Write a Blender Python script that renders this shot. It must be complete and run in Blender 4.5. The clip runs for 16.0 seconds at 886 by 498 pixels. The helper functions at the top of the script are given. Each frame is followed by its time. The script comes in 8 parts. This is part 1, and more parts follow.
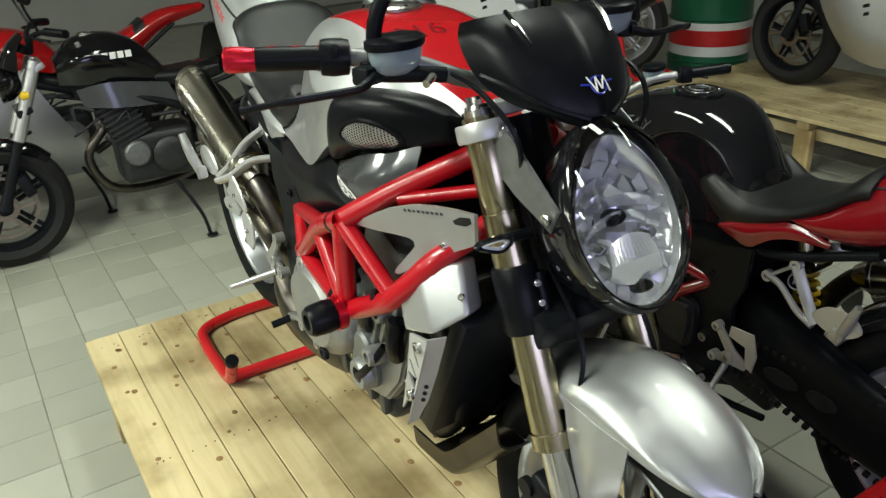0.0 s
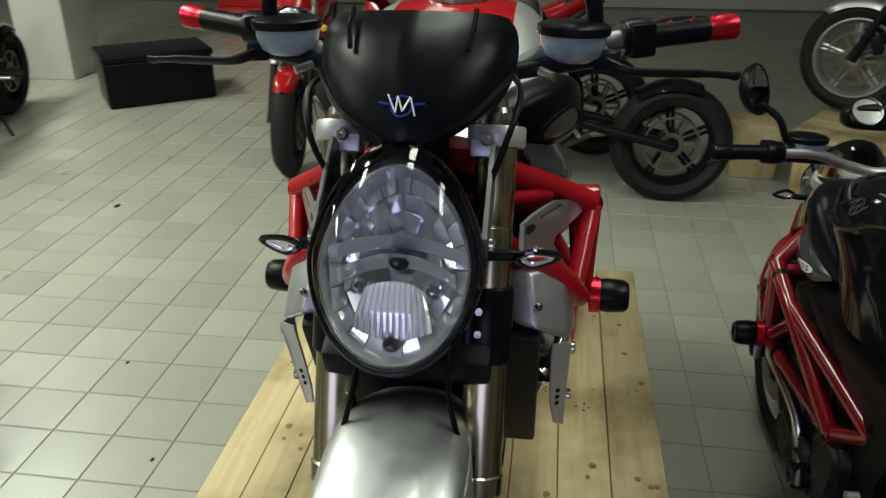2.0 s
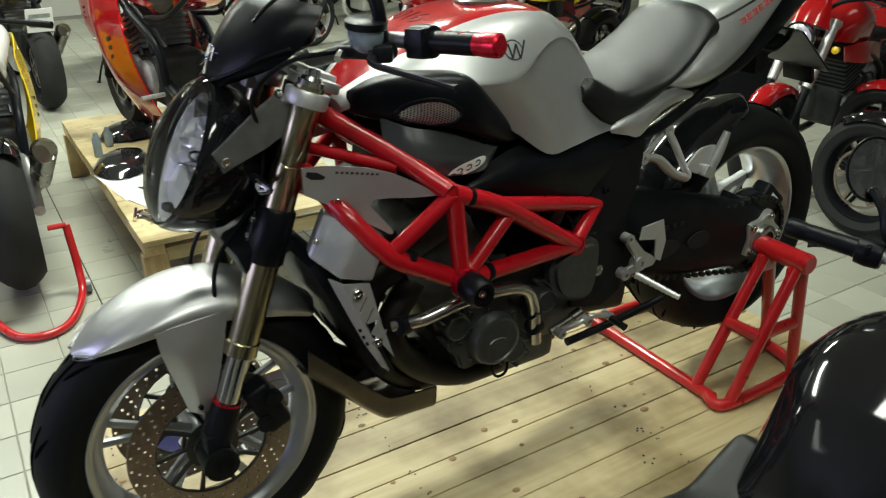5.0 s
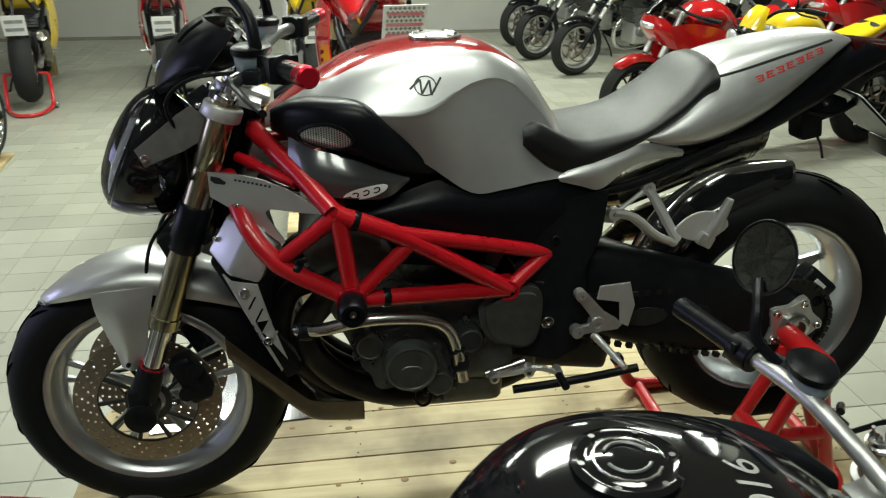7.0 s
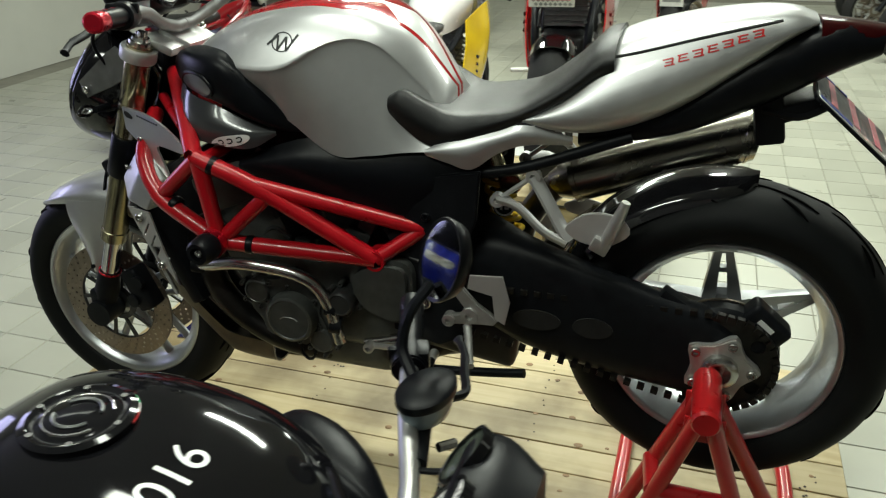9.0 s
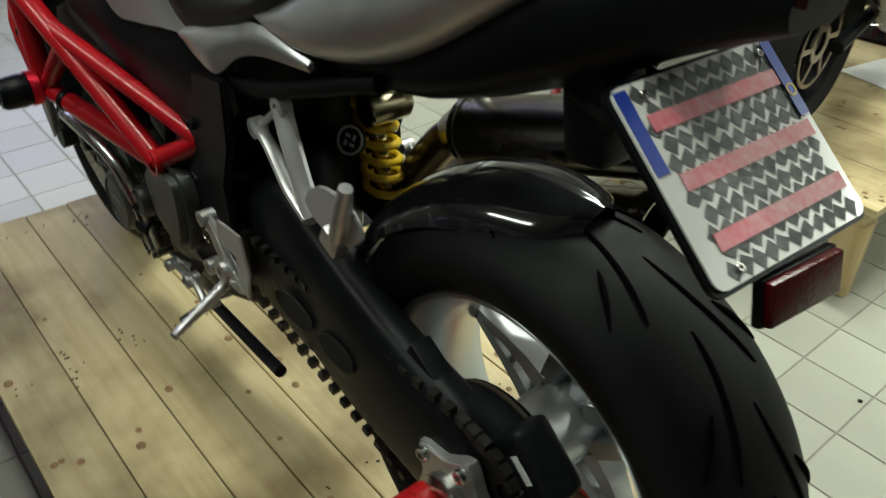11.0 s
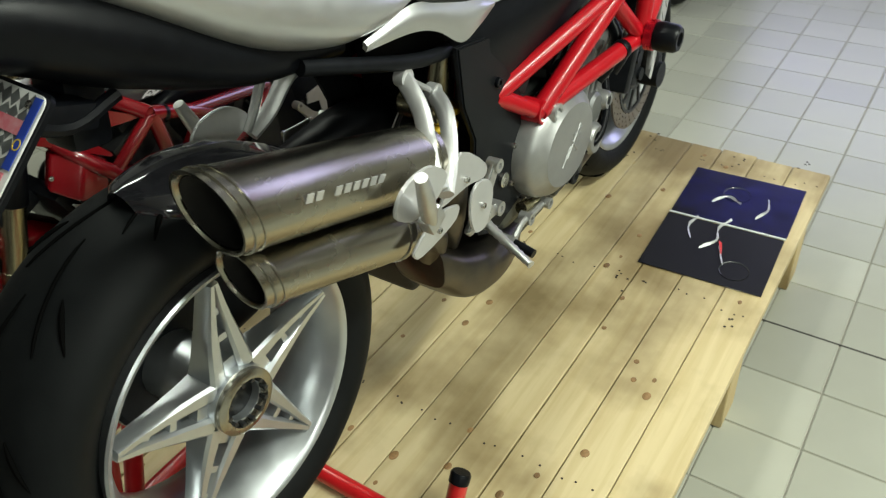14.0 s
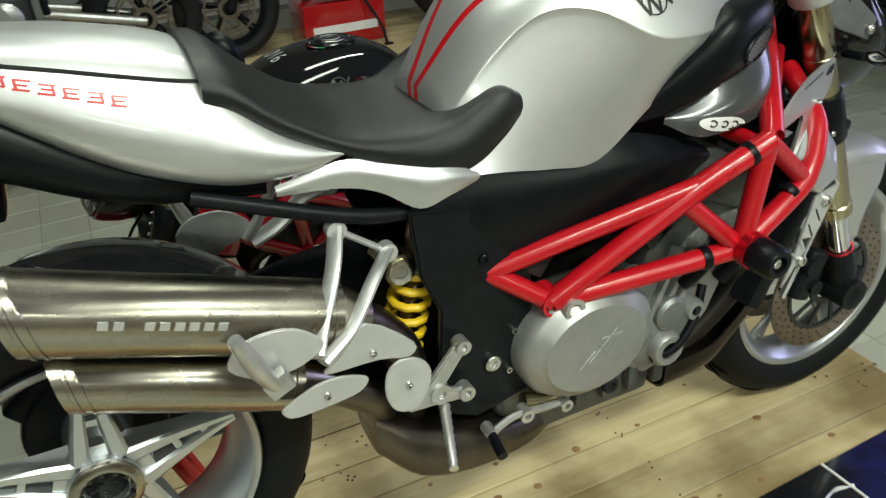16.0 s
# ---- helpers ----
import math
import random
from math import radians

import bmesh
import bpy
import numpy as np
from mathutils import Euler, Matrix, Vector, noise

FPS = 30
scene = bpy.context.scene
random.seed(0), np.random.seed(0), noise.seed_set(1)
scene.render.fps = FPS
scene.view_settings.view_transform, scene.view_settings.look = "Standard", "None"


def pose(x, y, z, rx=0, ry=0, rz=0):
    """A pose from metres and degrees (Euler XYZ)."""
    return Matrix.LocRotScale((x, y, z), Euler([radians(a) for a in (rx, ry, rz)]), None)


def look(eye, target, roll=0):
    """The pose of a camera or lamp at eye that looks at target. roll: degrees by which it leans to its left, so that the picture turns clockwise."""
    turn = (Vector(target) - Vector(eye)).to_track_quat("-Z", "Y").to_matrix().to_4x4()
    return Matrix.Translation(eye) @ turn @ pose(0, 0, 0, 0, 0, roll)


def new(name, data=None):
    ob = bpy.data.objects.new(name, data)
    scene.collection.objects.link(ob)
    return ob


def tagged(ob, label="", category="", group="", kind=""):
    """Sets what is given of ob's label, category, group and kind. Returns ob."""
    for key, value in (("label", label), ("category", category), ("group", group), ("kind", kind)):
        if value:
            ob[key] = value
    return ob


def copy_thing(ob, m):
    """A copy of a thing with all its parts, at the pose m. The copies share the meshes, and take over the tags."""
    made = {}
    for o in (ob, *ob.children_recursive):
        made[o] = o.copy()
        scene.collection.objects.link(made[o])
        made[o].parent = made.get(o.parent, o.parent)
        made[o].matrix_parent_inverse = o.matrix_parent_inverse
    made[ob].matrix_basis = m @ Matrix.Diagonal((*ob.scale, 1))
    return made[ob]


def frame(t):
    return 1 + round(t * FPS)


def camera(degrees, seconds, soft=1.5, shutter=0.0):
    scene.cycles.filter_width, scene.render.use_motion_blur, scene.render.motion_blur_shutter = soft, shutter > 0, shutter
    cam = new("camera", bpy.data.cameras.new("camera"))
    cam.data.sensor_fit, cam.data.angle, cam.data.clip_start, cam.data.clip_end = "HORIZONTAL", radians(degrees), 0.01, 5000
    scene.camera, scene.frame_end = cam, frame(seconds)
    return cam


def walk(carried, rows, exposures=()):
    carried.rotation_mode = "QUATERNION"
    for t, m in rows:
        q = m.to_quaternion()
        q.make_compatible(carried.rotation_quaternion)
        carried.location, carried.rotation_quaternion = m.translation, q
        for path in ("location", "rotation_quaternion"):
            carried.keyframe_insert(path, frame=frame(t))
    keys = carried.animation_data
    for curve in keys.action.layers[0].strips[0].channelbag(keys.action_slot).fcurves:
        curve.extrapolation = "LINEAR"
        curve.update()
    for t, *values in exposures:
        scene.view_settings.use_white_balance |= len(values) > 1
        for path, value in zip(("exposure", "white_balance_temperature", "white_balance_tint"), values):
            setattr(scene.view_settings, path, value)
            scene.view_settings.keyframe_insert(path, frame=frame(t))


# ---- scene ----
cam = camera(58.2, 16.0, soft=1.2, shutter=0.3)
PATH = [
    (0, (2.041, -0.667, 1.601), (0.533, 0.242, 0.767), -2.9),
    (0.5, (2.116, -0.482, 1.582), (0.519, 0.235, 0.727), -2.3),
    (1, (2.086, -0.256, 1.596), (0.395, 0.222, 0.756), -1.1),
    (1.5, (2.075, -0.019, 1.586), (0.321, 0.107, 0.749), -0.0),
    (2, (2.140, 0.210, 1.583), (0.399, -0.041, 0.744), -0.2),
    (2.5, (2.216, 0.405, 1.596), (0.547, -0.153, 0.761), -1.1),
    (3, (2.203, 0.657, 1.599), (0.671, -0.203, 0.757), -0.7),
    (3.5, (2.190, 0.880, 1.612), (0.823, -0.232, 0.784), 0.1),
    (4, (2.123, 1.056, 1.618), (0.908, -0.232, 0.805), 0.3),
    (4.5, (1.899, 1.265, 1.622), (0.841, -0.144, 0.791), -0.4),
    (5, (1.650, 1.356, 1.604), (0.719, -0.142, 0.777), -0.1),
    (5.2, (1.549, 1.340, 1.596), (0.664, -0.188, 0.774), 0.4),
    (7.3, (0.865, 1.711, 1.636), (0.698, -0.078, 0.884), -0.1),
    (7.5, (0.781, 1.744, 1.647), (0.674, -0.054, 0.904), -0.2),
    (8, (0.488, 1.756, 1.633), (0.586, -0.033, 0.870), -0.9),
    (8.2, (0.398, 1.730, 1.624), (0.586, -0.044, 0.840), -0.9),
    (10.3, (-0.362, 0.961, 1.573), (0.666, -0.384, 0.610), -0.3),
    (10.5, (-0.383, 0.849, 1.564), (0.690, -0.431, 0.563), 0.3),
    (11, (-0.477, 0.587, 1.497), (0.734, -0.463, 0.390), 1.6),
    (11.5, (-0.556, 0.357, 1.394), (0.783, -0.364, 0.175), 1.0),
    (12, (-0.570, 0.169, 1.323), (0.832, -0.197, 0.021), 0.3),
    (12.5, (-0.586, -0.037, 1.332), (0.823, -0.058, -0.014), -0.7),
    (13, (-0.650, -0.308, 1.453), (0.736, -0.004, 0.119), -2.8),
    (13.5, (-0.572, -0.505, 1.504), (0.772, 0.106, 0.233), -4.3),
    (14, (-0.487, -0.722, 1.572), (0.759, 0.188, 0.385), -4.6),
    (14.5, (-0.442, -0.957, 1.580), (0.665, 0.202, 0.471), -6.2),
    (15, (-0.325, -1.029, 1.573), (0.662, 0.288, 0.531), -5.9),
    (15.5, (-0.129, -1.008, 1.582), (0.747, 0.422, 0.589), -4.4),
    (16, (0.072, -0.998, 1.575), (0.755, 0.555, 0.618), -3.8),
]
EXPOSURES = [(0, 0.0), (1.5, -0.3), (2.5, -0.45), (3.5, -0.25), (5, 0.05), (8, 0.0), (10.5, -0.15), (12, -0.25), (13, -0.2), (14, -0.15), (16, -0.2)]
walk(cam, [(t, look(e, g, r)) for t, e, g, r in PATH], EXPOSURES)

from mathutils.bvhtree import BVHTree

# ---------------------------------------------------------------- light
room_world = bpy.data.worlds.new("room_world")
scene.world = room_world
room_world.use_nodes = True
room_world.node_tree.nodes["Background"].inputs[0].default_value = (0.8, 0.9, 1.0, 1)
room_world.node_tree.nodes["Background"].inputs[1].default_value = 0.006


def lamp(name, x, y, z, length, width, watts, colour=(0.97, 1.0, 0.9), turn=0):
    """A fluorescent ceiling fitting's light, facing down."""
    data = bpy.data.lights.new(name, "AREA")
    data.shape, data.size, data.size_y = "RECTANGLE", length, width
    data.energy, data.color = watts, colour
    ob = new(name, data)
    ob.matrix_world = pose(x, y, z, 0, 0, turn)
    return ob


CEIL = 3.3
# no fitting is in view; the last is added fill for the left boards
LAMPS = [(0.7, -2.0, 1.4), (-2.4, -4.0, 1.15), (2.2, -4.4, 1.1), (-0.6, -6.6, 1.2), (3.2, -1.2, 0.03), (-3.2, -0.6, 0.03), (1.3, 1.95, 0.42), (0.45, 0.35, 0.36)]
for lx, ly, power in LAMPS:
    lamp("tube_light", lx, ly, CEIL - 0.13, 1.5, 0.28, 98 * power, (0.925, 1.0, 0.87) if ly < 2 else (0.72, 0.86, 1.0))
# violet dusk through the shop window in the east wall
dusk = lamp("window_light", 5.93, -0.6, 1.75, 1.4, 3.0, 62, (0.6, 0.6, 1.0))
dusk.matrix_world = pose(5.93, -0.6, 1.75, 0, 90, 0)

# ---------------------------------------------------------------- materials


def make_mat(name, rgb, rough=0.5, metal=0.0, vary=0.12, scale=30.0, bump=0.0, bump_scale=200.0, coat=0.0, spec=0.5, rough_vary=0.1, second=None, aniso=0.0):
    """A surface with colour variation at two scales, uneven gloss and fine relief."""
    m = bpy.data.materials.new(name)
    m.use_nodes = True
    nt = m.node_tree
    n, link = nt.nodes, nt.links
    b = n["Principled BSDF"]
    b.inputs["Metallic"].default_value = metal
    b.inputs["Specular IOR Level"].default_value = spec
    b.inputs["Coat Weight"].default_value = coat
    b.inputs["Coat Roughness"].default_value = 0.06
    b.inputs["Anisotropic"].default_value = aniso
    tc = n.new("ShaderNodeTexCoord")
    n1, n2 = n.new("ShaderNodeTexNoise"), n.new("ShaderNodeTexNoise")
    for node, s, d in ((n1, scale, 5), (n2, scale * 0.13, 3)):
        node.inputs["Scale"].default_value, node.inputs["Detail"].default_value = s, d
        link.new(tc.outputs["Object"], node.inputs["Vector"])
    mul = n.new("ShaderNodeMath")
    mul.operation = "ADD"
    link.new(n1.outputs["Fac"], mul.inputs[0])
    link.new(n2.outputs["Fac"], mul.inputs[1])
    ramp = n.new("ShaderNodeMapRange")
    ramp.inputs["From Min"].default_value, ramp.inputs["From Max"].default_value = 0.7, 1.3
    link.new(mul.outputs[0], ramp.inputs["Value"])
    mix = n.new("ShaderNodeMix")
    mix.data_type = "RGBA"
    dark = second or [c * (1 - vary) for c in rgb]
    light = rgb if second else [min(1, c * (1 + vary)) for c in rgb]
    mix.inputs["A"].default_value, mix.inputs["B"].default_value = (*dark, 1), (*light, 1)
    link.new(ramp.outputs[0], mix.inputs["Factor"])
    link.new(mix.outputs["Result"], b.inputs["Base Color"])
    rr = n.new("ShaderNodeMapRange")
    rr.inputs["From Min"].default_value, rr.inputs["From Max"].default_value = 0.3, 0.7
    rr.inputs["To Min"].default_value, rr.inputs["To Max"].default_value = max(0.02, rough * (1 - rough_vary)), min(1, rough * (1 + rough_vary))
    link.new(n1.outputs["Fac"], rr.inputs["Value"])
    link.new(rr.outputs[0], b.inputs["Roughness"])
    if bump:
        nb, bn = n.new("ShaderNodeTexNoise"), n.new("ShaderNodeBump")
        nb.inputs["Scale"].default_value, nb.inputs["Detail"].default_value = bump_scale, 3
        bn.inputs["Strength"].default_value, bn.inputs["Distance"].default_value = bump, 0.002
        link.new(tc.outputs["Object"], nb.inputs["Vector"])
        link.new(nb.outputs["Fac"], bn.inputs["Height"])
        link.new(bn.outputs["Normal"], b.inputs["Normal"])
    return m


M = {}
M["silver"] = make_mat("silver_paint", (0.52, 0.525, 0.53), 0.42, 0.82, 0.04, 40, 0.02, 900, coat=0.6)
M["case"] = make_mat("grey_engine_cover", (0.3, 0.3, 0.295), 0.42, 0.6, 0.1, 50, 0.08, 500)
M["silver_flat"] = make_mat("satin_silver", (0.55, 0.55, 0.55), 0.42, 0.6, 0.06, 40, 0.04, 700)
M["alu"] = make_mat("cast_aluminium", (0.5, 0.5, 0.49), 0.38, 0.8, 0.12, 60, 0.1, 500)
M["engine_grey"] = make_mat("engine_casting", (0.2, 0.205, 0.205), 0.45, 0.7, 0.2, 50, 0.2, 400)
# grey-green casting, with the left side's dim light put into its colour
M["engine_dimmed"] = make_mat("dimmed_grey_green_casting", (0.085, 0.09, 0.086), 0.42, 0.6, 0.25, 40, 0.2, 400)
M["engine_dark"] = make_mat("dark_engine_casting", (0.028, 0.029, 0.03), 0.45, 0.4, 0.35, 40, 0.2, 400)
M["wheel_silver"] = make_mat("wheel_silver", (0.5, 0.52, 0.54), 0.34, 0.9, 0.08, 30, 0.03, 600, coat=0.3)
M["black_plastic"] = make_mat("matt_black_plastic", (0.004, 0.0045, 0.006), 0.33, 0, 0.25, 60, 0.1, 900, spec=0.14)
M["black_gloss"] = make_mat("black_lacquer", (0.005, 0.005, 0.006), 0.08, 0, 0.2, 20, 0, 100, coat=0.3, spec=0.4)
M["black_metal"] = make_mat("black_coated_metal", (0.007, 0.0078, 0.0095), 0.4, 0.0, 0.3, 50, 0.08, 500, spec=0.12)
M["rubber"] = make_mat("tyre_rubber", (0.006, 0.007, 0.0075), 0.6, 0, 0.3, 25, 0.1, 600, second=(0.0035, 0.004, 0.0045), spec=0.15)
M["rubber_old"] = make_mat("dusty_tyre_rubber", (0.016, 0.016, 0.016), 0.75, 0, 0.3, 20, 0.15, 500, spec=0.2)
M["groove"] = make_mat("tread_groove", (0.002, 0.002, 0.002), 0.9, spec=0.03)
M["red_frame"] = make_mat("red_powder_coat", (0.4, 0.005, 0.011), 0.3, 0, 0.08, 30, 0.05, 400, coat=0.25, spec=0.35)
M["red_dark"] = make_mat("deep_red_paint", (0.2, 0.004, 0.008), 0.2, 0, 0.1, 30, 0, 400, coat=0.6)
M["red_paint"] = make_mat("red_lacquer", (0.37, 0.006, 0.008), 0.14, 0, 0.06, 12, 0, 100, coat=0.6)
M["red_ano"] = make_mat("red_anodised", (0.55, 0.012, 0.03), 0.28, 0.75, 0.08, 50)
M["red_stand"] = make_mat("red_stand_paint", (0.5, 0.012, 0.015), 0.3, 0, 0.15, 18, 0.08, 200, coat=0.3)
M["red_lens"] = make_mat("red_lens", (0.07, 0.0008, 0.0025), 0.22, 0, 0.3, 90, 0.25, 300, spec=0.25)
M["tail_lens"] = make_mat("smoked_red_lens", (0.022, 0.0006, 0.0012), 0.14, 0, 0.2, 40, spec=0.3)
M["gold"] = make_mat("bronze_fork_tube", (0.42, 0.38, 0.25), 0.24, 1.0, 0.06, 30, 0.02, 900, aniso=0.5)
M["chrome"] = make_mat("chrome", (0.7, 0.7, 0.71), 0.1, 1.0, 0.05, 30)
M["steel"] = make_mat("polished_steel", (0.55, 0.54, 0.52), 0.24, 1.0, 0.1, 40, 0.03, 600)
M["titanium"] = make_mat("titanium_silencer", (0.37, 0.35, 0.29), 0.26, 1.0, 0.1, 16, 0.03, 700, second=(0.31, 0.29, 0.25), aniso=0.4)
M["burnt"] = make_mat("heat_tinted_steel", (0.15, 0.13, 0.1), 0.36, 1.0, 0.25, 22, 0.05, 300, second=(0.07, 0.065, 0.07))
M["disc"] = make_mat("brake_disc_steel", (0.24, 0.2, 0.16), 0.38, 0.9, 0.2, 120, 0.1, 500)
M["sprocket"] = make_mat("oily_chain_steel", (0.018, 0.017, 0.015), 0.45, 0.6, 0.4, 120, 0.2, 500)
M["yellow"] = make_mat("yellow_spring_paint", (0.75, 0.5, 0.02), 0.3, 0, 0.08, 40, coat=0.4)
M["yellow_paint"] = make_mat("yellow_lacquer", (0.75, 0.52, 0.015), 0.2, 0, 0.06, 12, coat=0.6)
M["white_paint"] = make_mat("white_lacquer", (0.7, 0.7, 0.68), 0.25, 0, 0.05, 12, coat=0.5)
M["blue_paint"] = make_mat("blue_lacquer", (0.02, 0.03, 0.3), 0.2, 0, 0.1, 12, coat=0.6)
M["grey_paint"] = make_mat("dark_grey_lacquer", (0.06, 0.062, 0.066), 0.25, 0.2, 0.1, 12, coat=0.5)
M["seat"] = make_mat("black_seat_vinyl", (0.007, 0.0075, 0.008), 0.36, 0, 0.2, 80, 0.3, 1200, spec=0.36)
M["carbon"] = make_mat("carbon_fibre", (0.012, 0.012, 0.014), 0.12, 0, 0.4, 300, 0, 300, coat=1.0)
M["mesh_metal"] = make_mat("perforated_aluminium", (0.6, 0.6, 0.6), 0.3, 0.9, 0.1, 100)
M["reservoir"] = make_mat("translucent_reservoir", (0.2, 0.25, 0.28), 0.2, 0, 0.1, 40, coat=0.3)
# flat black for openings that are not cut, print and scraps
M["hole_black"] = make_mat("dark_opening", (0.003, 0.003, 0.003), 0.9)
M["white_mark"] = make_mat("white_print", (0.75, 0.75, 0.74), 0.4)
M["red_mark"] = make_mat("red_print", (0.5, 0.02, 0.02), 0.35)
M["blue_mark"] = make_mat("blue_print", (0.02, 0.05, 0.32), 0.35)
M["pink_mark"] = make_mat("pink_print", (0.6, 0.1, 0.14), 0.4, second=(0.62, 0.3, 0.33), scale=120)
M["grey_mark"] = make_mat("grey_print", (0.12, 0.13, 0.13), 0.4, second=(0.3, 0.31, 0.31), scale=70)
M["green_mark"] = make_mat("green_print", (0.02, 0.3, 0.1), 0.4)
M["paper"] = make_mat("paper", (0.62, 0.63, 0.62), 0.6, 0, 0.06, 20)
M["header"] = make_mat("sooty_pipe_steel", (0.05, 0.045, 0.04), 0.45, 0.9, 0.3, 22, 0.05, 300, second=(0.025, 0.024, 0.024))
M["paper_dark"] = make_mat("dark_glossy_print", (0.01, 0.01, 0.012), 0.2, 0, 0.4, 9, second=(0.005, 0.005, 0.006), coat=0.8)
# dark page; its blue is the window's reflection put into the colour
M["paper_sheen"] = make_mat("glossy_print_with_blue_sheen", (0.01, 0.01, 0.1), 0.2, 0, 0.3, 24, second=(0.003, 0.003, 0.006), coat=0.8)
M["plaster"] = make_mat("wall_plaster", (0.5, 0.5, 0.46), 0.8, 0, 0.06, 3, 0.2, 60)
M["ceiling_paint"] = make_mat("ceiling_paint", (0.3, 0.3, 0.28), 0.85, 0, 0.05, 2, 0.1, 60)
M["barrel_green"] = make_mat("green_drum_paint", (0.01, 0.11, 0.05), 0.35, 0, 0.15, 12, 0.05, 60, coat=0.2)
M["dial_white"] = make_mat("white_dial", (0.7, 0.68, 0.66), 0.3, 0, 0.03)
M["lcd"] = make_mat("grey_green_display", (0.05, 0.06, 0.045), 0.2, coat=0.5)
M["soot"] = make_mat("soot", (0.008, 0.007, 0.006), 0.8)


def two_paint(name, base, over, a, b, top, metal):
    """Base paint with a central stripe of the second colour, |y| under a + b x, at most top, narrowing to the front; at the back only its outline."""
    m = make_mat(name, base, 0.42, metal, 0.04, 40, 0.02, 900, coat=0.6)
    n, link = m.node_tree.nodes, m.node_tree.links
    bs = n["Principled BSDF"]
    tc, sep = n.new("ShaderNodeTexCoord"), n.new("ShaderNodeSeparateXYZ")
    link.new(tc.outputs["Object"], sep.inputs[0])

    def op(kind, p, q):
        node = n.new("ShaderNodeMath")
        node.operation = kind
        for i, v in enumerate((p, q)):
            if v is None:
                continue
            if isinstance(v, (int, float)):
                node.inputs[i].default_value = v
            else:
                link.new(v, node.inputs[i])
        return node.outputs[0]
    rear = op("ADD", op("MULTIPLY", sep.outputs[0], b), a)
    front = op("ADD", op("MULTIPLY", sep.outputs[0], -0.5), 0.57)
    width = op("MAXIMUM", op("MINIMUM", op("MINIMUM", rear, front), top), 0.008)
    flat = op("ABSOLUTE", sep.outputs[1], None)
    inner = op("SUBTRACT", op("SUBTRACT", width, 0.013), op("MULTIPLY", op("MAXIMUM", op("SUBTRACT", sep.outputs[0], 0.6), 0.0), 1.4))
    inside = op("MULTIPLY", op("GREATER_THAN", width, flat), op("GREATER_THAN", flat, inner))
    old = bs.inputs["Base Color"].links[0].from_socket
    mix = n.new("ShaderNodeMix")
    mix.data_type = "RGBA"
    link.new(old, mix.inputs["A"])
    mix.inputs["B"].default_value = (*over, 1)
    link.new(inside, mix.inputs["Factor"])
    link.new(mix.outputs["Result"], bs.inputs["Base Color"])
    link.new(op("MULTIPLY", op("SUBTRACT", 1.0, inside), metal), bs.inputs["Metallic"])
    link.new(op("SUBTRACT", 0.42, op("MULTIPLY", inside, 0.27)), bs.inputs["Roughness"])
    return m


M["tank_two"] = two_paint("silver_and_red_tank_paint", (0.52, 0.525, 0.53), (0.36, 0.004, 0.008), -0.19, 0.42, 0.1, 0.82)


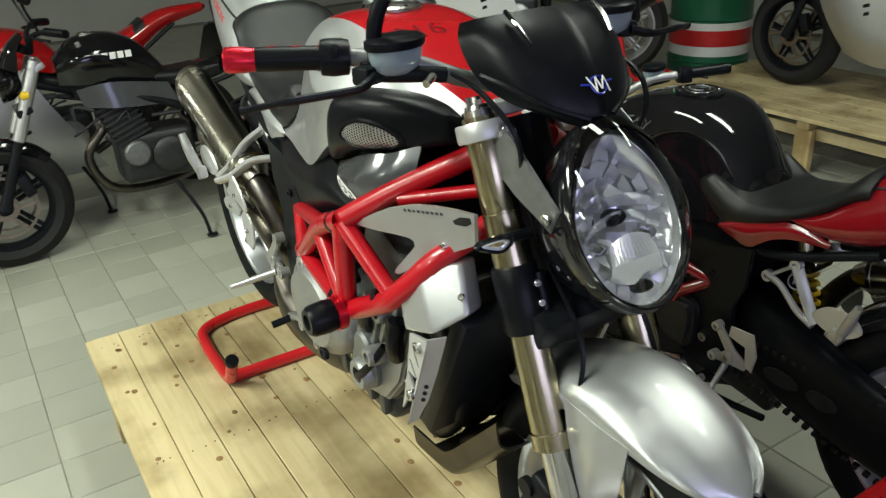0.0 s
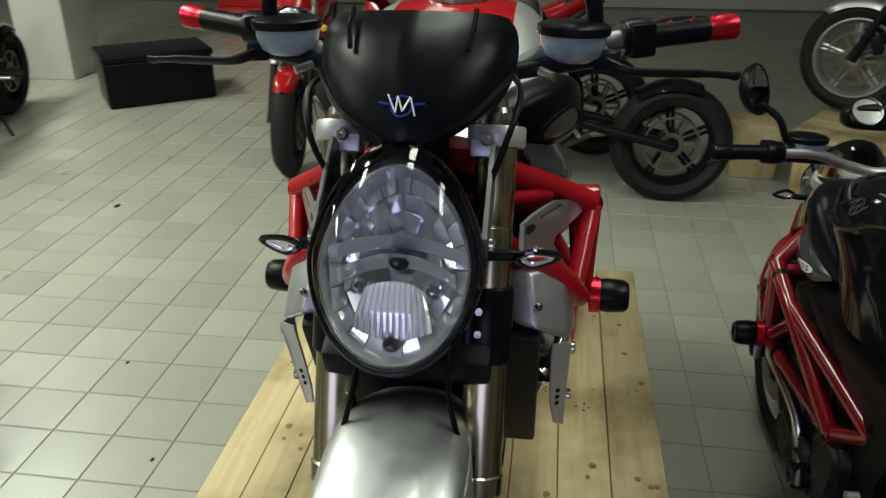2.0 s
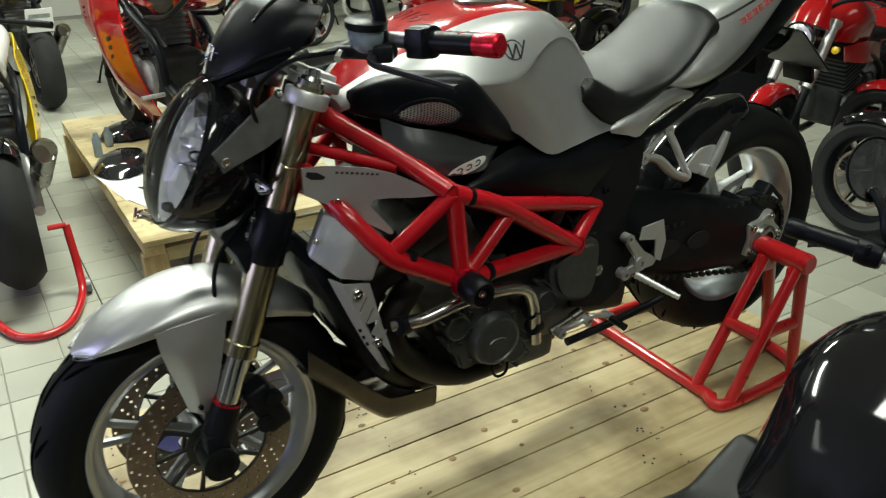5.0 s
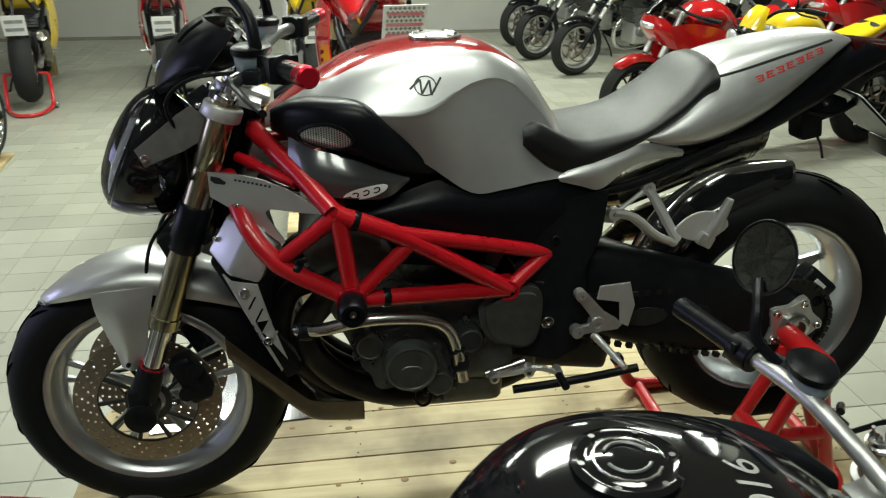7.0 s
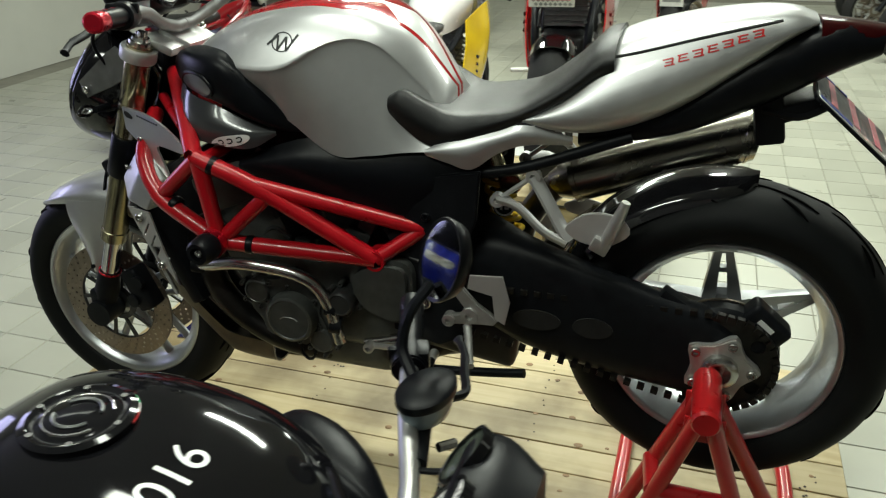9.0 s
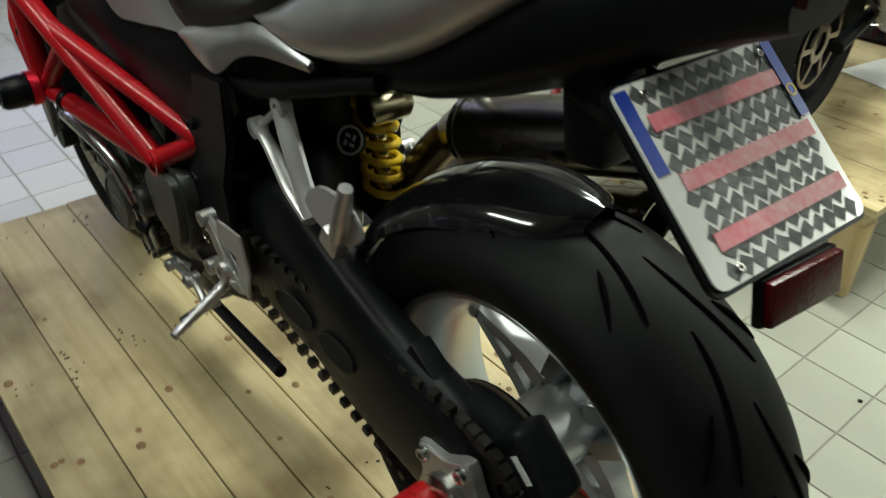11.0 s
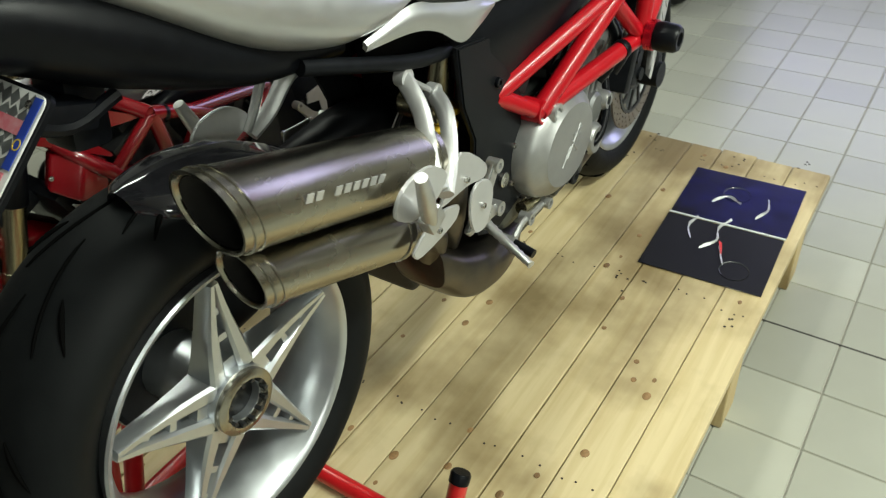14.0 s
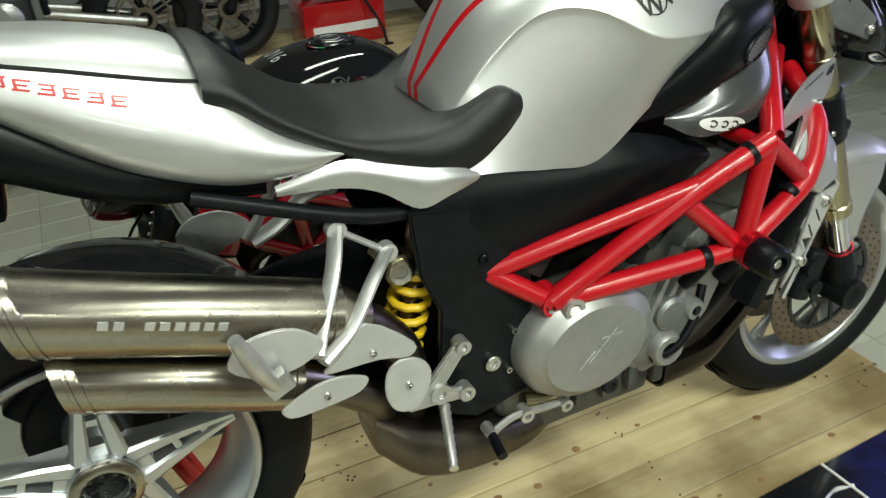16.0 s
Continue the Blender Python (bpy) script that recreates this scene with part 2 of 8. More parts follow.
def wood_mat(name, rgb, dark, along="x"):
    m = bpy.data.materials.new(name)
    m.use_nodes = True
    n, link = m.node_tree.nodes, m.node_tree.links
    b = n["Principled BSDF"]
    b.inputs["Roughness"].default_value = 0.55
    tc, info = n.new("ShaderNodeTexCoord"), n.new("ShaderNodeObjectInfo")
    comb = n.new("ShaderNodeVectorMath")
    comb.operation = "ADD"
    sc = n.new("ShaderNodeVectorMath")
    sc.operation = "SCALE"
    sc.inputs[0].default_value = (37.0, 11.0, 23.0)
    link.new(info.outputs["Random"], sc.inputs["Scale"])
    link.new(tc.outputs["Object"], comb.inputs[0])
    link.new(sc.outputs[0], comb.inputs[1])
    mp = n.new("ShaderNodeMapping")
    mp.inputs["Scale"].default_value = (2.0, 26.0, 26.0) if along == "x" else ((26.0, 2.0, 26.0) if along == "y" else (26.0, 26.0, 2.0))
    link.new(comb.outputs[0], mp.inputs["Vector"])
    grain = n.new("ShaderNodeTexNoise")
    grain.inputs["Scale"].default_value, grain.inputs["Detail"].default_value, grain.inputs["Distortion"].default_value = 1.6, 6, 0.6
    link.new(mp.outputs[0], grain.inputs["Vector"])
    stain = n.new("ShaderNodeTexNoise")
    stain.inputs["Scale"].default_value, stain.inputs["Detail"].default_value = 3.5, 5
    link.new(tc.outputs["Object"], stain.inputs["Vector"])
    r1 = n.new("ShaderNodeValToRGB")
    r1.color_ramp.elements[0].color, r1.color_ramp.elements[1].color = (*dark, 1), (*rgb, 1)
    r1.color_ramp.elements[0].position, r1.color_ramp.elements[1].position = 0.25, 0.6
    link.new(grain.outputs["Fac"], r1.inputs[0])
    r2 = n.new("ShaderNodeValToRGB")
    r2.color_ramp.elements[0].color, r2.color_ramp.elements[1].color = (0.46, 0.42, 0.35, 1), (1, 1, 1, 1)
    r2.color_ramp.elements[0].position, r2.color_ramp.elements[1].position = 0.34, 0.54
    link.new(stain.outputs["Fac"], r2.inputs[0])
    hue = n.new("ShaderNodeMapRange")
    hue.inputs["To Min"].default_value, hue.inputs["To Max"].default_value = 0.84, 1.08
    link.new(info.outputs["Random"], hue.inputs["Value"])
    mul, mul2 = n.new("ShaderNodeMix"), n.new("ShaderNodeMix")
    for q in (mul, mul2):
        q.data_type, q.blend_type = "RGBA", "MULTIPLY"
        q.inputs["Factor"].default_value = 1.0
    link.new(r1.outputs[0], mul.inputs["A"])
    link.new(r2.outputs[0], mul.inputs["B"])
    link.new(mul.outputs["Result"], mul2.inputs["A"])
    link.new(hue.outputs[0], mul2.inputs["B"])
    link.new(mul2.outputs["Result"], b.inputs["Base Color"])
    bn = n.new("ShaderNodeBump")
    bn.inputs["Strength"].default_value, bn.inputs["Distance"].default_value = 0.25, 0.001
    link.new(grain.outputs["Fac"], bn.inputs["Height"])
    link.new(bn.outputs["Normal"], b.inputs["Normal"])
    return m


M["pine"] = wood_mat("pine_board", (0.58, 0.475, 0.27), (0.47, 0.365, 0.18))
M["pine_y"] = wood_mat("pine_board_cross", (0.6, 0.47, 0.25), (0.48, 0.35, 0.16), "y")
M["pine_z"] = wood_mat("pine_leg", (0.58, 0.45, 0.23), (0.45, 0.32, 0.14), "z")
M["knot"] = make_mat("pine_knot", (0.23, 0.13, 0.05), 0.6, 0, 0.4, 200)
M["nail"] = make_mat("nail_hole", (0.03, 0.02, 0.015), 0.6, 0.2)


def tile_mat():
    m = make_mat("floor_tile", (0.37, 0.37, 0.308), 0.32, 0, 0.06, 4, 0.06, 25, spec=0.45, rough_vary=0.15)
    n, link = m.node_tree.nodes, m.node_tree.links
    b = n["Principled BSDF"]
    info = n.new("ShaderNodeObjectInfo")
    mr = n.new("ShaderNodeMapRange")
    mr.inputs["To Min"].default_value, mr.inputs["To Max"].default_value = 0.88, 1.06
    geo = n.new("ShaderNodeNewGeometry")
    add = n.new("ShaderNodeMath")
    add.operation = "ADD"
    fr = n.new("ShaderNodeMath")
    fr.operation = "FRACT"
    link.new(info.outputs["Random"], add.inputs[0])
    link.new(geo.outputs["Random Per Island"], add.inputs[1])
    link.new(add.outputs[0], fr.inputs[0])
    link.new(fr.outputs[0], mr.inputs["Value"])
    old = b.inputs["Base Color"].links[0].from_socket
    mix = n.new("ShaderNodeMix")
    mix.data_type, mix.blend_type = "RGBA", "MULTIPLY"
    mix.inputs["Factor"].default_value = 1
    link.new(old, mix.inputs["A"])
    link.new(mr.outputs[0], mix.inputs["B"])
    link.new(mix.outputs["Result"], b.inputs["Base Color"])
    return m


M["tile"] = tile_mat()
M["joint_filler"] = make_mat("dark_joint_filler", (0.05, 0.047, 0.04), 0.8, 0, 0.3, 8)
M["grout"] = make_mat("grout", (0.25, 0.24, 0.2), 0.8, 0, 0.25, 8)


def glass_mat(name, tint):
    m = bpy.data.materials.new(name)
    m.use_nodes = True
    n, link = m.node_tree.nodes, m.node_tree.links
    n.remove(n["Principled BSDF"])
    tr, gl, mix, lw = n.new("ShaderNodeBsdfTransparent"), n.new("ShaderNodeBsdfGlossy"), n.new("ShaderNodeMixShader"), n.new("ShaderNodeFresnel")
    tr.inputs[0].default_value = (*tint, 1)
    gl.inputs["Roughness"].default_value = 0.03
    lw.inputs["IOR"].default_value = 1.5
    link.new(lw.outputs[0], mix.inputs[0])
    link.new(tr.outputs[0], mix.inputs[1])
    link.new(gl.outputs[0], mix.inputs[2])
    link.new(mix.outputs[0], n["Material Output"].inputs["Surface"])
    return m


M["clear"] = glass_mat("clear_lens", (0.95, 0.96, 0.97))
M["smoke"] = glass_mat("smoked_lens", (0.35, 0.33, 0.3))
M["reflector"] = make_mat("headlight_reflector", (0.97, 0.975, 0.98), 0.12, 0.72, 0.02, 60)
M["mirror"] = make_mat("mirror_glass", (0.8, 0.81, 0.82), 0.03, 1.0, 0.02)

# ---------------------------------------------------------------- mesh tools


def part(name, bm, mat, parent=None, label="", sharp=38):
    """Links a bmesh as one mesh object, under a thing or a part."""
    bmesh.ops.recalc_face_normals(bm, faces=bm.faces)
    lim = radians(sharp)
    for f in bm.faces:
        f.smooth = True
    for e in bm.edges:
        e.smooth = len(e.link_faces) == 2 and e.calc_face_angle(0) < lim
    me = bpy.data.meshes.new(name)
    bm.to_mesh(me)
    bm.free()
    me.materials.append(M[mat] if isinstance(mat, str) else mat)
    ob = new(name, me)
    if parent is not None:
        ob.parent = parent
        if parent.get("origin_shift") is not None:
            ob.location = [-c for c in parent["origin_shift"]]
    if label:
        ob["label"] = label
    return ob


def root(name, x, y, z, label, category, group="", shift=True):
    """An Empty at a thing's base; parts are written in world coordinates round it."""
    ob = new(name)
    ob.empty_display_size = 0.1
    ob.location = (x, y, z)
    if shift:
        ob["origin_shift"] = (x, y, z)
    return tagged(ob, label, category, group)


def smooth_line(pts, k=6, closed=False):
    """Catmull-Rom through the points."""
    pts = [Vector(p) for p in pts]
    out, n = [], len(pts)
    for i in range(n if closed else n - 1):
        if closed:
            p0, p1, p2, p3 = pts[i - 1], pts[i], pts[(i + 1) % n], pts[(i + 2) % n]
        else:
            p1, p2 = pts[i], pts[i + 1]
            p0 = pts[i - 1] if i else p1 * 2 - p2
            p3 = pts[i + 2] if i + 2 < n else p2 * 2 - p1
        for j in range(k):
            t = j / k
            out.append(0.5 * (2 * p1 + (p2 - p0) * t + (2 * p0 - 5 * p1 + 4 * p2 - p3) * t * t + (3 * p1 - p0 - 3 * p2 + p3) * t ** 3))
    if not closed:
        out.append(pts[-1])
    return out


def loft(bm, rings, caps=True, closed=True, loop=False):
    """Skins rings of equal count."""
    vs = [[bm.verts.new(p) for p in r] for r in rings]
    n = len(vs[0])
    pairs = list(zip(vs, vs[1:])) + ([(vs[-1], vs[0])] if loop else [])
    for a, b in pairs:
        for i in range(n if closed else n - 1):
            j = (i + 1) % n
            bm.faces.new((a[i], a[j], b[j], b[i]))
    if caps and closed and not loop:
        bm.faces.new(vs[0])
        bm.faces.new(vs[-1])
    return vs


def tube(bm, pts, r, n=10, caps=True, loop=False, flat=1.0):
    pts = [Vector(p) for p in pts]
    m = len(pts)
    rs = r if isinstance(r, (list, tuple)) else [r] * m
    rings, u = [], None
    for i, p in enumerate(pts):
        if loop:
            d = pts[(i + 1) % m] - pts[i - 1]
        else:
            d = pts[min(i + 1, m - 1)] - pts[max(i - 1, 0)]
        d.normalize()
        if u is None:
            u = d.orthogonal().normalized()
        u = (u - d * u.dot(d)).normalized()
        v = d.cross(u)
        rings.append([p + (u * math.cos(a) + v * math.sin(a) * flat) * rs[i] for a in (2 * math.pi * k / n for k in range(n))])
    loft(bm, rings, caps, True, loop)
    return bm


def pipe(pts, r, n=10, k=5, **kw):
    """A bent tube through the points."""
    bm = bmesh.new()
    line = smooth_line(pts, k) if len(pts) > 2 and k > 1 else pts
    return tube(bm, line, r, n, **kw)


def rod(bm, p, q, r, n=10):
    tube(bm, [p, q], r, n)
    return bm


def lathe(bm, profile, n, m, closed=False):
    """Turns (radius, height) points round z, then places them by m."""
    rings = [[m @ Vector((r * math.cos(a), r * math.sin(a), h)) for a in (2 * math.pi * k / n for k in range(n))] for r, h in profile]
    loft(bm, rings, caps=not closed, loop=closed)
    return bm


def block(bm, size, m, bevel=0.0, seg=2):
    res = bmesh.ops.create_cube(bm, size=1, matrix=m @ Matrix.Diagonal((*size, 1)))
    if bevel:
        es = {e for v in res["verts"] for e in v.link_edges}
        bmesh.ops.bevel(bm, geom=list(es), offset=bevel, segments=seg, affect="EDGES", profile=0.6)
    return bm


def slab(outline, thick, m, holes=(), bevel=0.0):
    """A plate of that outline (x, y), with holes through it, from z = 0 up by thick."""
    bm = bmesh.new()
    edges = []
    for loop in (outline, *holes):
        vs = [bm.verts.new((p[0], p[1], 0)) for p in loop]
        edges += [bm.edges.new((vs[i], vs[(i + 1) % len(vs)])) for i in range(len(vs))]
    if holes:
        bmesh.ops.triangle_fill(bm, edges=edges, use_beauty=True, use_dissolve=False)
    else:
        bm.faces.new(bm.verts[:])
    res = bmesh.ops.extrude_face_region(bm, geom=bm.faces[:])
    bmesh.ops.translate(bm, verts=[g for g in res["geom"] if isinstance(g, bmesh.types.BMVert)], vec=(0, 0, thick))
    bmesh.ops.recalc_face_normals(bm, faces=bm.faces)
    if bevel:
        sharp = [e for e in bm.edges if len(e.link_faces) == 2 and e.calc_face_angle(0) > 1.0 and abs(e.verts[0].co.z - e.verts[1].co.z) < 1e-6]
        bmesh.ops.bevel(bm, geom=sharp, offset=bevel, segments=2, affect="EDGES")
    bmesh.ops.transform(bm, matrix=m, verts=bm.verts)
    return bm


def circle(cx, cy, r, n=12, a0=0.0):
    return [(cx + r * math.cos(a0 + 2 * math.pi * i / n), cy + r * math.sin(a0 + 2 * math.pi * i / n)) for i in range(n)]


def skin(stations, along=5, per=5, mirror=True, shell=0.0, caps=True):
    """A smooth body: half outlines (x, y, z) from the top centre outwards, mirrored in y, joined from station to station."""
    cols = [smooth_line(s, per) for s in stations]
    full = []
    for c in cols:
        if mirror:
            full.append([Vector((p.x, -p.y, p.z)) for p in reversed(c[1:])] + c)
        else:
            full.append(c)
    rows = list(zip(*[smooth_line([f[i] for f in full], along) for i in range(len(full[0]))]))
    bm = bmesh.new()
    if shell:
        loft(bm, rows, caps=False, closed=False)
        bmesh.ops.recalc_face_normals(bm, faces=bm.faces)
        bmesh.ops.solidify(bm, geom=bm.faces[:], thickness=shell)
    else:
        loft(bm, rows, caps=caps, closed=True)
    return bm


def yz(x, *pts):
    return [(x, p[0], p[1]) for p in pts]


def blob(spec, n=20, e=2.4, along=4):
    """A body of rounded sections across x: (x, y, z, half width, half height)."""
    line = smooth_line([Vector((s[0], s[1], s[2])) for s in spec], along)
    size = smooth_line([Vector((s[3], s[4], 0)) for s in spec], along)
    rings = []
    for p, q in zip(line, size):
        ring = []
        for k in range(n):
            a = 2 * math.pi * k / n
            c, s = math.cos(a), math.sin(a)
            ring.append(p + Vector((0, q.x * math.copysign(abs(c) ** (2 / e), c), q.y * math.copysign(abs(s) ** (2 / e), s))))
        rings.append(ring)
    bm = bmesh.new()
    loft(bm, rings)
    return bm


def bolt(name, p, axis, r, mat, parent, h=0.006):
    """A socket-head screw facing along axis."""
    q = Vector(axis).normalized().to_track_quat("Z", "Y").to_matrix().to_4x4()
    bm = bmesh.new()
    lathe(bm, [(r, 0), (r, h * 0.8), (r * 0.85, h), (r * 0.5, h), (r * 0.45, h * 0.4), (0.0002, h * 0.4)], 12, Matrix.Translation(p) @ q)
    return part(name, bm, mat, parent)


def press(bm, target, s, lift):
    """Lays a mesh on the side of another body: every vertex goes to its surface at (x, z), seen from the side s."""
    tree = BVHTree.FromPolygons([v.co.copy() for v in target.data.vertices], [list(q.vertices) for q in target.data.polygons])
    ys = [v.co.y for v in bm.verts]
    mid = sum(ys) / len(ys)
    for v in bm.verts:
        hit, _, _, _ = tree.ray_cast(Vector((v.co.x, s * 1.0, v.co.z)), Vector((0, -s, 0)))
        if hit is not None:
            v.co.y = hit.y + s * lift + (v.co.y - mid)
    return bm


def drape(bm, target, lift):
    """Lays a flat mesh on top of another body."""
    tree = BVHTree.FromPolygons([v.co.copy() for v in target.data.vertices], [list(q.vertices) for q in target.data.polygons])
    for v in bm.verts:
        hit, _, _, _ = tree.ray_cast(Vector((v.co.x, v.co.y, 3)), Vector((0, 0, -1)))
        if hit is not None:
            v.co.z = hit.z + lift + v.co.z
    return bm


def finned(bm, w, d, pitch, n, m, deep=0.012):
    """A block with n cooling fins, as one body."""
    rings = []
    for k in range(n):
        for z, o in ((k, 0), (k + 0.42, 0), (k + 0.44, deep), (k + 0.98, deep)):
            a, b = w / 2 - o, d / 2 - o
            rings.append([m @ Vector((x, y, (z - n / 2) * pitch)) for x, y in ((-a, -b), (a, -b), (a, b), (-a, b))])
    loft(bm, rings)
    return bm


def spider(c, y, ro, ri, bore, arms, thick, a0=0.0):
    """A disc carrier: a thin wheel with window openings, as one plate."""
    holes = [circle(0, 0, bore, 24)]
    step = 2 * math.pi / arms
    for k in range(arms):
        a = a0 + k * step
        win = [(ri * math.cos(a + t * step + 0.12), ri * math.sin(a + t * step + 0.12)) for t in (0.1, 0.5, 0.9)]
        win += [(ro * math.cos(a + t * step), ro * math.sin(a + t * step)) for t in (0.93, 0.5, 0.07)]
        holes.append(win)
    return slab(circle(0, 0, ro + 0.008, 48), thick, Matrix.Translation((c[0], y, c[2])) @ pose(0, 0, 0, 90), holes)


ALONG_Y = pose(0, 0, 0, -90)   # turns a lathe's axis to +y

# ---------------------------------------------------------------- room
X0, X1, Y0, Y1 = -8.5, 6.0, -10.0, 6.5


def wall(name, x, y, sx, sy):
    bm = bmesh.new()
    block(bm, (sx, sy, CEIL), pose(x, y, CEIL / 2))
    return tagged(part(name, bm, "plaster"), "plain painted plaster wall of the showroom", "wall", kind="structure")


wall("wall_north", (X0 + X1) / 2, Y1 + 0.1, X1 - X0 + 0.4, 0.2)
wall("wall_south", (X0 + X1) / 2, Y0 - 0.1, X1 - X0 + 0.4, 0.2)
wall("wall_west", X0 - 0.1, (Y0 + Y1) / 2, 0.2, Y1 - Y0)
bm = bmesh.new()   # the east wall has a shop window
for sy, sz, cy, cz in ((Y1 - Y0, 1.0, (Y0 + Y1) / 2, 0.5), (Y1 - Y0, CEIL - 2.5, (Y0 + Y1) / 2, (CEIL + 2.5) / 2), (-2.2 - Y0, 1.5, (Y0 - 2.2) / 2, 1.75), (Y1 - 1.0, 1.5, (Y1 + 1.0) / 2, 1.75)):
    block(bm, (0.2, sy, sz), pose(X1 + 0.1, cy, cz))
tagged(part("wall_east", bm, "plaster"), "plain painted plaster wall with a shop window", "wall", kind="structure")
win = tagged(new("window_1"), "wide shop window with dark metal frame", "window", kind="structure")
for y, w, z, hh in ((-0.6, 3.2, 1.02, 0.05), (-0.6, 3.2, 2.48, 0.05), (-2.18, 0.05, 1.75, 1.5), (0.98, 0.05, 1.75, 1.5), (-0.6, 0.05, 1.75, 1.5)):
    bm = bmesh.new()
    block(bm, (0.06, w, hh), pose(X1 + 0.1, y, z), 0.004)
    part("window_frame", bm, "black_metal", win)
for y in (-1.4, 0.2):
    bm = bmesh.new()
    block(bm, (0.008, 1.5, 1.4), pose(X1 + 0.1, y, 1.75))
    part("pane", bm, "clear", win).visible_shadow = False
bm = bmesh.new()
block(bm, (X1 - X0 + 0.4, Y1 - Y0 + 0.4, 0.2), pose((X0 + X1) / 2, (Y0 + Y1) / 2, CEIL + 0.1))
tagged(part("ceiling", bm, "ceiling_paint"), "plain painted showroom ceiling", "ceiling", kind="structure")
bm = bmesh.new()
block(bm, (X1 - X0 + 0.4, Y1 - Y0 + 0.4, 0.2), pose((X0 + X1) / 2, (Y0 + Y1) / 2, -0.104))
floor = tagged(part("floor", bm, "grout"), "grey-beige ceramic tiled showroom floor with dark joints", "floor", kind="structure")
part("expansion_joint", block(bmesh.new(), (0.005, Y1 - Y0, 0.0052), pose(1.324, (Y0 + Y1) / 2, -0.0021)), "joint_filler", floor).location = (0, 0, 0)
bm = bmesh.new()
block(bm, (0.45, 0.45, CEIL), pose(-4.2, -4.0, CEIL / 2), 0.01)
tagged(part("pillar", bm, "plaster"), "white painted square pillar", "pillar", kind="structure")

# every light gets a housing, the added fill too
for lx, ly, power in LAMPS:
    fit = root("ceiling_light", lx, ly, CEIL, "unseen white fluorescent ceiling light fitting", "ceiling light", "ceiling lights")
    bm = bmesh.new()
    block(bm, (1.54, 0.32, 0.1), pose(lx, ly, CEIL - 0.06), 0.01)
    part("housing", bm, "white_paint", fit)

# ---------------------------------------------------------------- wooden display platforms


def platform(x0, y0, length, width, top, boards, label, legs, turn=0.0, seed=1, widths=None):
    """Pine boards along x on cross beams, side aprons and post legs; x0, y0: the corner with least x and y."""
    rng = random.Random(seed)
    base = root("display_platform", 0, 0, 0, label, "platform", "display platforms")
    bw = width / boards
    th = 0.024
    seams = [sum((widths or [bw] * boards)[:k]) for k in range(boards + 1)]
    for i in range(boards):
        bm = bmesh.new()
        dl = rng.uniform(-0.006, 0.006)
        block(bm, (length + dl, seams[i + 1] - seams[i] - rng.uniform(0.0015, 0.0035), th), pose(x0 + length / 2 + dl / 2, y0 + (seams[i] + seams[i + 1]) / 2, top - th / 2 - rng.uniform(0, 0.0012)), 0.0016, 1)
        part("plank", bm, "pine", base)
    for fx in legs:
        bm = bmesh.new()
        block(bm, (0.075, width - 0.02, 0.045), pose(x0 + fx, y0 + width / 2, top - th - 0.0235), 0.002, 1)
        part("cross_beam", bm, "pine_y", base)
        for s in (0, 1):
            bm = bmesh.new()
            hgt = top - th - 0.047
            block(bm, (0.098, 0.045, hgt), pose(x0 + fx, y0 + (0.045 if not s else width - 0.045), hgt / 2), 0.003, 1)
            part("leg", bm, "pine_z", base)
    for s in (0, 1):
        bm = bmesh.new()
        block(bm, (length - 0.04, 0.02, 0.06), pose(x0 + length / 2, y0 + (0.083 if not s else width - 0.083), top - th - 0.078), 0.002, 1)
        part("apron", bm, "pine", base)
    bm, bk = bmesh.new(), bmesh.new()
    for fx in legs:
        for i in range(boards):
            for _ in range(rng.randint(2, 3)):
                lathe(bm, [(0.0026, 0), (0.0022, 0.0006)], 6, pose(x0 + fx + rng.gauss(0, 0.006), y0 + (i + rng.uniform(0.15, 0.85)) * bw, top + 0.0004))
    for _ in range(14):
        cx, cy = x0 + rng.choice(legs) + rng.gauss(0, 0.06), y0 + rng.uniform(0.02, width - 0.02)
        for _ in range(4):
            lathe(bm, [(0.0035, 0), (0.003, 0.0006)], 6, pose(cx + rng.uniform(-0.025, 0.025), cy + rng.uniform(-0.02, 0.02), top + 0.0004))
    for _ in range(int(length * width * 38)):
        r = rng.uniform(0.004, 0.0095)
        lathe(bk, [(r, 0), (r * 0.9, 0.0005)], 10, pose(x0 + rng.uniform(0.02, length - 0.02), y0 + (rng.randint(0, boards - 1) + rng.uniform(0.2, 0.8)) * bw, top + 0.0002) @ Matrix.Diagonal((rng.uniform(1.0, 1.5), 1, 1, 1)))
    tagged(part("nail_head", bm, "nail", base), kind="stuff")
    tagged(part("knot", bk, "knot", base), kind="stuff")
    if turn:
        c = Matrix.Translation((x0 + length / 2, y0 + width / 2, 0))
        base.matrix_world = c @ pose(0, 0, 0, 0, 0, turn) @ c.inverted()
    return base


TOP = 0.33
platform(-0.372, -0.53, 1.982, 1.041, TOP, 10, "low pine plank display platform under the silver motorcycle", [0.07, 0.72, 1.31, 1.9], seed=4, widths=[0.1, 0.1, 0.099, 0.09, 0.108, 0.096, 0.094, 0.108, 0.12, 0.126])

# ---------------------------------------------------------------- the naked sports motorcycle, front towards +x


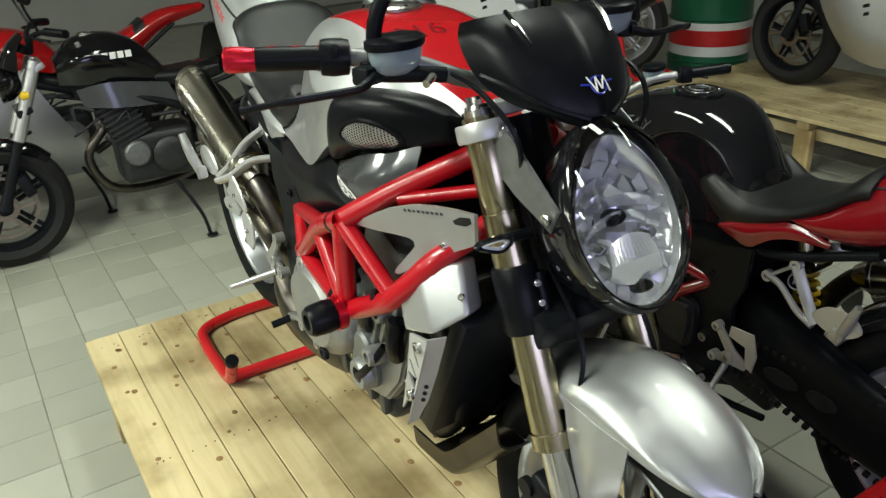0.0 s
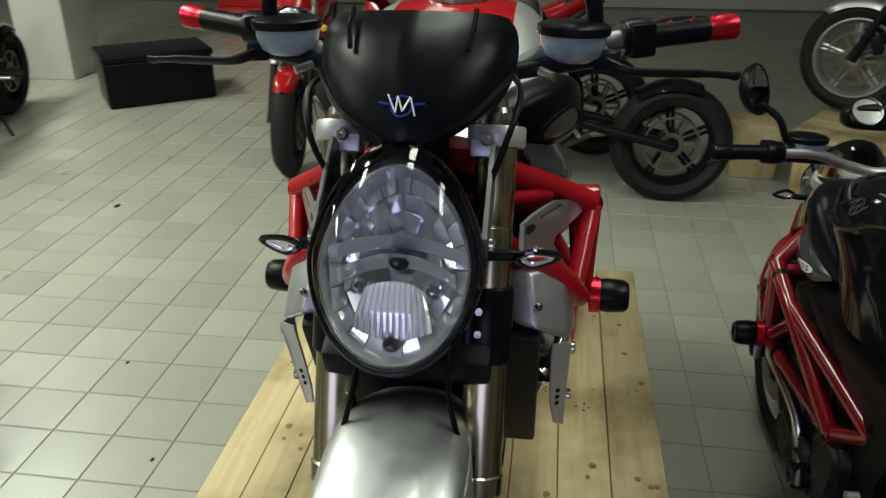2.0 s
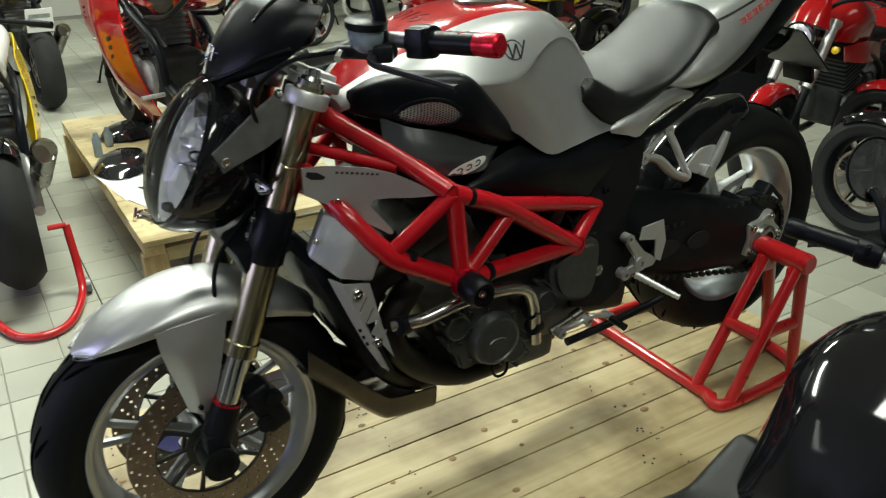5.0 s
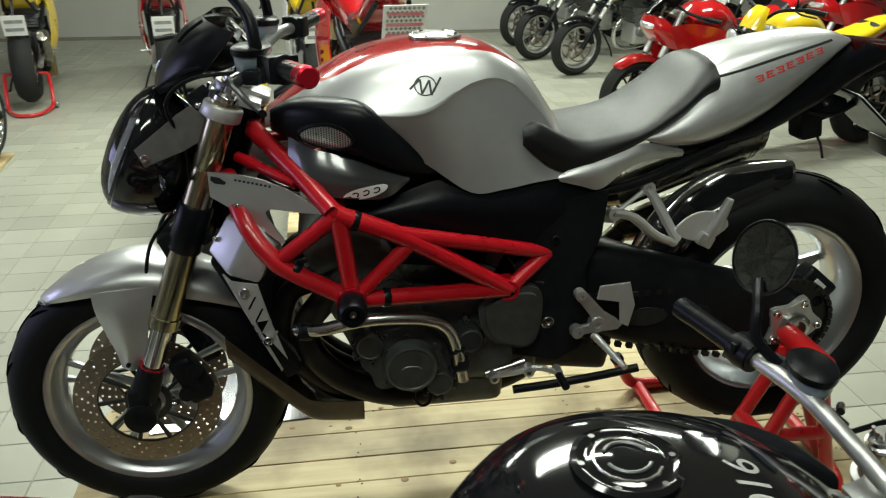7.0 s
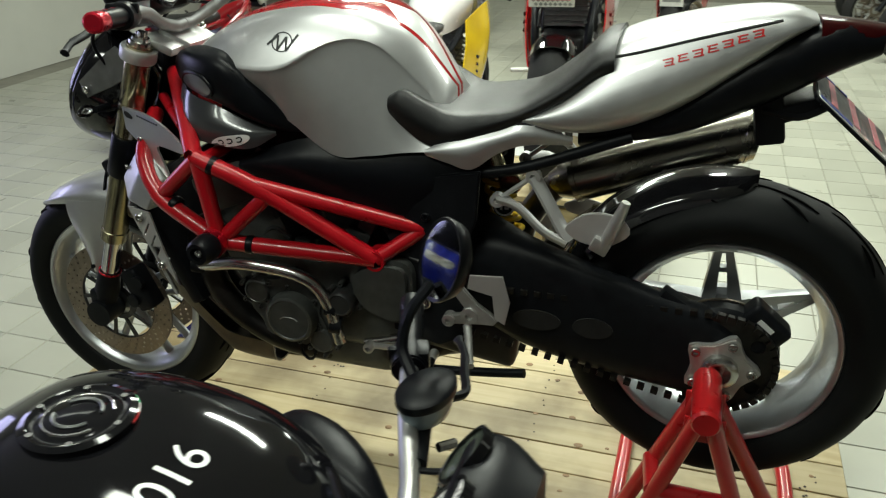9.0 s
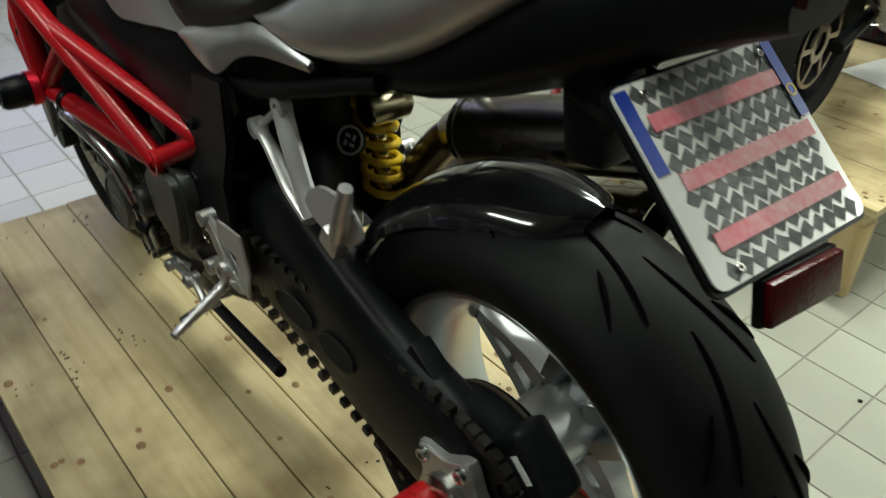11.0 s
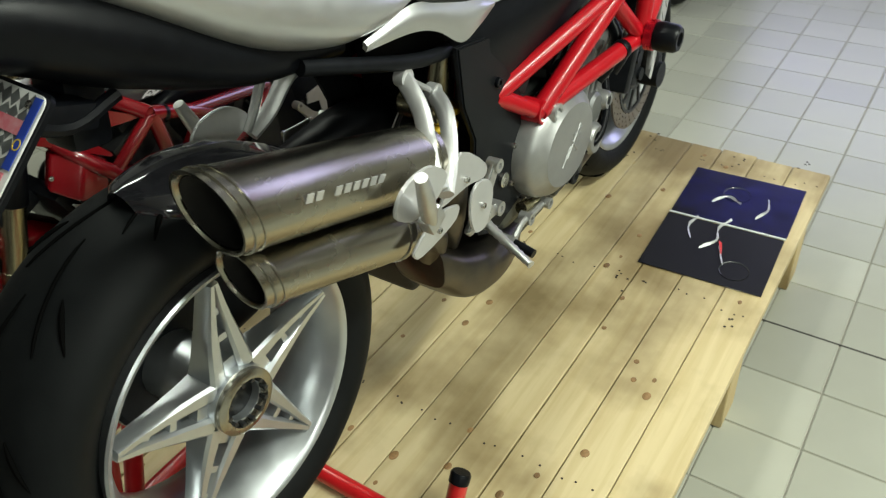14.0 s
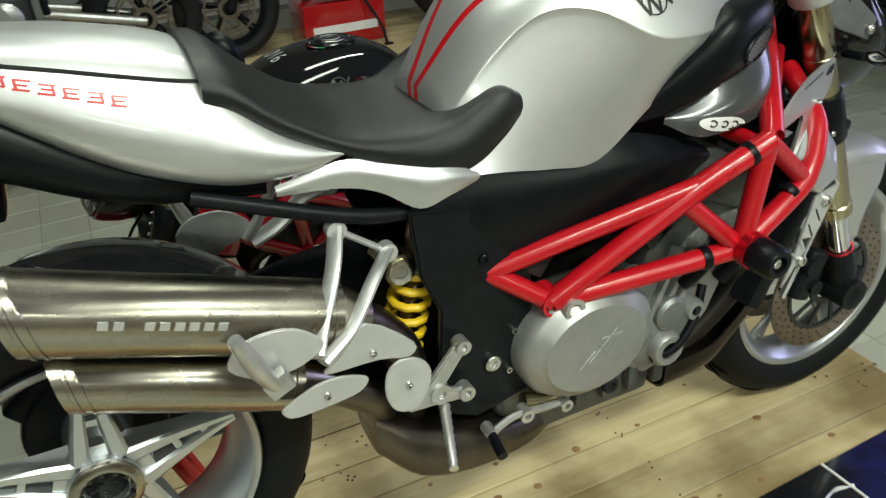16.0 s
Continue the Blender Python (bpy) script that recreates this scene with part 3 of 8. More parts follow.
def tyre(parent, c, R, w, groove=True, mat="rubber", rim=0.216, seed=0):
    h = w / 2
    prof = [(rim + 0.004, h * 0.74), (rim + 0.012, h * 0.86), (rim + (R - rim) * 0.38, h), (rim + (R - rim) * 0.62, h * 0.95), (rim + (R - rim) * 0.84, h * 0.7), (rim + (R - rim) * 0.96, h * 0.36), (R, 0)]
    prof = [(p.x, p.y) for p in smooth_line([Vector((a, b, 0)) for a, b in prof], 3)]
    prof = prof + [(a, -b) for a, b in reversed(prof[:-1])]
    inner = [(rim - 0.004, -h * 0.7), (rim - 0.004, h * 0.7)]
    bm = bmesh.new()
    lathe(bm, prof + inner, 128, Matrix.Translation(c) @ ALONG_Y, closed=True)
    t = part("tyre", bm, mat, parent)
    if groove:
        def at(a, y):
            k = min(abs(y) / h, 1)
            r = R - (R - rim) * (0.02 + 0.36 * k ** 2.6) + 0.0012
            return Vector(c) + Vector((r * math.cos(a), y, r * math.sin(a)))
        bm = bmesh.new()
        reps = 12
        for i in range(reps):
            a0 = 2 * math.pi * i / reps
            for s in (-1, 1):
                off = 0 if s > 0 else math.pi / reps
                pts = [at(a0 + off + 0.44 * u, s * h * (0.1 + 0.34 * u ** 1.5)) for u in [j / 9 for j in range(10)]]
                tube(bm, pts, [0.0012, 0.0022, 0.0026, 0.0026, 0.0026, 0.0026, 0.0026, 0.0024, 0.002, 0.001], 6)
                pts = [at(a0 + off + 0.22 + 0.17 * u, s * h * (0.42 + 0.33 * u)) for u in [j / 7 for j in range(8)]]
                tube(bm, pts, [0.0008, 0.0024, 0.0034, 0.0036, 0.0034, 0.0028, 0.002, 0.0008], 6)
        part("tread_groove", bm, "groove", t)
    return t


def rim_ring(parent, c, w, mat="wheel_silver", rim=0.216, lip=0.012):
    h = w / 2
    prof = [(rim + 0.004, h), (rim + 0.001, h * 1.04), (rim - lip * 0.6, h), (rim - lip, h * 0.93), (rim - lip - 0.004, h * 0.8), (rim - 0.028, h * 0.55), (rim - 0.034, 0)]
    prof = prof + [(a, -b) for a, b in reversed(prof[:-1])]
    prof += [(rim - 0.006, -h * 0.6), (rim - 0.01, 0), (rim - 0.006, h * 0.6)]
    bm = bmesh.new()
    lathe(bm, prof, 112, Matrix.Translation(c) @ ALONG_Y, closed=True)
    return part("rim", bm, mat, parent)


def drilled_disc(parent, c, y, ro, ri, mat="disc", side=1):
    outline = circle(0, 0, ro, 64)
    holes = [circle(0, 0, ri, 48)]
    for k in range(30):
        a = 2 * math.pi * k / 30
        for j, f in enumerate((0.14, 0.38, 0.62, 0.86)):
            r = ri + (ro - ri) * f
            holes.append(circle(r * math.cos(a + j * 0.07), r * math.sin(a + j * 0.07), 0.0034, 6))
    bm = slab(outline, 0.005, Matrix.Translation((c[0], y, c[2])) @ pose(0, 0, 0, 90), holes)
    d = part("brake_disc", bm, mat, parent, "drilled steel brake disc")
    bm = spider(c, y - 0.001, ri - 0.002, 0.05, 0.036, 10, 0.006)
    part("disc_carrier", bm, "engine_dark", d)
    return d


def front_wheel(bike, c, P):
    wheel = part("front_wheel", lathe(bmesh.new(), [(0.036, -0.06), (0.036, 0.06), (0.02, 0.062), (0.02, -0.062)], 24, Matrix.Translation(c) @ ALONG_Y, closed=True), P["wheel"], bike, "cast alloy front wheel with a black tyre")
    for ob in (tyre(wheel, c, 0.3, 0.122), rim_ring(wheel, c, 0.094, P["wheel"])):
        ob.location = (0, 0, 0)
    bm = bmesh.new()
    for k in range(5):
        a = 2 * math.pi * k / 5 + 0.3
        for s in (-1, 1):
            p = Vector((c[0] + 0.034 * math.cos(a + s * 0.3), c[1] + s * 0.02, c[2] + 0.034 * math.sin(a + s * 0.3)))
            q = Vector((c[0] + 0.19 * math.cos(a + s * 0.16), c[1] + s * 0.012, c[2] + 0.19 * math.sin(a + s * 0.16)))
            tube(bm, [p, p.lerp(q, 0.5), q], [0.013, 0.0095, 0.011], 8, flat=0.8)
    ob = part("spokes", bm, P["wheel"], wheel)
    ob.location = (0, 0, 0)
    for s in (-1, 1):
        ob = drilled_disc(wheel, c, s * 0.066, 0.155, 0.106)
        ob.location = (0, 0, 0)
        bm = bmesh.new()
        tube(bm, [(c[0], s * 0.07, c[2]), (c[0], s * 0.135, c[2])], 0.019, 16)
        part("axle", bm, "black_metal", wheel).location = (0, 0, 0)
    return wheel


def rear_wheel(bike, c, P):
    wheel = part("rear_wheel", lathe(bmesh.new(), [(0.052, -0.075), (0.052, 0.08), (0.03, 0.08), (0.03, -0.075)], 32, Matrix.Translation(c) @ ALONG_Y, closed=True), P["wheel"], bike, "silver five-spoke star rear wheel with a wide worn tyre")
    obs = [tyre(wheel, (c[0], 0.008, c[2]), 0.318, 0.19), rim_ring(wheel, c, 0.156, P["wheel"], lip=0.01)]
    for k in range(5):
        a = 2 * math.pi * k / 5 + math.radians(P["star"])
        d, t = Vector((math.cos(a), 0, math.sin(a))), Vector((-math.sin(a), 0, math.cos(a)))
        bm = bmesh.new()
        for s in (-1, 1):   # the two legs of a spoke, joined at the tip
            rings = []
            for r, off, half, yo, yi in ((0.045, 0.026, 0.014, -0.07, -0.02), (0.085, 0.0205, 0.0115, -0.068, -0.03), (0.125, 0.0145, 0.0085, -0.067, -0.036), (0.16, 0.0085, 0.0068, -0.068, -0.04), (0.196, 0.003, 0.0045, -0.071, -0.045)):
                m = Vector(c) + d * r + t * (s * off)
                rings.append([m + t * (-half) + Vector((0, yo + 0.004, 0)), m + t * (-half * 0.6) + Vector((0, yo, 0)), m + t * (half * 0.6) + Vector((0, yo, 0)), m + t * half + Vector((0, yo + 0.004, 0)), m + t * half + Vector((0, yi, 0)), m - t * half + Vector((0, yi, 0))])
            loft(bm, rings)
        for r in (0.06, 0.108, 0.15):
            block(bm, (0.018 if r < 0.1 else 0.01, 0.02, 0.05 - 0.2 * r if r < 0.16 else 0.02), Matrix.Translation(Vector(c) + d * r + Vector((0, -0.052, 0))) @ Matrix.Rotation(-a, 4, "Y"))
        obs.append(part("spoke", bm, P["wheel"], wheel))
    bm = bmesh.new()
    lathe(bm, [(0.05, -0.02), (0.05, 0.004), (0.043, 0.008), (0.037, 0.008), (0.033, 0.002), (0.033, -0.03), (0.05, -0.03)], 40, Matrix.Translation((c[0], -0.078, c[2])) @ pose(0, 0, 0, 90), closed=True)
    obs.append(part("hub_nut", bm, "titanium", wheel, "bronze-coloured centre hub nut"))
    bm = bmesh.new()
    lathe(bm, [(0.033, 0), (0.001, 0.0)], 24, Matrix.Translation((c[0], -0.062, c[2])) @ pose(0, 0, 0, 90))
    obs.append(part("hub_bore", bm, "engine_dark", wheel))
    for k in range(12):
        a = 2 * math.pi * k / 12
        obs.append(part("hub_tooth", block(bmesh.new(), (0.008, 0.012, 0.006), Matrix.Translation((c[0] + 0.035 * math.cos(a), -0.08, c[2] + 0.035 * math.sin(a))) @ Matrix.Rotation(-a, 4, "Y")), "engine_dark", wheel))
    # sprocket side
    outline = []
    for k in range(84):
        a = 2 * math.pi * k / 84
        outline.append(((0.104 if k % 2 else 0.097) * math.cos(a), (0.104 if k % 2 else 0.097) * math.sin(a)))
    holes = [circle(0, 0, 0.05, 32)] + [circle(0.077 * math.cos(2 * math.pi * k / 5), 0.077 * math.sin(2 * math.pi * k / 5), 0.014, 10) for k in range(5)]
    obs.append(part("sprocket", slab(outline, 0.006, Matrix.Translation((c[0], 0.137, c[2])) @ pose(0, 0, 0, 90), holes), "sprocket", wheel))
    star = []
    for k in range(10):
        a = 2 * math.pi * k / 10
        star.append(((0.072 if k % 2 else 0.052) * math.cos(a), (0.072 if k % 2 else 0.052) * math.sin(a)))
    star = [(p.x, p.y) for p in smooth_line([Vector((x, y, 0)) for x, y in star], 3, True)]
    carrier = part("sprocket_carrier", slab(star, 0.02, Matrix.Translation((c[0], 0.16, c[2])) @ pose(0, 0, 0, 90), (), 0.003), "alu", wheel)
    obs.append(carrier)
    for k in range(5):
        a = 2 * math.pi * (k + 0.5) / 5
        bolt("carrier_bolt", (c[0] + 0.056 * math.cos(a), 0.16, c[2] + 0.056 * math.sin(a)), (0, 1, 0), 0.009, "steel", carrier, 0.008)
    bm = bmesh.new()
    lathe(bm, [(0.034, 0), (0.034, 0.012), (0.026, 0.018), (0.02, 0.018), (0.02, 0.004), (0.0005, 0.004)], 12, Matrix.Translation((c[0], 0.16, c[2])) @ ALONG_Y)
    obs.append(part("axle_nut", bm, "steel", wheel))
    obs.append(drilled_disc(wheel, c, 0.085, 0.108, 0.078))
    for ob in obs:
        ob.location = (0, 0, 0)
    return wheel


def fork_x(z):
    return 1.166 + 0.372 * (1.252 - z)


def fork_leg(bike, s, P):
    def at(z, dy=0):
        return Vector((fork_x(z), s * (0.1 + dy), z))
    leg = part("fork_leg", tube(bmesh.new(), [at(1.292), at(1.272), at(1.27), at(1.17), at(1.169), at(1.165), at(1.164), at(0.86), at(0.858), at(0.835), at(0.832)],
                                [0.0265, 0.0265, 0.0268, 0.0268, 0.0262, 0.0262, 0.0272, 0.0285, 0.031, 0.031, 0.024], 28), P["fork"], bike, "bronze-anodised upside-down fork tube")
    obs = [part("slider", tube(bmesh.new(), [at(0.834), at(0.735)], 0.0215, 24), "chrome", leg)]
    bm = bmesh.new()
    tube(bm, [at(0.745), at(0.735), at(0.69), at(0.66)], [0.0245, 0.026, 0.03, 0.027], 20)
    lathe(bm, [(0.033, -0.03), (0.033, 0.03)], 24, Matrix.Translation((1.388, s * 0.105, 0.634)) @ ALONG_Y)
    block(bm, (0.045, 0.045, 0.06), Matrix.Translation((1.387, s * 0.105, 0.665)), 0.008)
    obs.append(part("fork_foot", bm, "black_metal", leg))
    bm = bmesh.new()
    lathe(bm, [(0.0262, 0), (0.0262, 0.004)], 24, Matrix.Translation(at(0.741)) @ Vector((-0.388, 0, 1)).to_track_quat("Z", "Y").to_matrix().to_4x4())
    obs.append(part("clamp_band", bm, "red_ano", leg))
    up = Vector((-0.388, 0, 1)).to_track_quat("Z", "Y").to_matrix().to_4x4()
    bm = bmesh.new()
    lathe(bm, [(0.0005, 0.03), (0.008, 0.03), (0.009, 0.018), (0.017, 0.018), (0.019, 0.012), (0.023, 0.011), (0.0235, 0)], 20, Matrix.Translation(at(1.29)) @ up)
    for k in range(3):
        tube(bm, [at(1.305) + Vector((0.011 * math.cos(k * 2.1), 0.011 * math.sin(k * 2.1), 0)), at(1.317) + Vector((0.011 * math.cos(k * 2.1), 0.011 * math.sin(k * 2.1), 0))], 0.003, 8)
    obs.append(part("fork_cap", bm, "steel", leg, "silver adjuster cap"))
    # heat-shield-like strap with three screws
    bm = bmesh.new()
    tube(bm, [at(1.093), at(1.089), at(1.004), at(1.0)], [0.031, 0.0335, 0.0335, 0.031], 28)
    tube(bm, [at(1.085) + Vector((0.022, -s * 0.022, 0)), at(1.009) + Vector((0.022, -s * 0.022, 0))], 0.013, 10)
    st = part("strap", bm, "black_plastic", leg, "matt black lower clamp cover")
    obs.append(st)
    for z in (1.073, 1.046, 1.019):
        bolt("screw", at(z) + Vector((0.034, -s * 0.01, 0.004)), (1, s * 0.15, 0.35), 0.0055, "steel", st, 0.005)
    for ob in obs:
        ob.location = (0, 0, 0)
    return leg


def headlight(bike, P):
    c = Vector((1.337, 0, 1.18))
    V, N = Vector((-0.447, 0, 0.894)), Vector((0.894, 0, 0.447))

    def oval(scale, depth, n=48, bulge=0.0):
        ring = []
        for k in range(n):
            a = 2 * math.pi * k / n
            u, v = 0.101 * math.cos(a), 0.132 * math.sin(a)
            u *= 1 - 0.16 * max(0, math.sin(a)) - 0.02 * max(0, -math.sin(a))
            ring.append(c + (Vector((0, u, 0)) + V * v) * scale + N * depth)
        return ring
    hl = part("headlight", loft_bm([oval(0.985, 0.012), oval(1.02, 0.008), oval(1.03, -0.004), oval(1.02, -0.02), oval(0.97, -0.05), oval(0.85, -0.085), oval(0.62, -0.115), oval(0.3, -0.125)], open_first=True), "black_gloss", bike, "large oval headlight in a gloss black shell")
    obs = []
    lens = [oval(s, d) for s, d in ((0.965, 0.012), (0.94, 0.02), (0.86, 0.031), (0.74, 0.041), (0.58, 0.049), (0.4, 0.054), (0.2, 0.057), (0.02, 0.058))]
    bm = bmesh.new()
    loft(bm, lens, caps=False)
    ob = part("lens", bm, "clear", hl, "clear headlight lens", sharp=80)
    ob.visible_shadow = False
    obs.append(ob)
    bm = bmesh.new()
    loft(bm, [oval(0.99, 0.012), oval(0.985, 0.017), oval(0.965, 0.017), oval(0.955, 0.01)], caps=False, loop=True)
    obs.append(part("lens_rim", bm, "black_gloss", hl))
    low = V * -0.008
    bm = bmesh.new()
    loft(bm, [oval(0.972, 0.0105, 64), [p + low for p in oval(0.885, 0.006, 64)]], caps=False)
    obs.append(part("bezel", bm, "black_gloss", hl, "gloss black bezel inside the lens", sharp=80))
    bm = bmesh.new()
    tube(bm, [p + low for p in oval(0.88, 0.006, 64)], 0.0016, 6, loop=True)
    obs.append(part("bezel_ring", bm, "chrome", hl))
    # reflector: a bowl of many facets, a cross arc, a ribbed plate and small lamps
    rng = random.Random(3)

    def at(u, v, d):
        return c + Vector((0, u, 0)) + V * v + N * d

    def bowl(u, v):
        return -0.004 - 0.045 * max(0.0, 1 - (u / 0.098) ** 2 - (v / 0.128) ** 2)
    bm = bmesh.new()
    loft(bm, [oval(0.955, 0.008, 40), oval(0.93, -0.012, 40), oval(0.6, -0.062, 40), oval(0.05, -0.07, 40)], caps=False)
    obs.append(part("reflector", bm, "reflector", hl, "faceted chrome reflector", sharp=4))
    bm = bmesh.new()
    for j, (q0, q1) in enumerate(((0.94, 0.78), (0.77, 0.6), (0.59, 0.4), (0.39, 0.2))):   # rings of separate facets
        n = (22, 16, 12, 8)[j]
        for k in range(n):
            a0, a1 = 2 * math.pi * (k + 0.04) / n, 2 * math.pi * (k + 0.96) / n
            tu, tv = rng.uniform(-0.8, 0.8), rng.uniform(-0.8, 0.8)
            quad = []
            for q, a in ((q0, a0), (q0, a1), (q1, a1), (q1, a0)):
                uu, vv = 0.088 * q * math.cos(a), 0.113 * q * math.sin(a) - 0.009
                uu *= 1 - 0.14 * max(0, math.sin(a))
                quad.append((uu, vv))
            mu, mv = sum(p[0] for p in quad) / 4, sum(p[1] for p in quad) / 4
            bm.faces.new([bm.verts.new(at(uu, vv, bowl(uu, vv) + tu * (uu - mu) + tv * (vv - mv))) for uu, vv in quad])
    obs.append(part("reflector_facet", bm, "reflector", hl, sharp=4))
    for dv, bow, w in ((0.016, 0.34, 0.082), (-0.006, 0.5, 0.07)):   # arcs across the middle
        bm = bmesh.new()
        loft(bm, [[at(w * f, dv + 0.012 * (1 - f * f) - bow * 0.02 * f * f, -0.004 - 0.01 * (1 - f * f)), at(w * f, dv + 0.012 * (1 - f * f) - bow * 0.02 * f * f - 0.016, -0.018 - 0.012 * (1 - f * f))] for f in [i / 10 - 1 for i in range(21)]], caps=False, closed=False)
        obs.append(part("reflector_arc", bm, "reflector", hl, sharp=80))
    bm = bmesh.new()
    cols = []
    for i in range(25):   # upright ribs of the lower plate
        f = i / 12 - 1
        dd = -0.004 + (0.004 if i % 2 else 0)
        cols.append([at(0.036 * f, -0.026 - 0.01 * f * f, dd), at(0.043 * f, -0.062, dd + 0.004), at(0.046 * f, -0.094 + 0.012 * f * f, dd - 0.002)])
    loft(bm, cols, caps=False, closed=False)
    obs.append(part("ribbed_plate", bm, "reflector", hl, sharp=10))
    for du, dv, rr0, dark in ((0, -0.001, 0.011, False), (-0.045, -0.035, 0.009, False), (0.045, -0.035, 0.009, False), (0, -0.098, 0.009, True)):
        m = Matrix.Translation(at(du, dv, -0.022 if not dark else -0.006)) @ N.to_track_quat("Z", "Y").to_matrix().to_4x4()
        obs.append(part("bulb", lathe(bmesh.new(), [(rr0, 0), (rr0, 0.012), (rr0 * 0.6, 0.019), (0.0005, 0.02)], 16, m), "smoke" if dark else "clear", hl))
        obs.append(part("bulb_holder", lathe(bmesh.new(), [(rr0 * 1.15, -0.012), (rr0 * 1.15, -0.001), (rr0 * 0.7, 0.004), (0.0005, 0.004)], 16, m), "black_metal" if du == 0 else "chrome", hl))
    # dark upper band with fine lines
    bm = bmesh.new()
    rows = []
    for s, d in ((1.004, 0.016), (0.93, 0.0265), (0.86, 0.0335)):
        ring = oval(s, d, 96)
        rows.append([ring[k] for k in range(10, 39)])
    loft(bm, rows, caps=False, closed=False)
    obs.append(part("visor_band", bm, "smoke", hl, "smoked upper lens band"))
    for ob in obs:
        ob.location = (0, 0, 0)
    # side brackets
    for s in (-1, 1):
        outline = [(1.325, 1.205), (1.31, 1.17), (1.292, 1.178), (1.235, 1.2), (1.19, 1.225), (1.185, 1.262), (1.215, 1.285), (1.24, 1.27)]
        bm = slab([(x, z) for x, z in outline], 0.006, pose(0, s * 0.1 + 0.003, 0, 90), (), 0.0015)
        b = part("headlight_bracket", bm, "engine_grey", bike, "satin grey headlight bracket")
        bolt("screw", (1.306, s * 0.105, 1.19), (0, s, 0), 0.0085, "steel", b, 0.006).location = (0, 0, 0)
        # slim clear turn signal
        bm = bmesh.new()
        tube(bm, [(1.262, s * 0.1, 1.155), (1.262, s * 0.14, 1.157)], 0.0075, 10)
        sig = part("turn_signal", bm, "black_plastic", bike, "slim clear turn signal on a black stalk")
        y0, y1 = 0.135, 0.188
        loopp = smooth_line([(1.27, s * y0, 1.157), (1.274, s * 0.155, 1.168), (1.264, s * y1, 1.16), (1.272, s * 0.155, 1.148)], 5, True)
        bm = bmesh.new()
        tube(bm, loopp, 0.0042, 8, loop=True)
        part("signal_frame", bm, "black_gloss", sig).location = (0, 0, 0)
        bm = bmesh.new()
        tube(bm, [Vector((1.268, s * 0.159, 1.158)).lerp(p, 0.68) + Vector((0.002, 0, 0)) for p in loopp], 0.003, 8, loop=True)
        part("signal_lens", bm, "reflector", sig).location = (0, 0, 0)
    return hl


def loft_bm(rings, open_first=False):
    bm = bmesh.new()
    vs = loft(bm, rings, caps=False)
    bm.faces.new(vs[-1])
    return bm


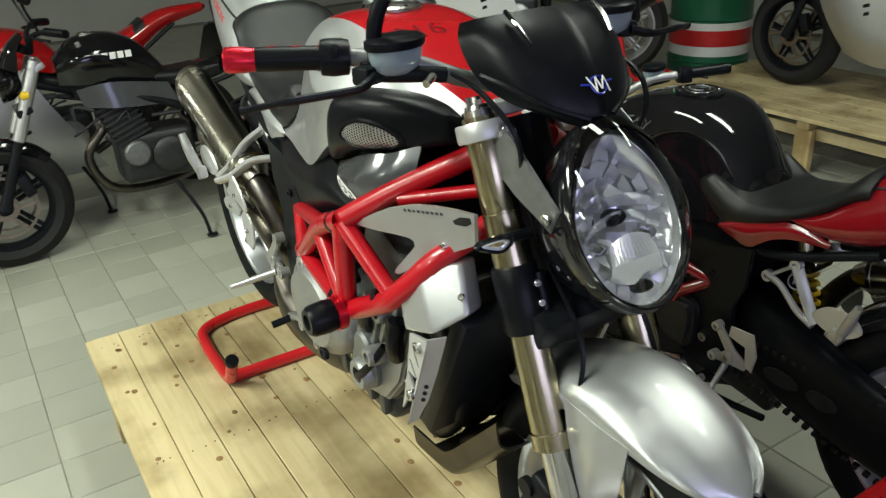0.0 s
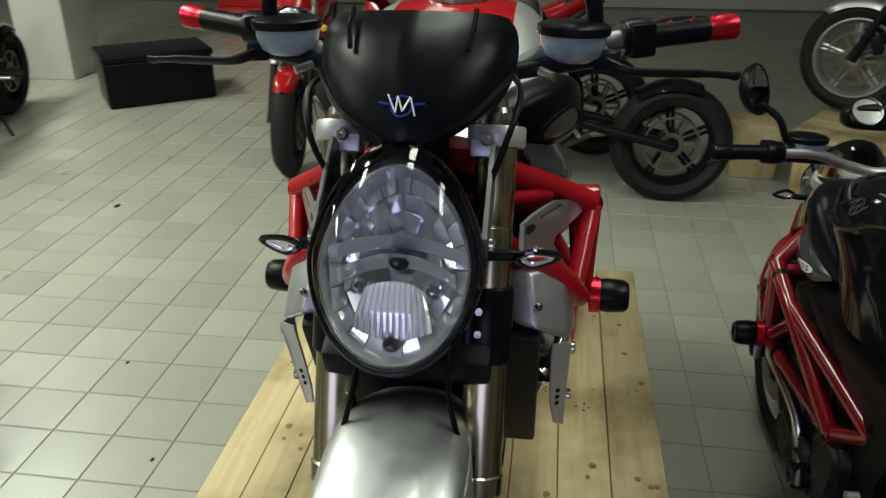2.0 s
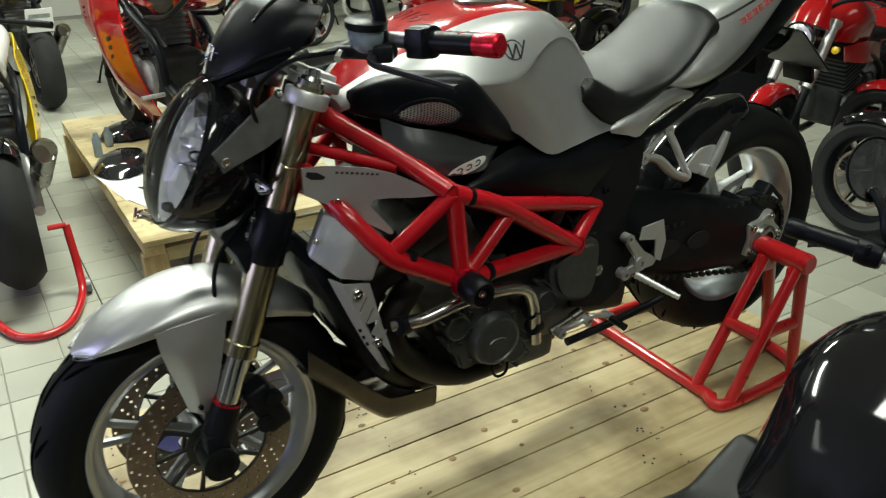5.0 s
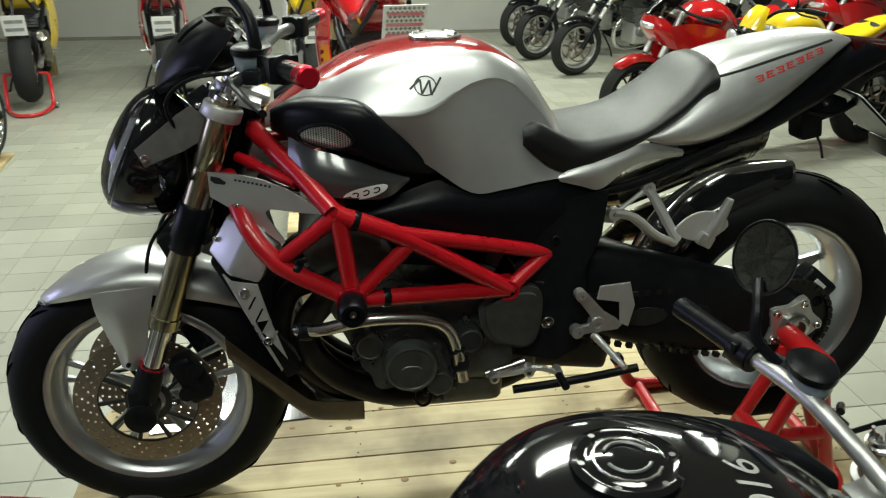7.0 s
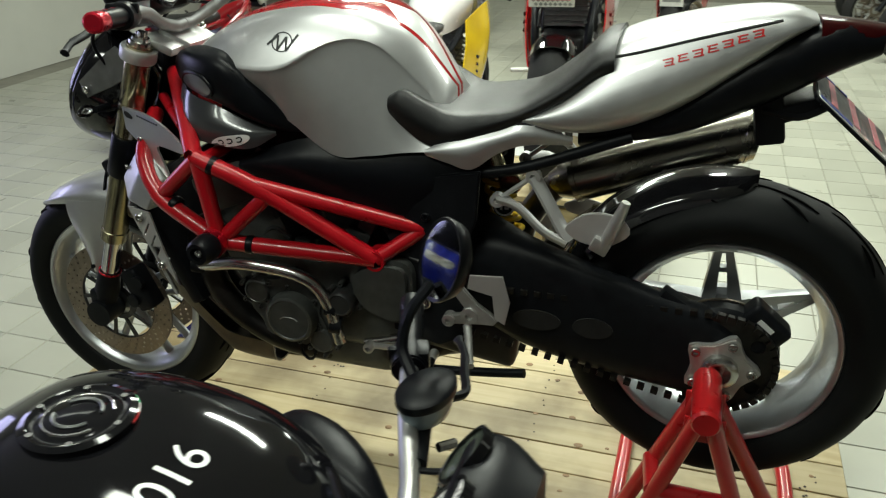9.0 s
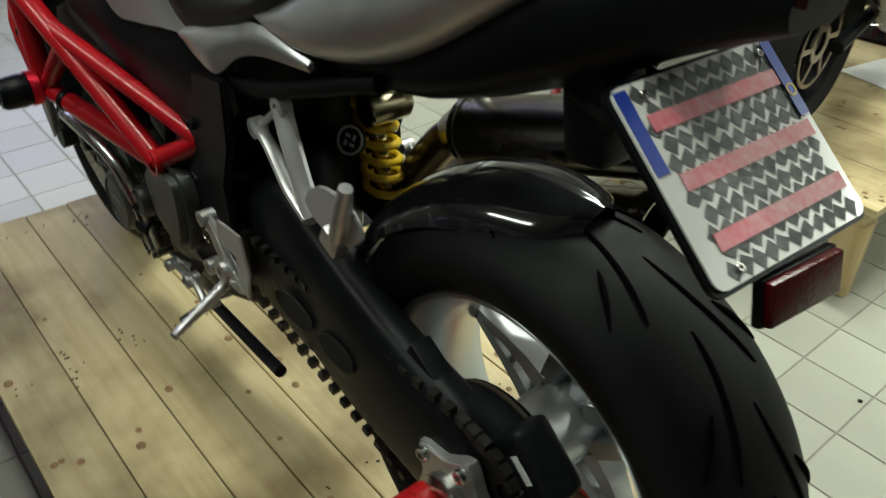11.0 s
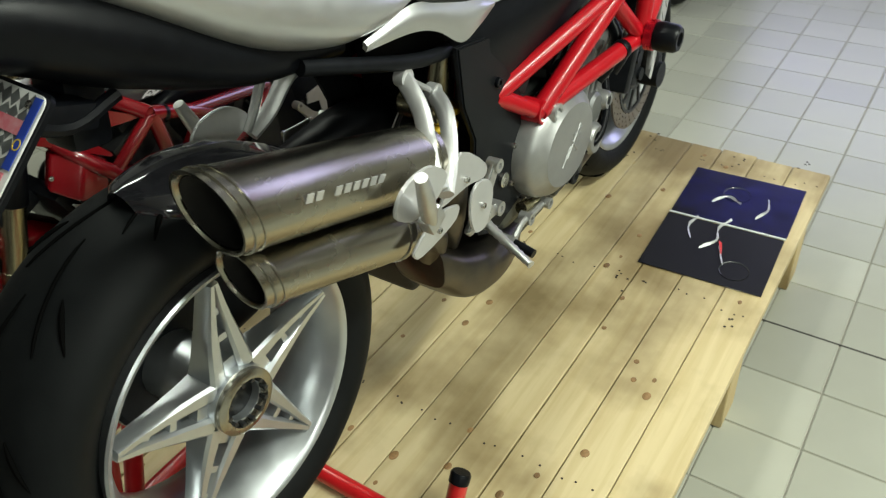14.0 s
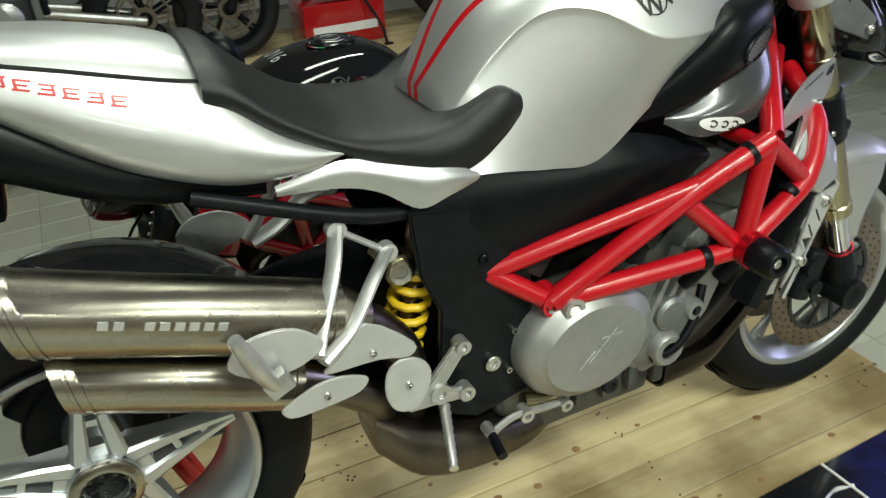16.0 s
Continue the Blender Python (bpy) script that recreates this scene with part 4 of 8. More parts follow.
def bars(bike, P, mirrors=True):
    top = root_part(bike, "handlebar")
    for s in (-1, 1):
        g0, g1 = (Vector((0.99, 0.409, 1.39)), Vector((1.036, 0.27, 1.379))) if s > 0 else (Vector((0.967, -0.388, 1.385)), Vector((1.026, -0.247, 1.377)))
        d = (g1 - g0).normalized()
        bm = pipe([g1 - d * 0.03, g1, Vector((1.07, s * 0.17, 1.368)), Vector((1.1, s * 0.09, 1.335)), Vector((1.11, s * 0.03, 1.318)), Vector((1.11, 0, 1.318))], 0.0125, 12)
        part("bar_tube", bm, P["bar"], top)
        bm = bmesh.new()
        tube(bm, [g0 + d * 0.0, g0 + d * 0.003, g0 + d * 0.012, g0 + d * 0.03, g0 + d * 0.034, g0 + d * 0.042], [0.014, 0.0175, 0.018, 0.0175, 0.0165, 0.0165], 20)
        part("bar_end", bm, P["bar_end"], top, "red anodised bar end" if P["bar_end"] == "red_ano" else "")
        bm = bmesh.new()
        n = 22
        tube(bm, [g0 + d * (0.042 + 0.115 * i / n) for i in range(n + 1)] + [g0 + d * 0.16, g0 + d * 0.161, g0 + d * 0.165], [0.0165 + (0.0005 if i % 2 else 0) for i in range(n + 1)] + [0.0165, 0.022, 0.022], 18)
        grip = part("grip", bm, "black_plastic", top, "black ribbed rubber grip")
        if P["bar_end"] == "red_ano":
            side = d.cross(Vector((0, 0, 1))).normalized()
            for k in range(3):
                bm = bmesh.new()
                a = g0 + d * (0.06 + 0.033 * k)
                tube(bm, [a + Vector((0, 0, 0.0166)) + side * 0.004, a + d * 0.012 + Vector((0, 0, 0.0155)) - side * 0.008], 0.0012, 5)
                part("grip_stroke", bm, "red_mark", grip).location = (0, 0, 0)
        m = Matrix.Translation(g1 - d * 0.005) @ d.to_track_quat("Z", "Y").to_matrix().to_4x4()
        bm = bmesh.new()
        lathe(bm, [(0.018, -0.02), (0.024, -0.018), (0.026, 0.0), (0.024, 0.02), (0.018, 0.022)], 18, m)
        block(bm, (0.03, 0.045, 0.035), m @ pose(0.012, 0, 0), 0.006)
        block(bm, (0.016, 0.018, 0.01), m @ pose(-0.02, 0.012, 0), 0.003)
        sw = part("switch_block", bm, "black_plastic", top)
        # fluid reservoir with lid
        r = Vector((1.088, s * 0.19, 1.38))
        bm = bmesh.new()
        m = Matrix.Translation(r) @ pose(0, 0, 0, 0, 0, -s * 14) @ Matrix.Diagonal((1, 1.45, 1, 1))
        lathe(bm, [(0.0005, -0.024), (0.016, -0.023), (0.025, -0.015), (0.029, 0.0), (0.03, 0.014)], 28, m)
        res = part("fluid_reservoir", bm, "reservoir", top, "translucent grey-blue fluid reservoir with a black lid")
        bm = bmesh.new()
        lathe(bm, [(0.032, 0.012), (0.033, 0.015), (0.033, 0.023), (0.028, 0.027), (0.0005, 0.028)], 28, m)
        part("lid", bm, "black_plastic", res).location = (0, 0, 0)
        bm = bmesh.new()
        tube(bm, [(1.07, s * 0.235, 1.362), (1.1, s * 0.12, 1.345)], [0.014, 0.011], 12)
        block(bm, (0.03, 0.03, 0.025), pose(1.085, s * 0.235, 1.36, 0, 0, -s * 20), 0.006)
        part("master_cylinder", bm, "black_metal", top)
        bm = pipe([(1.1, s * 0.232, 1.36), (1.115, s * 0.262, 1.352), (1.1, s * 0.31, 1.348), (1.085, s * 0.36, 1.345), (1.062, s * 0.405, 1.338)], [0.009] * 5 + [0.0075] * 10 + [0.006] * 5 + [0.0085], 8, flat=0.7)
        lever = part("lever", bm, "black_metal", top, "black folding hand lever")
        bm = bmesh.new()
        tube(bm, [(1.115, s * 0.15, 1.35), (1.13, s * 0.17, 1.345)], 0.006, 8)
        part("lever_adjuster", bm, "steel", lever).location = (0, 0, 0)
        if mirrors:
            bm = pipe([(1.075, s * 0.215, 1.375), (1.08, s * 0.215, 1.42), (1.09, s * 0.2, 1.46), (1.13, s * 0.17, 1.505), (1.14, s * 0.19, 1.53)], 0.011, 10)
            part("mirror_stem", bm, "black_plastic", top)
            m = Matrix.Translation((1.125, s * 0.24, 1.55)) @ pose(0, 0, 0, 0, -82, 0) @ Matrix.Diagonal((0.8, 1.4, 1, 1))
            part("mirror_shell", lathe(bmesh.new(), [(0.0005, -0.03), (0.025, -0.028), (0.044, -0.016), (0.05, 0), (0.048, 0.003), (0.046, 0.0), (0.0005, 0.0)], 28, m), "black_plastic", top)
            part("mirror_face", lathe(bmesh.new(), [(0.045, 0.0015), (0.0005, 0.0015)], 28, m), "mirror", top)
        # hydraulic hose
        bm = pipe([(1.1, s * 0.11, 1.345), (1.2, s * 0.13, 1.34), (1.255, s * 0.115, 1.29), (1.235, s * 0.085, 1.2), (1.25, s * 0.06, 1.1), (1.33, s * 0.06, 1.0), (1.35, s * 0.085, 0.9)], 0.004, 7, 6)
        part("brake_hose", bm, "black_plastic", top)
    # top yoke
    bm = bmesh.new()
    up = Vector((-0.388, 0, 1)).to_track_quat("Z", "Y").to_matrix().to_4x4()
    for s in (-1, 1):
        lathe(bm, [(0.027, -0.014), (0.036, -0.014), (0.0375, -0.011), (0.0375, 0.009), (0.036, 0.012), (0.027, 0.012)], 28, Matrix.Translation((fork_x(1.274), s * 0.1, 1.274)) @ up, closed=True)
        block(bm, (0.03, 0.022, 0.022), Matrix.Translation((fork_x(1.274) + 0.033, s * 0.085, 1.268)) @ up, 0.004)
        block(bm, (0.06, 0.075, 0.018), Matrix.Translation((1.125, s * 0.055, 1.286)) @ up, 0.004)
    block(bm, (0.08, 0.08, 0.02), Matrix.Translation((1.112, 0, 1.29)) @ up, 0.006)
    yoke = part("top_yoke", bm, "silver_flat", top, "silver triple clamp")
    for s in (-1, 1):
        bolt("clamp_screw", (fork_x(1.274) + 0.042, s * 0.09, 1.282), (0.9, s * 0.2, 0.4), 0.008, "steel", yoke, 0.008).location = (0, 0, 0)
    bm = bmesh.new()
    block(bm, (0.1, 0.22, 0.05), pose(1.255, 0, 1.02, 0, 21), 0.01)
    tube(bm, [(1.12, 0, 1.27), (1.215, 0, 1.02)], 0.035, 16)
    part("steering_stem", bm, "black_metal", top)
    return top


def root_part(bike, name):
    ob = new(name)
    ob.empty_display_size = 0.05
    ob.parent = bike
    ob.location = [-c for c in bike["origin_shift"]]
    return ob


def bent_plate(outline, thick, depth, s):
    """A thin plate of that outline in x, z, bent to stand at y = s * depth(x, z), thickened inwards."""
    bm = bmesh.new()
    vs = [bm.verts.new((x, 0, z)) for x, z in outline]
    es = [bm.edges.new((vs[i], vs[(i + 1) % len(vs)])) for i in range(len(vs))]
    bmesh.ops.triangle_fill(bm, edges=es, use_beauty=True)
    bmesh.ops.subdivide_edges(bm, edges=[e for e in bm.edges if e.calc_length() > 0.02], cuts=2)
    bmesh.ops.triangulate(bm, faces=bm.faces)
    back = {}
    front = bm.faces[:]
    rim = [e for e in bm.edges if len(e.link_faces) == 1]
    for v in bm.verts[:]:
        back[v] = bm.verts.new((v.co.x, s * (depth(v.co.x, v.co.z) - thick), v.co.z))
    for v in back:
        v.co.y = s * depth(v.co.x, v.co.z)
    for f in front:
        bm.faces.new([back[v] for v in reversed(f.verts)])
    for e in rim:
        a, b = e.verts
        bm.faces.new((a, b, back[b], back[a]))
    return bm


def rounded(outline, k=3):
    return [(p.x, p.y) for p in smooth_line([Vector((a, b, 0)) for a, b in outline], k, True)]


def trellis(bike, P):
    fr = root_part(bike, "trellis_frame")
    for s in (-1, 1):
        def V(x, y, z):
            return Vector((x, s * y, z))
        H1, H2 = V(1.11, 0.055, 1.226), V(1.165, 0.07, 1.14)
        A, B, C, S = V(0.957, 0.238, 1.107), V(0.53, 0.143, 0.967), V(0.62, 0.18, 0.906), V(0.855, 0.228, 1.062)
        D, L, F, F2 = V(0.826, 0.222, 1.034), V(0.936, 0.234, 0.932), V(1.135, 0.165, 1.088), V(1.085, 0.213, 1.022)
        r = 0.0178
        for pts, k, rr in (([H1, V(1.03, 0.155, 1.168), A + V(0.012, -0.006, 0.009), A, S, V(0.745, 0.206, 0.99), C], 5, r), ([H2, F, V(1.11, 0.197, 1.05), F2, V(1.055, 0.222, 0.996), L], 4, r), ([L, C], 1, r * 0.95), ([S, B], 1, r * 0.88),
                           ([A, L], 1, r * 0.95), ([A.lerp(F2, 0.05), F2.lerp(L, 0.1)], 1, r * 0.85), ([L, D], 1, r * 0.85), ([B, C], 1, r * 0.88), ([H1.lerp(H2, 0.6), V(1.03, 0.17, 1.148)], 1, r * 0.6)):
            part("frame_tube", pipe(pts, rr, 14, k), P["frame"], fr)
        for q in (B, C):
            bm = bmesh.new()
            lathe(bm, [(0.0215, -0.03), (0.0215, 0.012), (0.0168, 0.012), (0.0168, -0.004), (0.0005, -0.004)], 22, Matrix.Translation(q) @ (ALONG_Y if s > 0 else pose(0, 0, 0, 90)))
            part("frame_boss", bm, P["frame"], fr)
        for q, d in ((A.lerp(S, 0.3), S - A), (L.lerp(F2, 0.7), F2 - L), (L.lerp(C, 0.2), C - L)):
            bm = bmesh.new()
            lathe(bm, [(0.0184, -0.007), (0.0194, -0.004), (0.0194, 0.004), (0.0184, 0.007)], 16, Matrix.Translation(q) @ d.normalized().to_track_quat("Z", "Y").to_matrix().to_4x4())
            part("cable_tie", bm, "black_plastic", fr)
        # crash slider
        bm = bmesh.new()
        lathe(bm, [(0.014, -0.01), (0.03, -0.008), (0.03, 0.008), (0.014, 0.01)], 24, Matrix.Translation(L + V(0.004, 0.022, 0.004)) @ ALONG_Y)
        cs = part("crash_slider", bm, "red_ano", fr, "black crash protector on a red collar")
        bm = bmesh.new()
        prof = [(0.027, 0.0), (0.029, 0.012), (0.027, 0.04), (0.022, 0.047), (0.014, 0.047), (0.013, 0.036), (0.0005, 0.036)]
        lathe(bm, prof, 24, Matrix.Translation(L + V(0.004, 0.031, 0.004)) @ (ALONG_Y if s > 0 else pose(0, 0, 0, 90)))
        part("slider_cup", bm, "black_plastic", cs)
        bolt("slider_bolt", L + V(0.004, 0.067, 0.004), (0, s, 0), 0.009, "steel", cs, 0.006)
        # silver swallow-tailed panel fixed to the frame
        outline = [(0.98, 1.105), (0.986, 1.112), (1.02, 1.133), (1.05, 1.149), (1.09, 1.162), (1.125, 1.167), (1.16, 1.169), (1.192, 1.168), (1.192, 1.121), (1.15, 1.098), (1.1, 1.066), (1.064, 1.042), (1.058, 1.043), (1.059, 1.05), (1.082, 1.082), (1.09, 1.094), (1.089, 1.102), (1.08, 1.106), (1.06, 1.106), (1.02, 1.104)]

        def wing_y(x, z):
            return 0.226 - 0.4 * max(0, x - 0.98) + 0.15 * max(0, 1.09 - z)
        w = part("wing_panel", bent_plate(outline, 0.006, wing_y, s), P["body"], fr, "swallow-tailed silver frame side panel")
        bolt("screw", (1.142, s * (wing_y(1.142, 1.108) + 0.0005), 1.108), (0.3, s, 0), 0.006, "steel", w)
        slot = bent_plate([(1.186, 1.162), (1.17, 1.16), (1.158, 1.152), (1.162, 1.147), (1.18, 1.148), (1.188, 1.154)], 0.0008, lambda x, z: wing_y(x, z) + 0.001, s)
        part("panel_slot", slot, "hole_black", w)
        for k in range(9):   # small grey print along the upper edge
            bm = bmesh.new()
            x = 1.14 - 0.0078 * k
            block(bm, (0.0052, 0.0006, 0.004), pose(x, s * (wing_y(x, 1.13) + 0.0006), 1.158 - 0.0009 * k, 0, 6, -s * 21.8))
            part("print_bar", bm, "grey_paint", w)
    for x, z, hw in ((1.11, 1.228, 0.06), (0.955, 1.1, 0.22), (0.545, 0.968, 0.145)):
        bm = bmesh.new()
        tube(bm, [(x, -hw, z), (x, hw, z)], 0.013, 10)
        part("cross_tube", bm, P["frame"], fr)
    return fr


def lifted(bm):
    """The seat and tail sweep up and back behind the rider's seat."""
    for v in bm.verts:
        v.co.z += 0.028 * min(1.0, max(0.0, (0.45 - v.co.x) / 0.45)) ** 0.7
        v.co.x -= 0.08 * max(0.0, 0.3 - v.co.x)
    return bm


def bodywork(bike, P):
    # fuel tank
    st = [yz(1.085, (0, 1.25), (0.035, 1.25), (0.06, 1.246), (0.072, 1.24), (0.073, 1.236), (0.07, 1.23), (0.05, 1.226)),
          yz(0.99, (0, 1.318), (0.06, 1.314), (0.105, 1.303), (0.133, 1.29), (0.137, 1.284), (0.135, 1.275), (0.115, 1.264)),
          yz(0.9, (0, 1.362), (0.08, 1.357), (0.14, 1.334), (0.18, 1.285), (0.184, 1.272), (0.18, 1.258), (0.158, 1.236)),
          yz(0.79, (0, 1.384), (0.085, 1.379), (0.145, 1.353), (0.187, 1.285), (0.188, 1.27), (0.182, 1.232), (0.172, 1.178)),
          yz(0.7, (0, 1.385), (0.075, 1.381), (0.122, 1.365), (0.155, 1.326), (0.156, 1.312), (0.17, 1.215), (0.174, 1.116)),
          yz(0.63, (0, 1.368), (0.06, 1.363), (0.1, 1.351), (0.128, 1.325), (0.13, 1.31), (0.152, 1.205), (0.166, 1.116)),
          yz(0.565, (0, 1.322), (0.05, 1.316), (0.083, 1.3), (0.107, 1.272), (0.112, 1.256), (0.138, 1.182), (0.156, 1.124)),
          yz(0.495, (0, 1.22), (0.03, 1.22), (0.06, 1.208), (0.09, 1.19), (0.1, 1.182), (0.126, 1.156), (0.148, 1.13))]
    tank = part("fuel_tank", skin(st, 5, 4), P["tank"], bike, P["tank_label"], sharp=50)
    bm = bmesh.new()
    wide = 1.22 if P["cap"] == "engine_dark" else 1.0
    lathe(bm, [(0.052 * wide, 0), (0.052 * wide, 0.006), (0.046 * wide, 0.009), (0.04 * wide, 0.006), (0.036 * wide, 0.007), (0.03 * wide, 0.01), (0.0005, 0.011)], 36, pose(0.745, 0, 1.384))
    cap = part("filler_cap", bm, P["cap"] if wide == 1 else "black_gloss", tank, "round metal filler cap")
    cap.location = (0, 0, 0)
    for k in range(6):
        a = 2 * math.pi * k / 6
        part("cap_screw", lathe(bmesh.new(), [(0.004, 0), (0.004, 0.003)], 8, pose(0.745 + 0.043 * wide * math.cos(a), 0.043 * wide * math.sin(a), 1.3905)), "hole_black" if wide == 1 else "steel", tank).location = (0, 0, 0)
    if wide > 1:   # raised latch and a tricolour mark
        for k, (r0, a0, a1) in enumerate(((0.026, 20, 150), (0.026, 200, 330), (0.038, 30, 330))):
            arc = [(0.745 + r0 * math.cos(radians(a0 + (a1 - a0) * i / 14)), r0 * math.sin(radians(a0 + (a1 - a0) * i / 14)), 1.3955 if r0 < 0.03 else 1.3925) for i in range(15)]
            part("cap_arc", tube(bmesh.new(), arc, 0.0022, 6), "steel" if k == 2 else "engine_grey", tank).location = (0, 0, 0)
        for k, mt in enumerate(("red_mark", "white_mark", "green_mark")):
            arc = [(0.745 + 0.063 * math.cos(radians(10 + 17 * k + i * 4)), 0.063 * math.sin(radians(10 + 17 * k + i * 4)), 1.386) for i in range(5)]
            part("cap_mark", tube(bmesh.new(), arc, 0.003, 5, flat=0.4), mt, tank).location = (0, 0, 0)
    for s in (-1, 1):   # winged badge drawn as plain strokes
        strokes = [(0.815, 1.318), (0.795, 1.334), (0.793, 1.31), (0.778, 1.332), (0.776, 1.308), (0.756, 1.336)]
        bm = bmesh.new()
        for p, q in zip(strokes, strokes[1:]):
            p, q = Vector((p[0], 0, p[1])), Vector((q[0], 0, q[1]))
            t = (q - p).cross(Vector((0, 1, 0))).normalized() * 0.002
            vs = [bm.verts.new(v) for i in range(7) for v in (p.lerp(q, i / 6) - t, p.lerp(q, i / 6) + t)]
            for i in range(6):
                bm.faces.new((vs[2 * i], vs[2 * i + 1], vs[2 * i + 3], vs[2 * i + 2]))
        press(bm, tank, s, 0.0012)
        part("badge", bm, P["badge"], tank).location = (0, 0, 0)
        mid = Vector((0.786, 0, 1.323))
        rings = [[mid + Vector((r * math.cos(a), 0, 0.8 * r * math.sin(a))) for a in [2 * math.pi * k / 20 for k in range(20)]] for r in (0.021, 0.0185)]
        bm = bmesh.new()
        loft(bm, rings, caps=False)
        part("badge_ring", press(bm, tank, s, 0.0008), P["badge"], tank).location = (0, 0, 0)
    cu = bpy.data.curves.new("model_number", "FONT")
    cu.body, cu.size, cu.align_x, cu.extrude = "910", 0.062, "CENTER", 0.0
    tmp = new("model_number", cu)
    me = bpy.data.meshes.new_from_object(tmp)
    bpy.data.objects.remove(tmp)
    bm = bmesh.new()
    bm.from_mesh(me)
    bpy.data.meshes.remove(me)
    bmesh.ops.triangulate(bm, faces=bm.faces)
    bmesh.ops.subdivide_edges(bm, edges=bm.edges, cuts=2)
    bmesh.ops.transform(bm, matrix=pose(0.862, -0.03, 0, 0, 0, -90), verts=bm.verts)
    for v in bm.verts:
        v.co.z = 0
    part("model_number", drape(bm, tank, 0.0012), P["number"], tank).location = (0, 0, 0)
    # air intakes under the tank front
    for s in (-1, 1):
        bm = blob([(1.072, s * 0.085, 1.25, 0.016, 0.02), (1.03, s * 0.112, 1.256, 0.036, 0.037), (0.968, s * 0.145, 1.257, 0.048, 0.046), (0.9, s * 0.168, 1.246, 0.044, 0.051), (0.85, s * 0.166, 1.212, 0.034, 0.042), (0.8, s * 0.158, 1.178, 0.02, 0.026), (0.765, s * 0.152, 1.162, 0.008, 0.012)], 28, 3.0)
        air = part("air_intake", bm, "black_plastic", bike, "matt black air intake with a metal mesh", sharp=60)
        outline = [(1.022, 1.238), (1.003, 1.256), (0.97, 1.264), (0.94, 1.256), (0.922, 1.236), (0.936, 1.22), (0.975, 1.213), (1.008, 1.221)]
        rim = [(p.x, p.y) for p in smooth_line([Vector((a, b, 0)) for a, b in outline], 4, True)]
        bm = bmesh.new()
        lip = [Vector((a, 0, b)) for a, b in rim]
        tube(bm, lip, 0.004, 6, loop=True)
        part("intake_rim", press(bm, air, s, 0.001), "black_plastic", air).location = (0, 0, 0)
        bm = bmesh.new()
        mid = Vector((0.972, 0, 1.238))
        rings = [[mid.lerp(v, f) for v in lip] for f in (1, 0.75, 0.5, 0.25, 0.02)]
        loft(bm, rings, caps=False)
        mesh = part("intake_mesh", press(bm, air, s, 0.0012), "mesh_metal", air, "perforated metal intake mesh")
        mesh.location = (0, 0, 0)
        bm = bmesh.new()

        def within(x, z):
            hit = False
            for (ax, az), (bx, bz) in zip(rim, rim[1:] + rim[:1]):
                if (az > z) != (bz > z) and x < (bx - ax) * (z - az) / (bz - az) + ax:
                    hit = not hit
            return hit
        for i in range(22):
            for j in range(13):
                x, z = 0.922 + 0.0047 * i, 1.213 + 0.0043 * j + (0.00215 if i % 2 else 0)
                if within(x, z):
                    vs = [bm.verts.new((x + 0.0016 * math.cos(k * 1.0472), 0, z + 0.0016 * math.sin(k * 1.0472))) for k in range(6)]
                    bm.faces.new(vs)
        tagged(part("mesh_hole", press(bm, mesh, s, 0.0005), "hole_black", air), kind="stuff").location = (0, 0, 0)
        # lower flap with an oval sticker
        bm = skin([[(1.04, s * 0.13, 1.23), (1.042, s * 0.145, 1.19), (1.04, s * 0.15, 1.15)], [(1.0, s * 0.165, 1.214), (1.0, s * 0.186, 1.175), (1.0, s * 0.19, 1.135)], [(0.94, s * 0.18, 1.2), (0.935, s * 0.203, 1.16), (0.935, s * 0.2, 1.124)], [(0.87, s * 0.178, 1.172), (0.865, s * 0.195, 1.148), (0.865, s * 0.193, 1.12)], [(0.82, s * 0.165, 1.155), (0.818, s * 0.17, 1.15), (0.818, s * 0.168, 1.143)]], 5, 4, False, 0.006)
        flap = part("intake_flap", bm, "grey_paint", bike)
        bm = bmesh.new()
        mid = Vector((0.903, 0, 1.135))
        ov = [mid + Vector((0.042 * math.copysign(abs(math.cos(a)) ** 0.8, math.cos(a)), 0, 0.0115 * math.sin(a) - 0.2 * 0.042 * math.cos(a))) for a in [2 * math.pi * k / 28 for k in range(28)]]
        loft(bm, [[mid.lerp(v, f) for v in ov] for f in (1, 0.66, 0.33, 0.02)], caps=False)
        stk = part("oval_sticker", press(bm, flap, s, 0.001), "white_mark", flap, "white oval sticker with three dark strokes")
        stk.location = (0, 0, 0)
        for k in (-1, 0, 1):
            bm = bmesh.new()
            cc = mid + Vector((0.02 * k, 0, -0.004 * k))
            vs = [[bm.verts.new(cc + Vector(((0.0075 + d) * math.cos(a), 0, (0.0062 + d) * math.sin(a) - 0.2 * 0.007 * math.cos(a)))) for a in [0.7 + 4.9 * i / 10 if s > 0 else -2.44 + 4.9 * i / 10 for i in range(11)]] for d in (-0.0028, 0)]
            for i in range(10):
                bm.faces.new((vs[0][i], vs[0][i + 1], vs[1][i + 1], vs[1][i]))
            part("sticker_stroke", press(bm, stk, s, 0.0006), "hole_black", flap).location = (0, 0, 0)
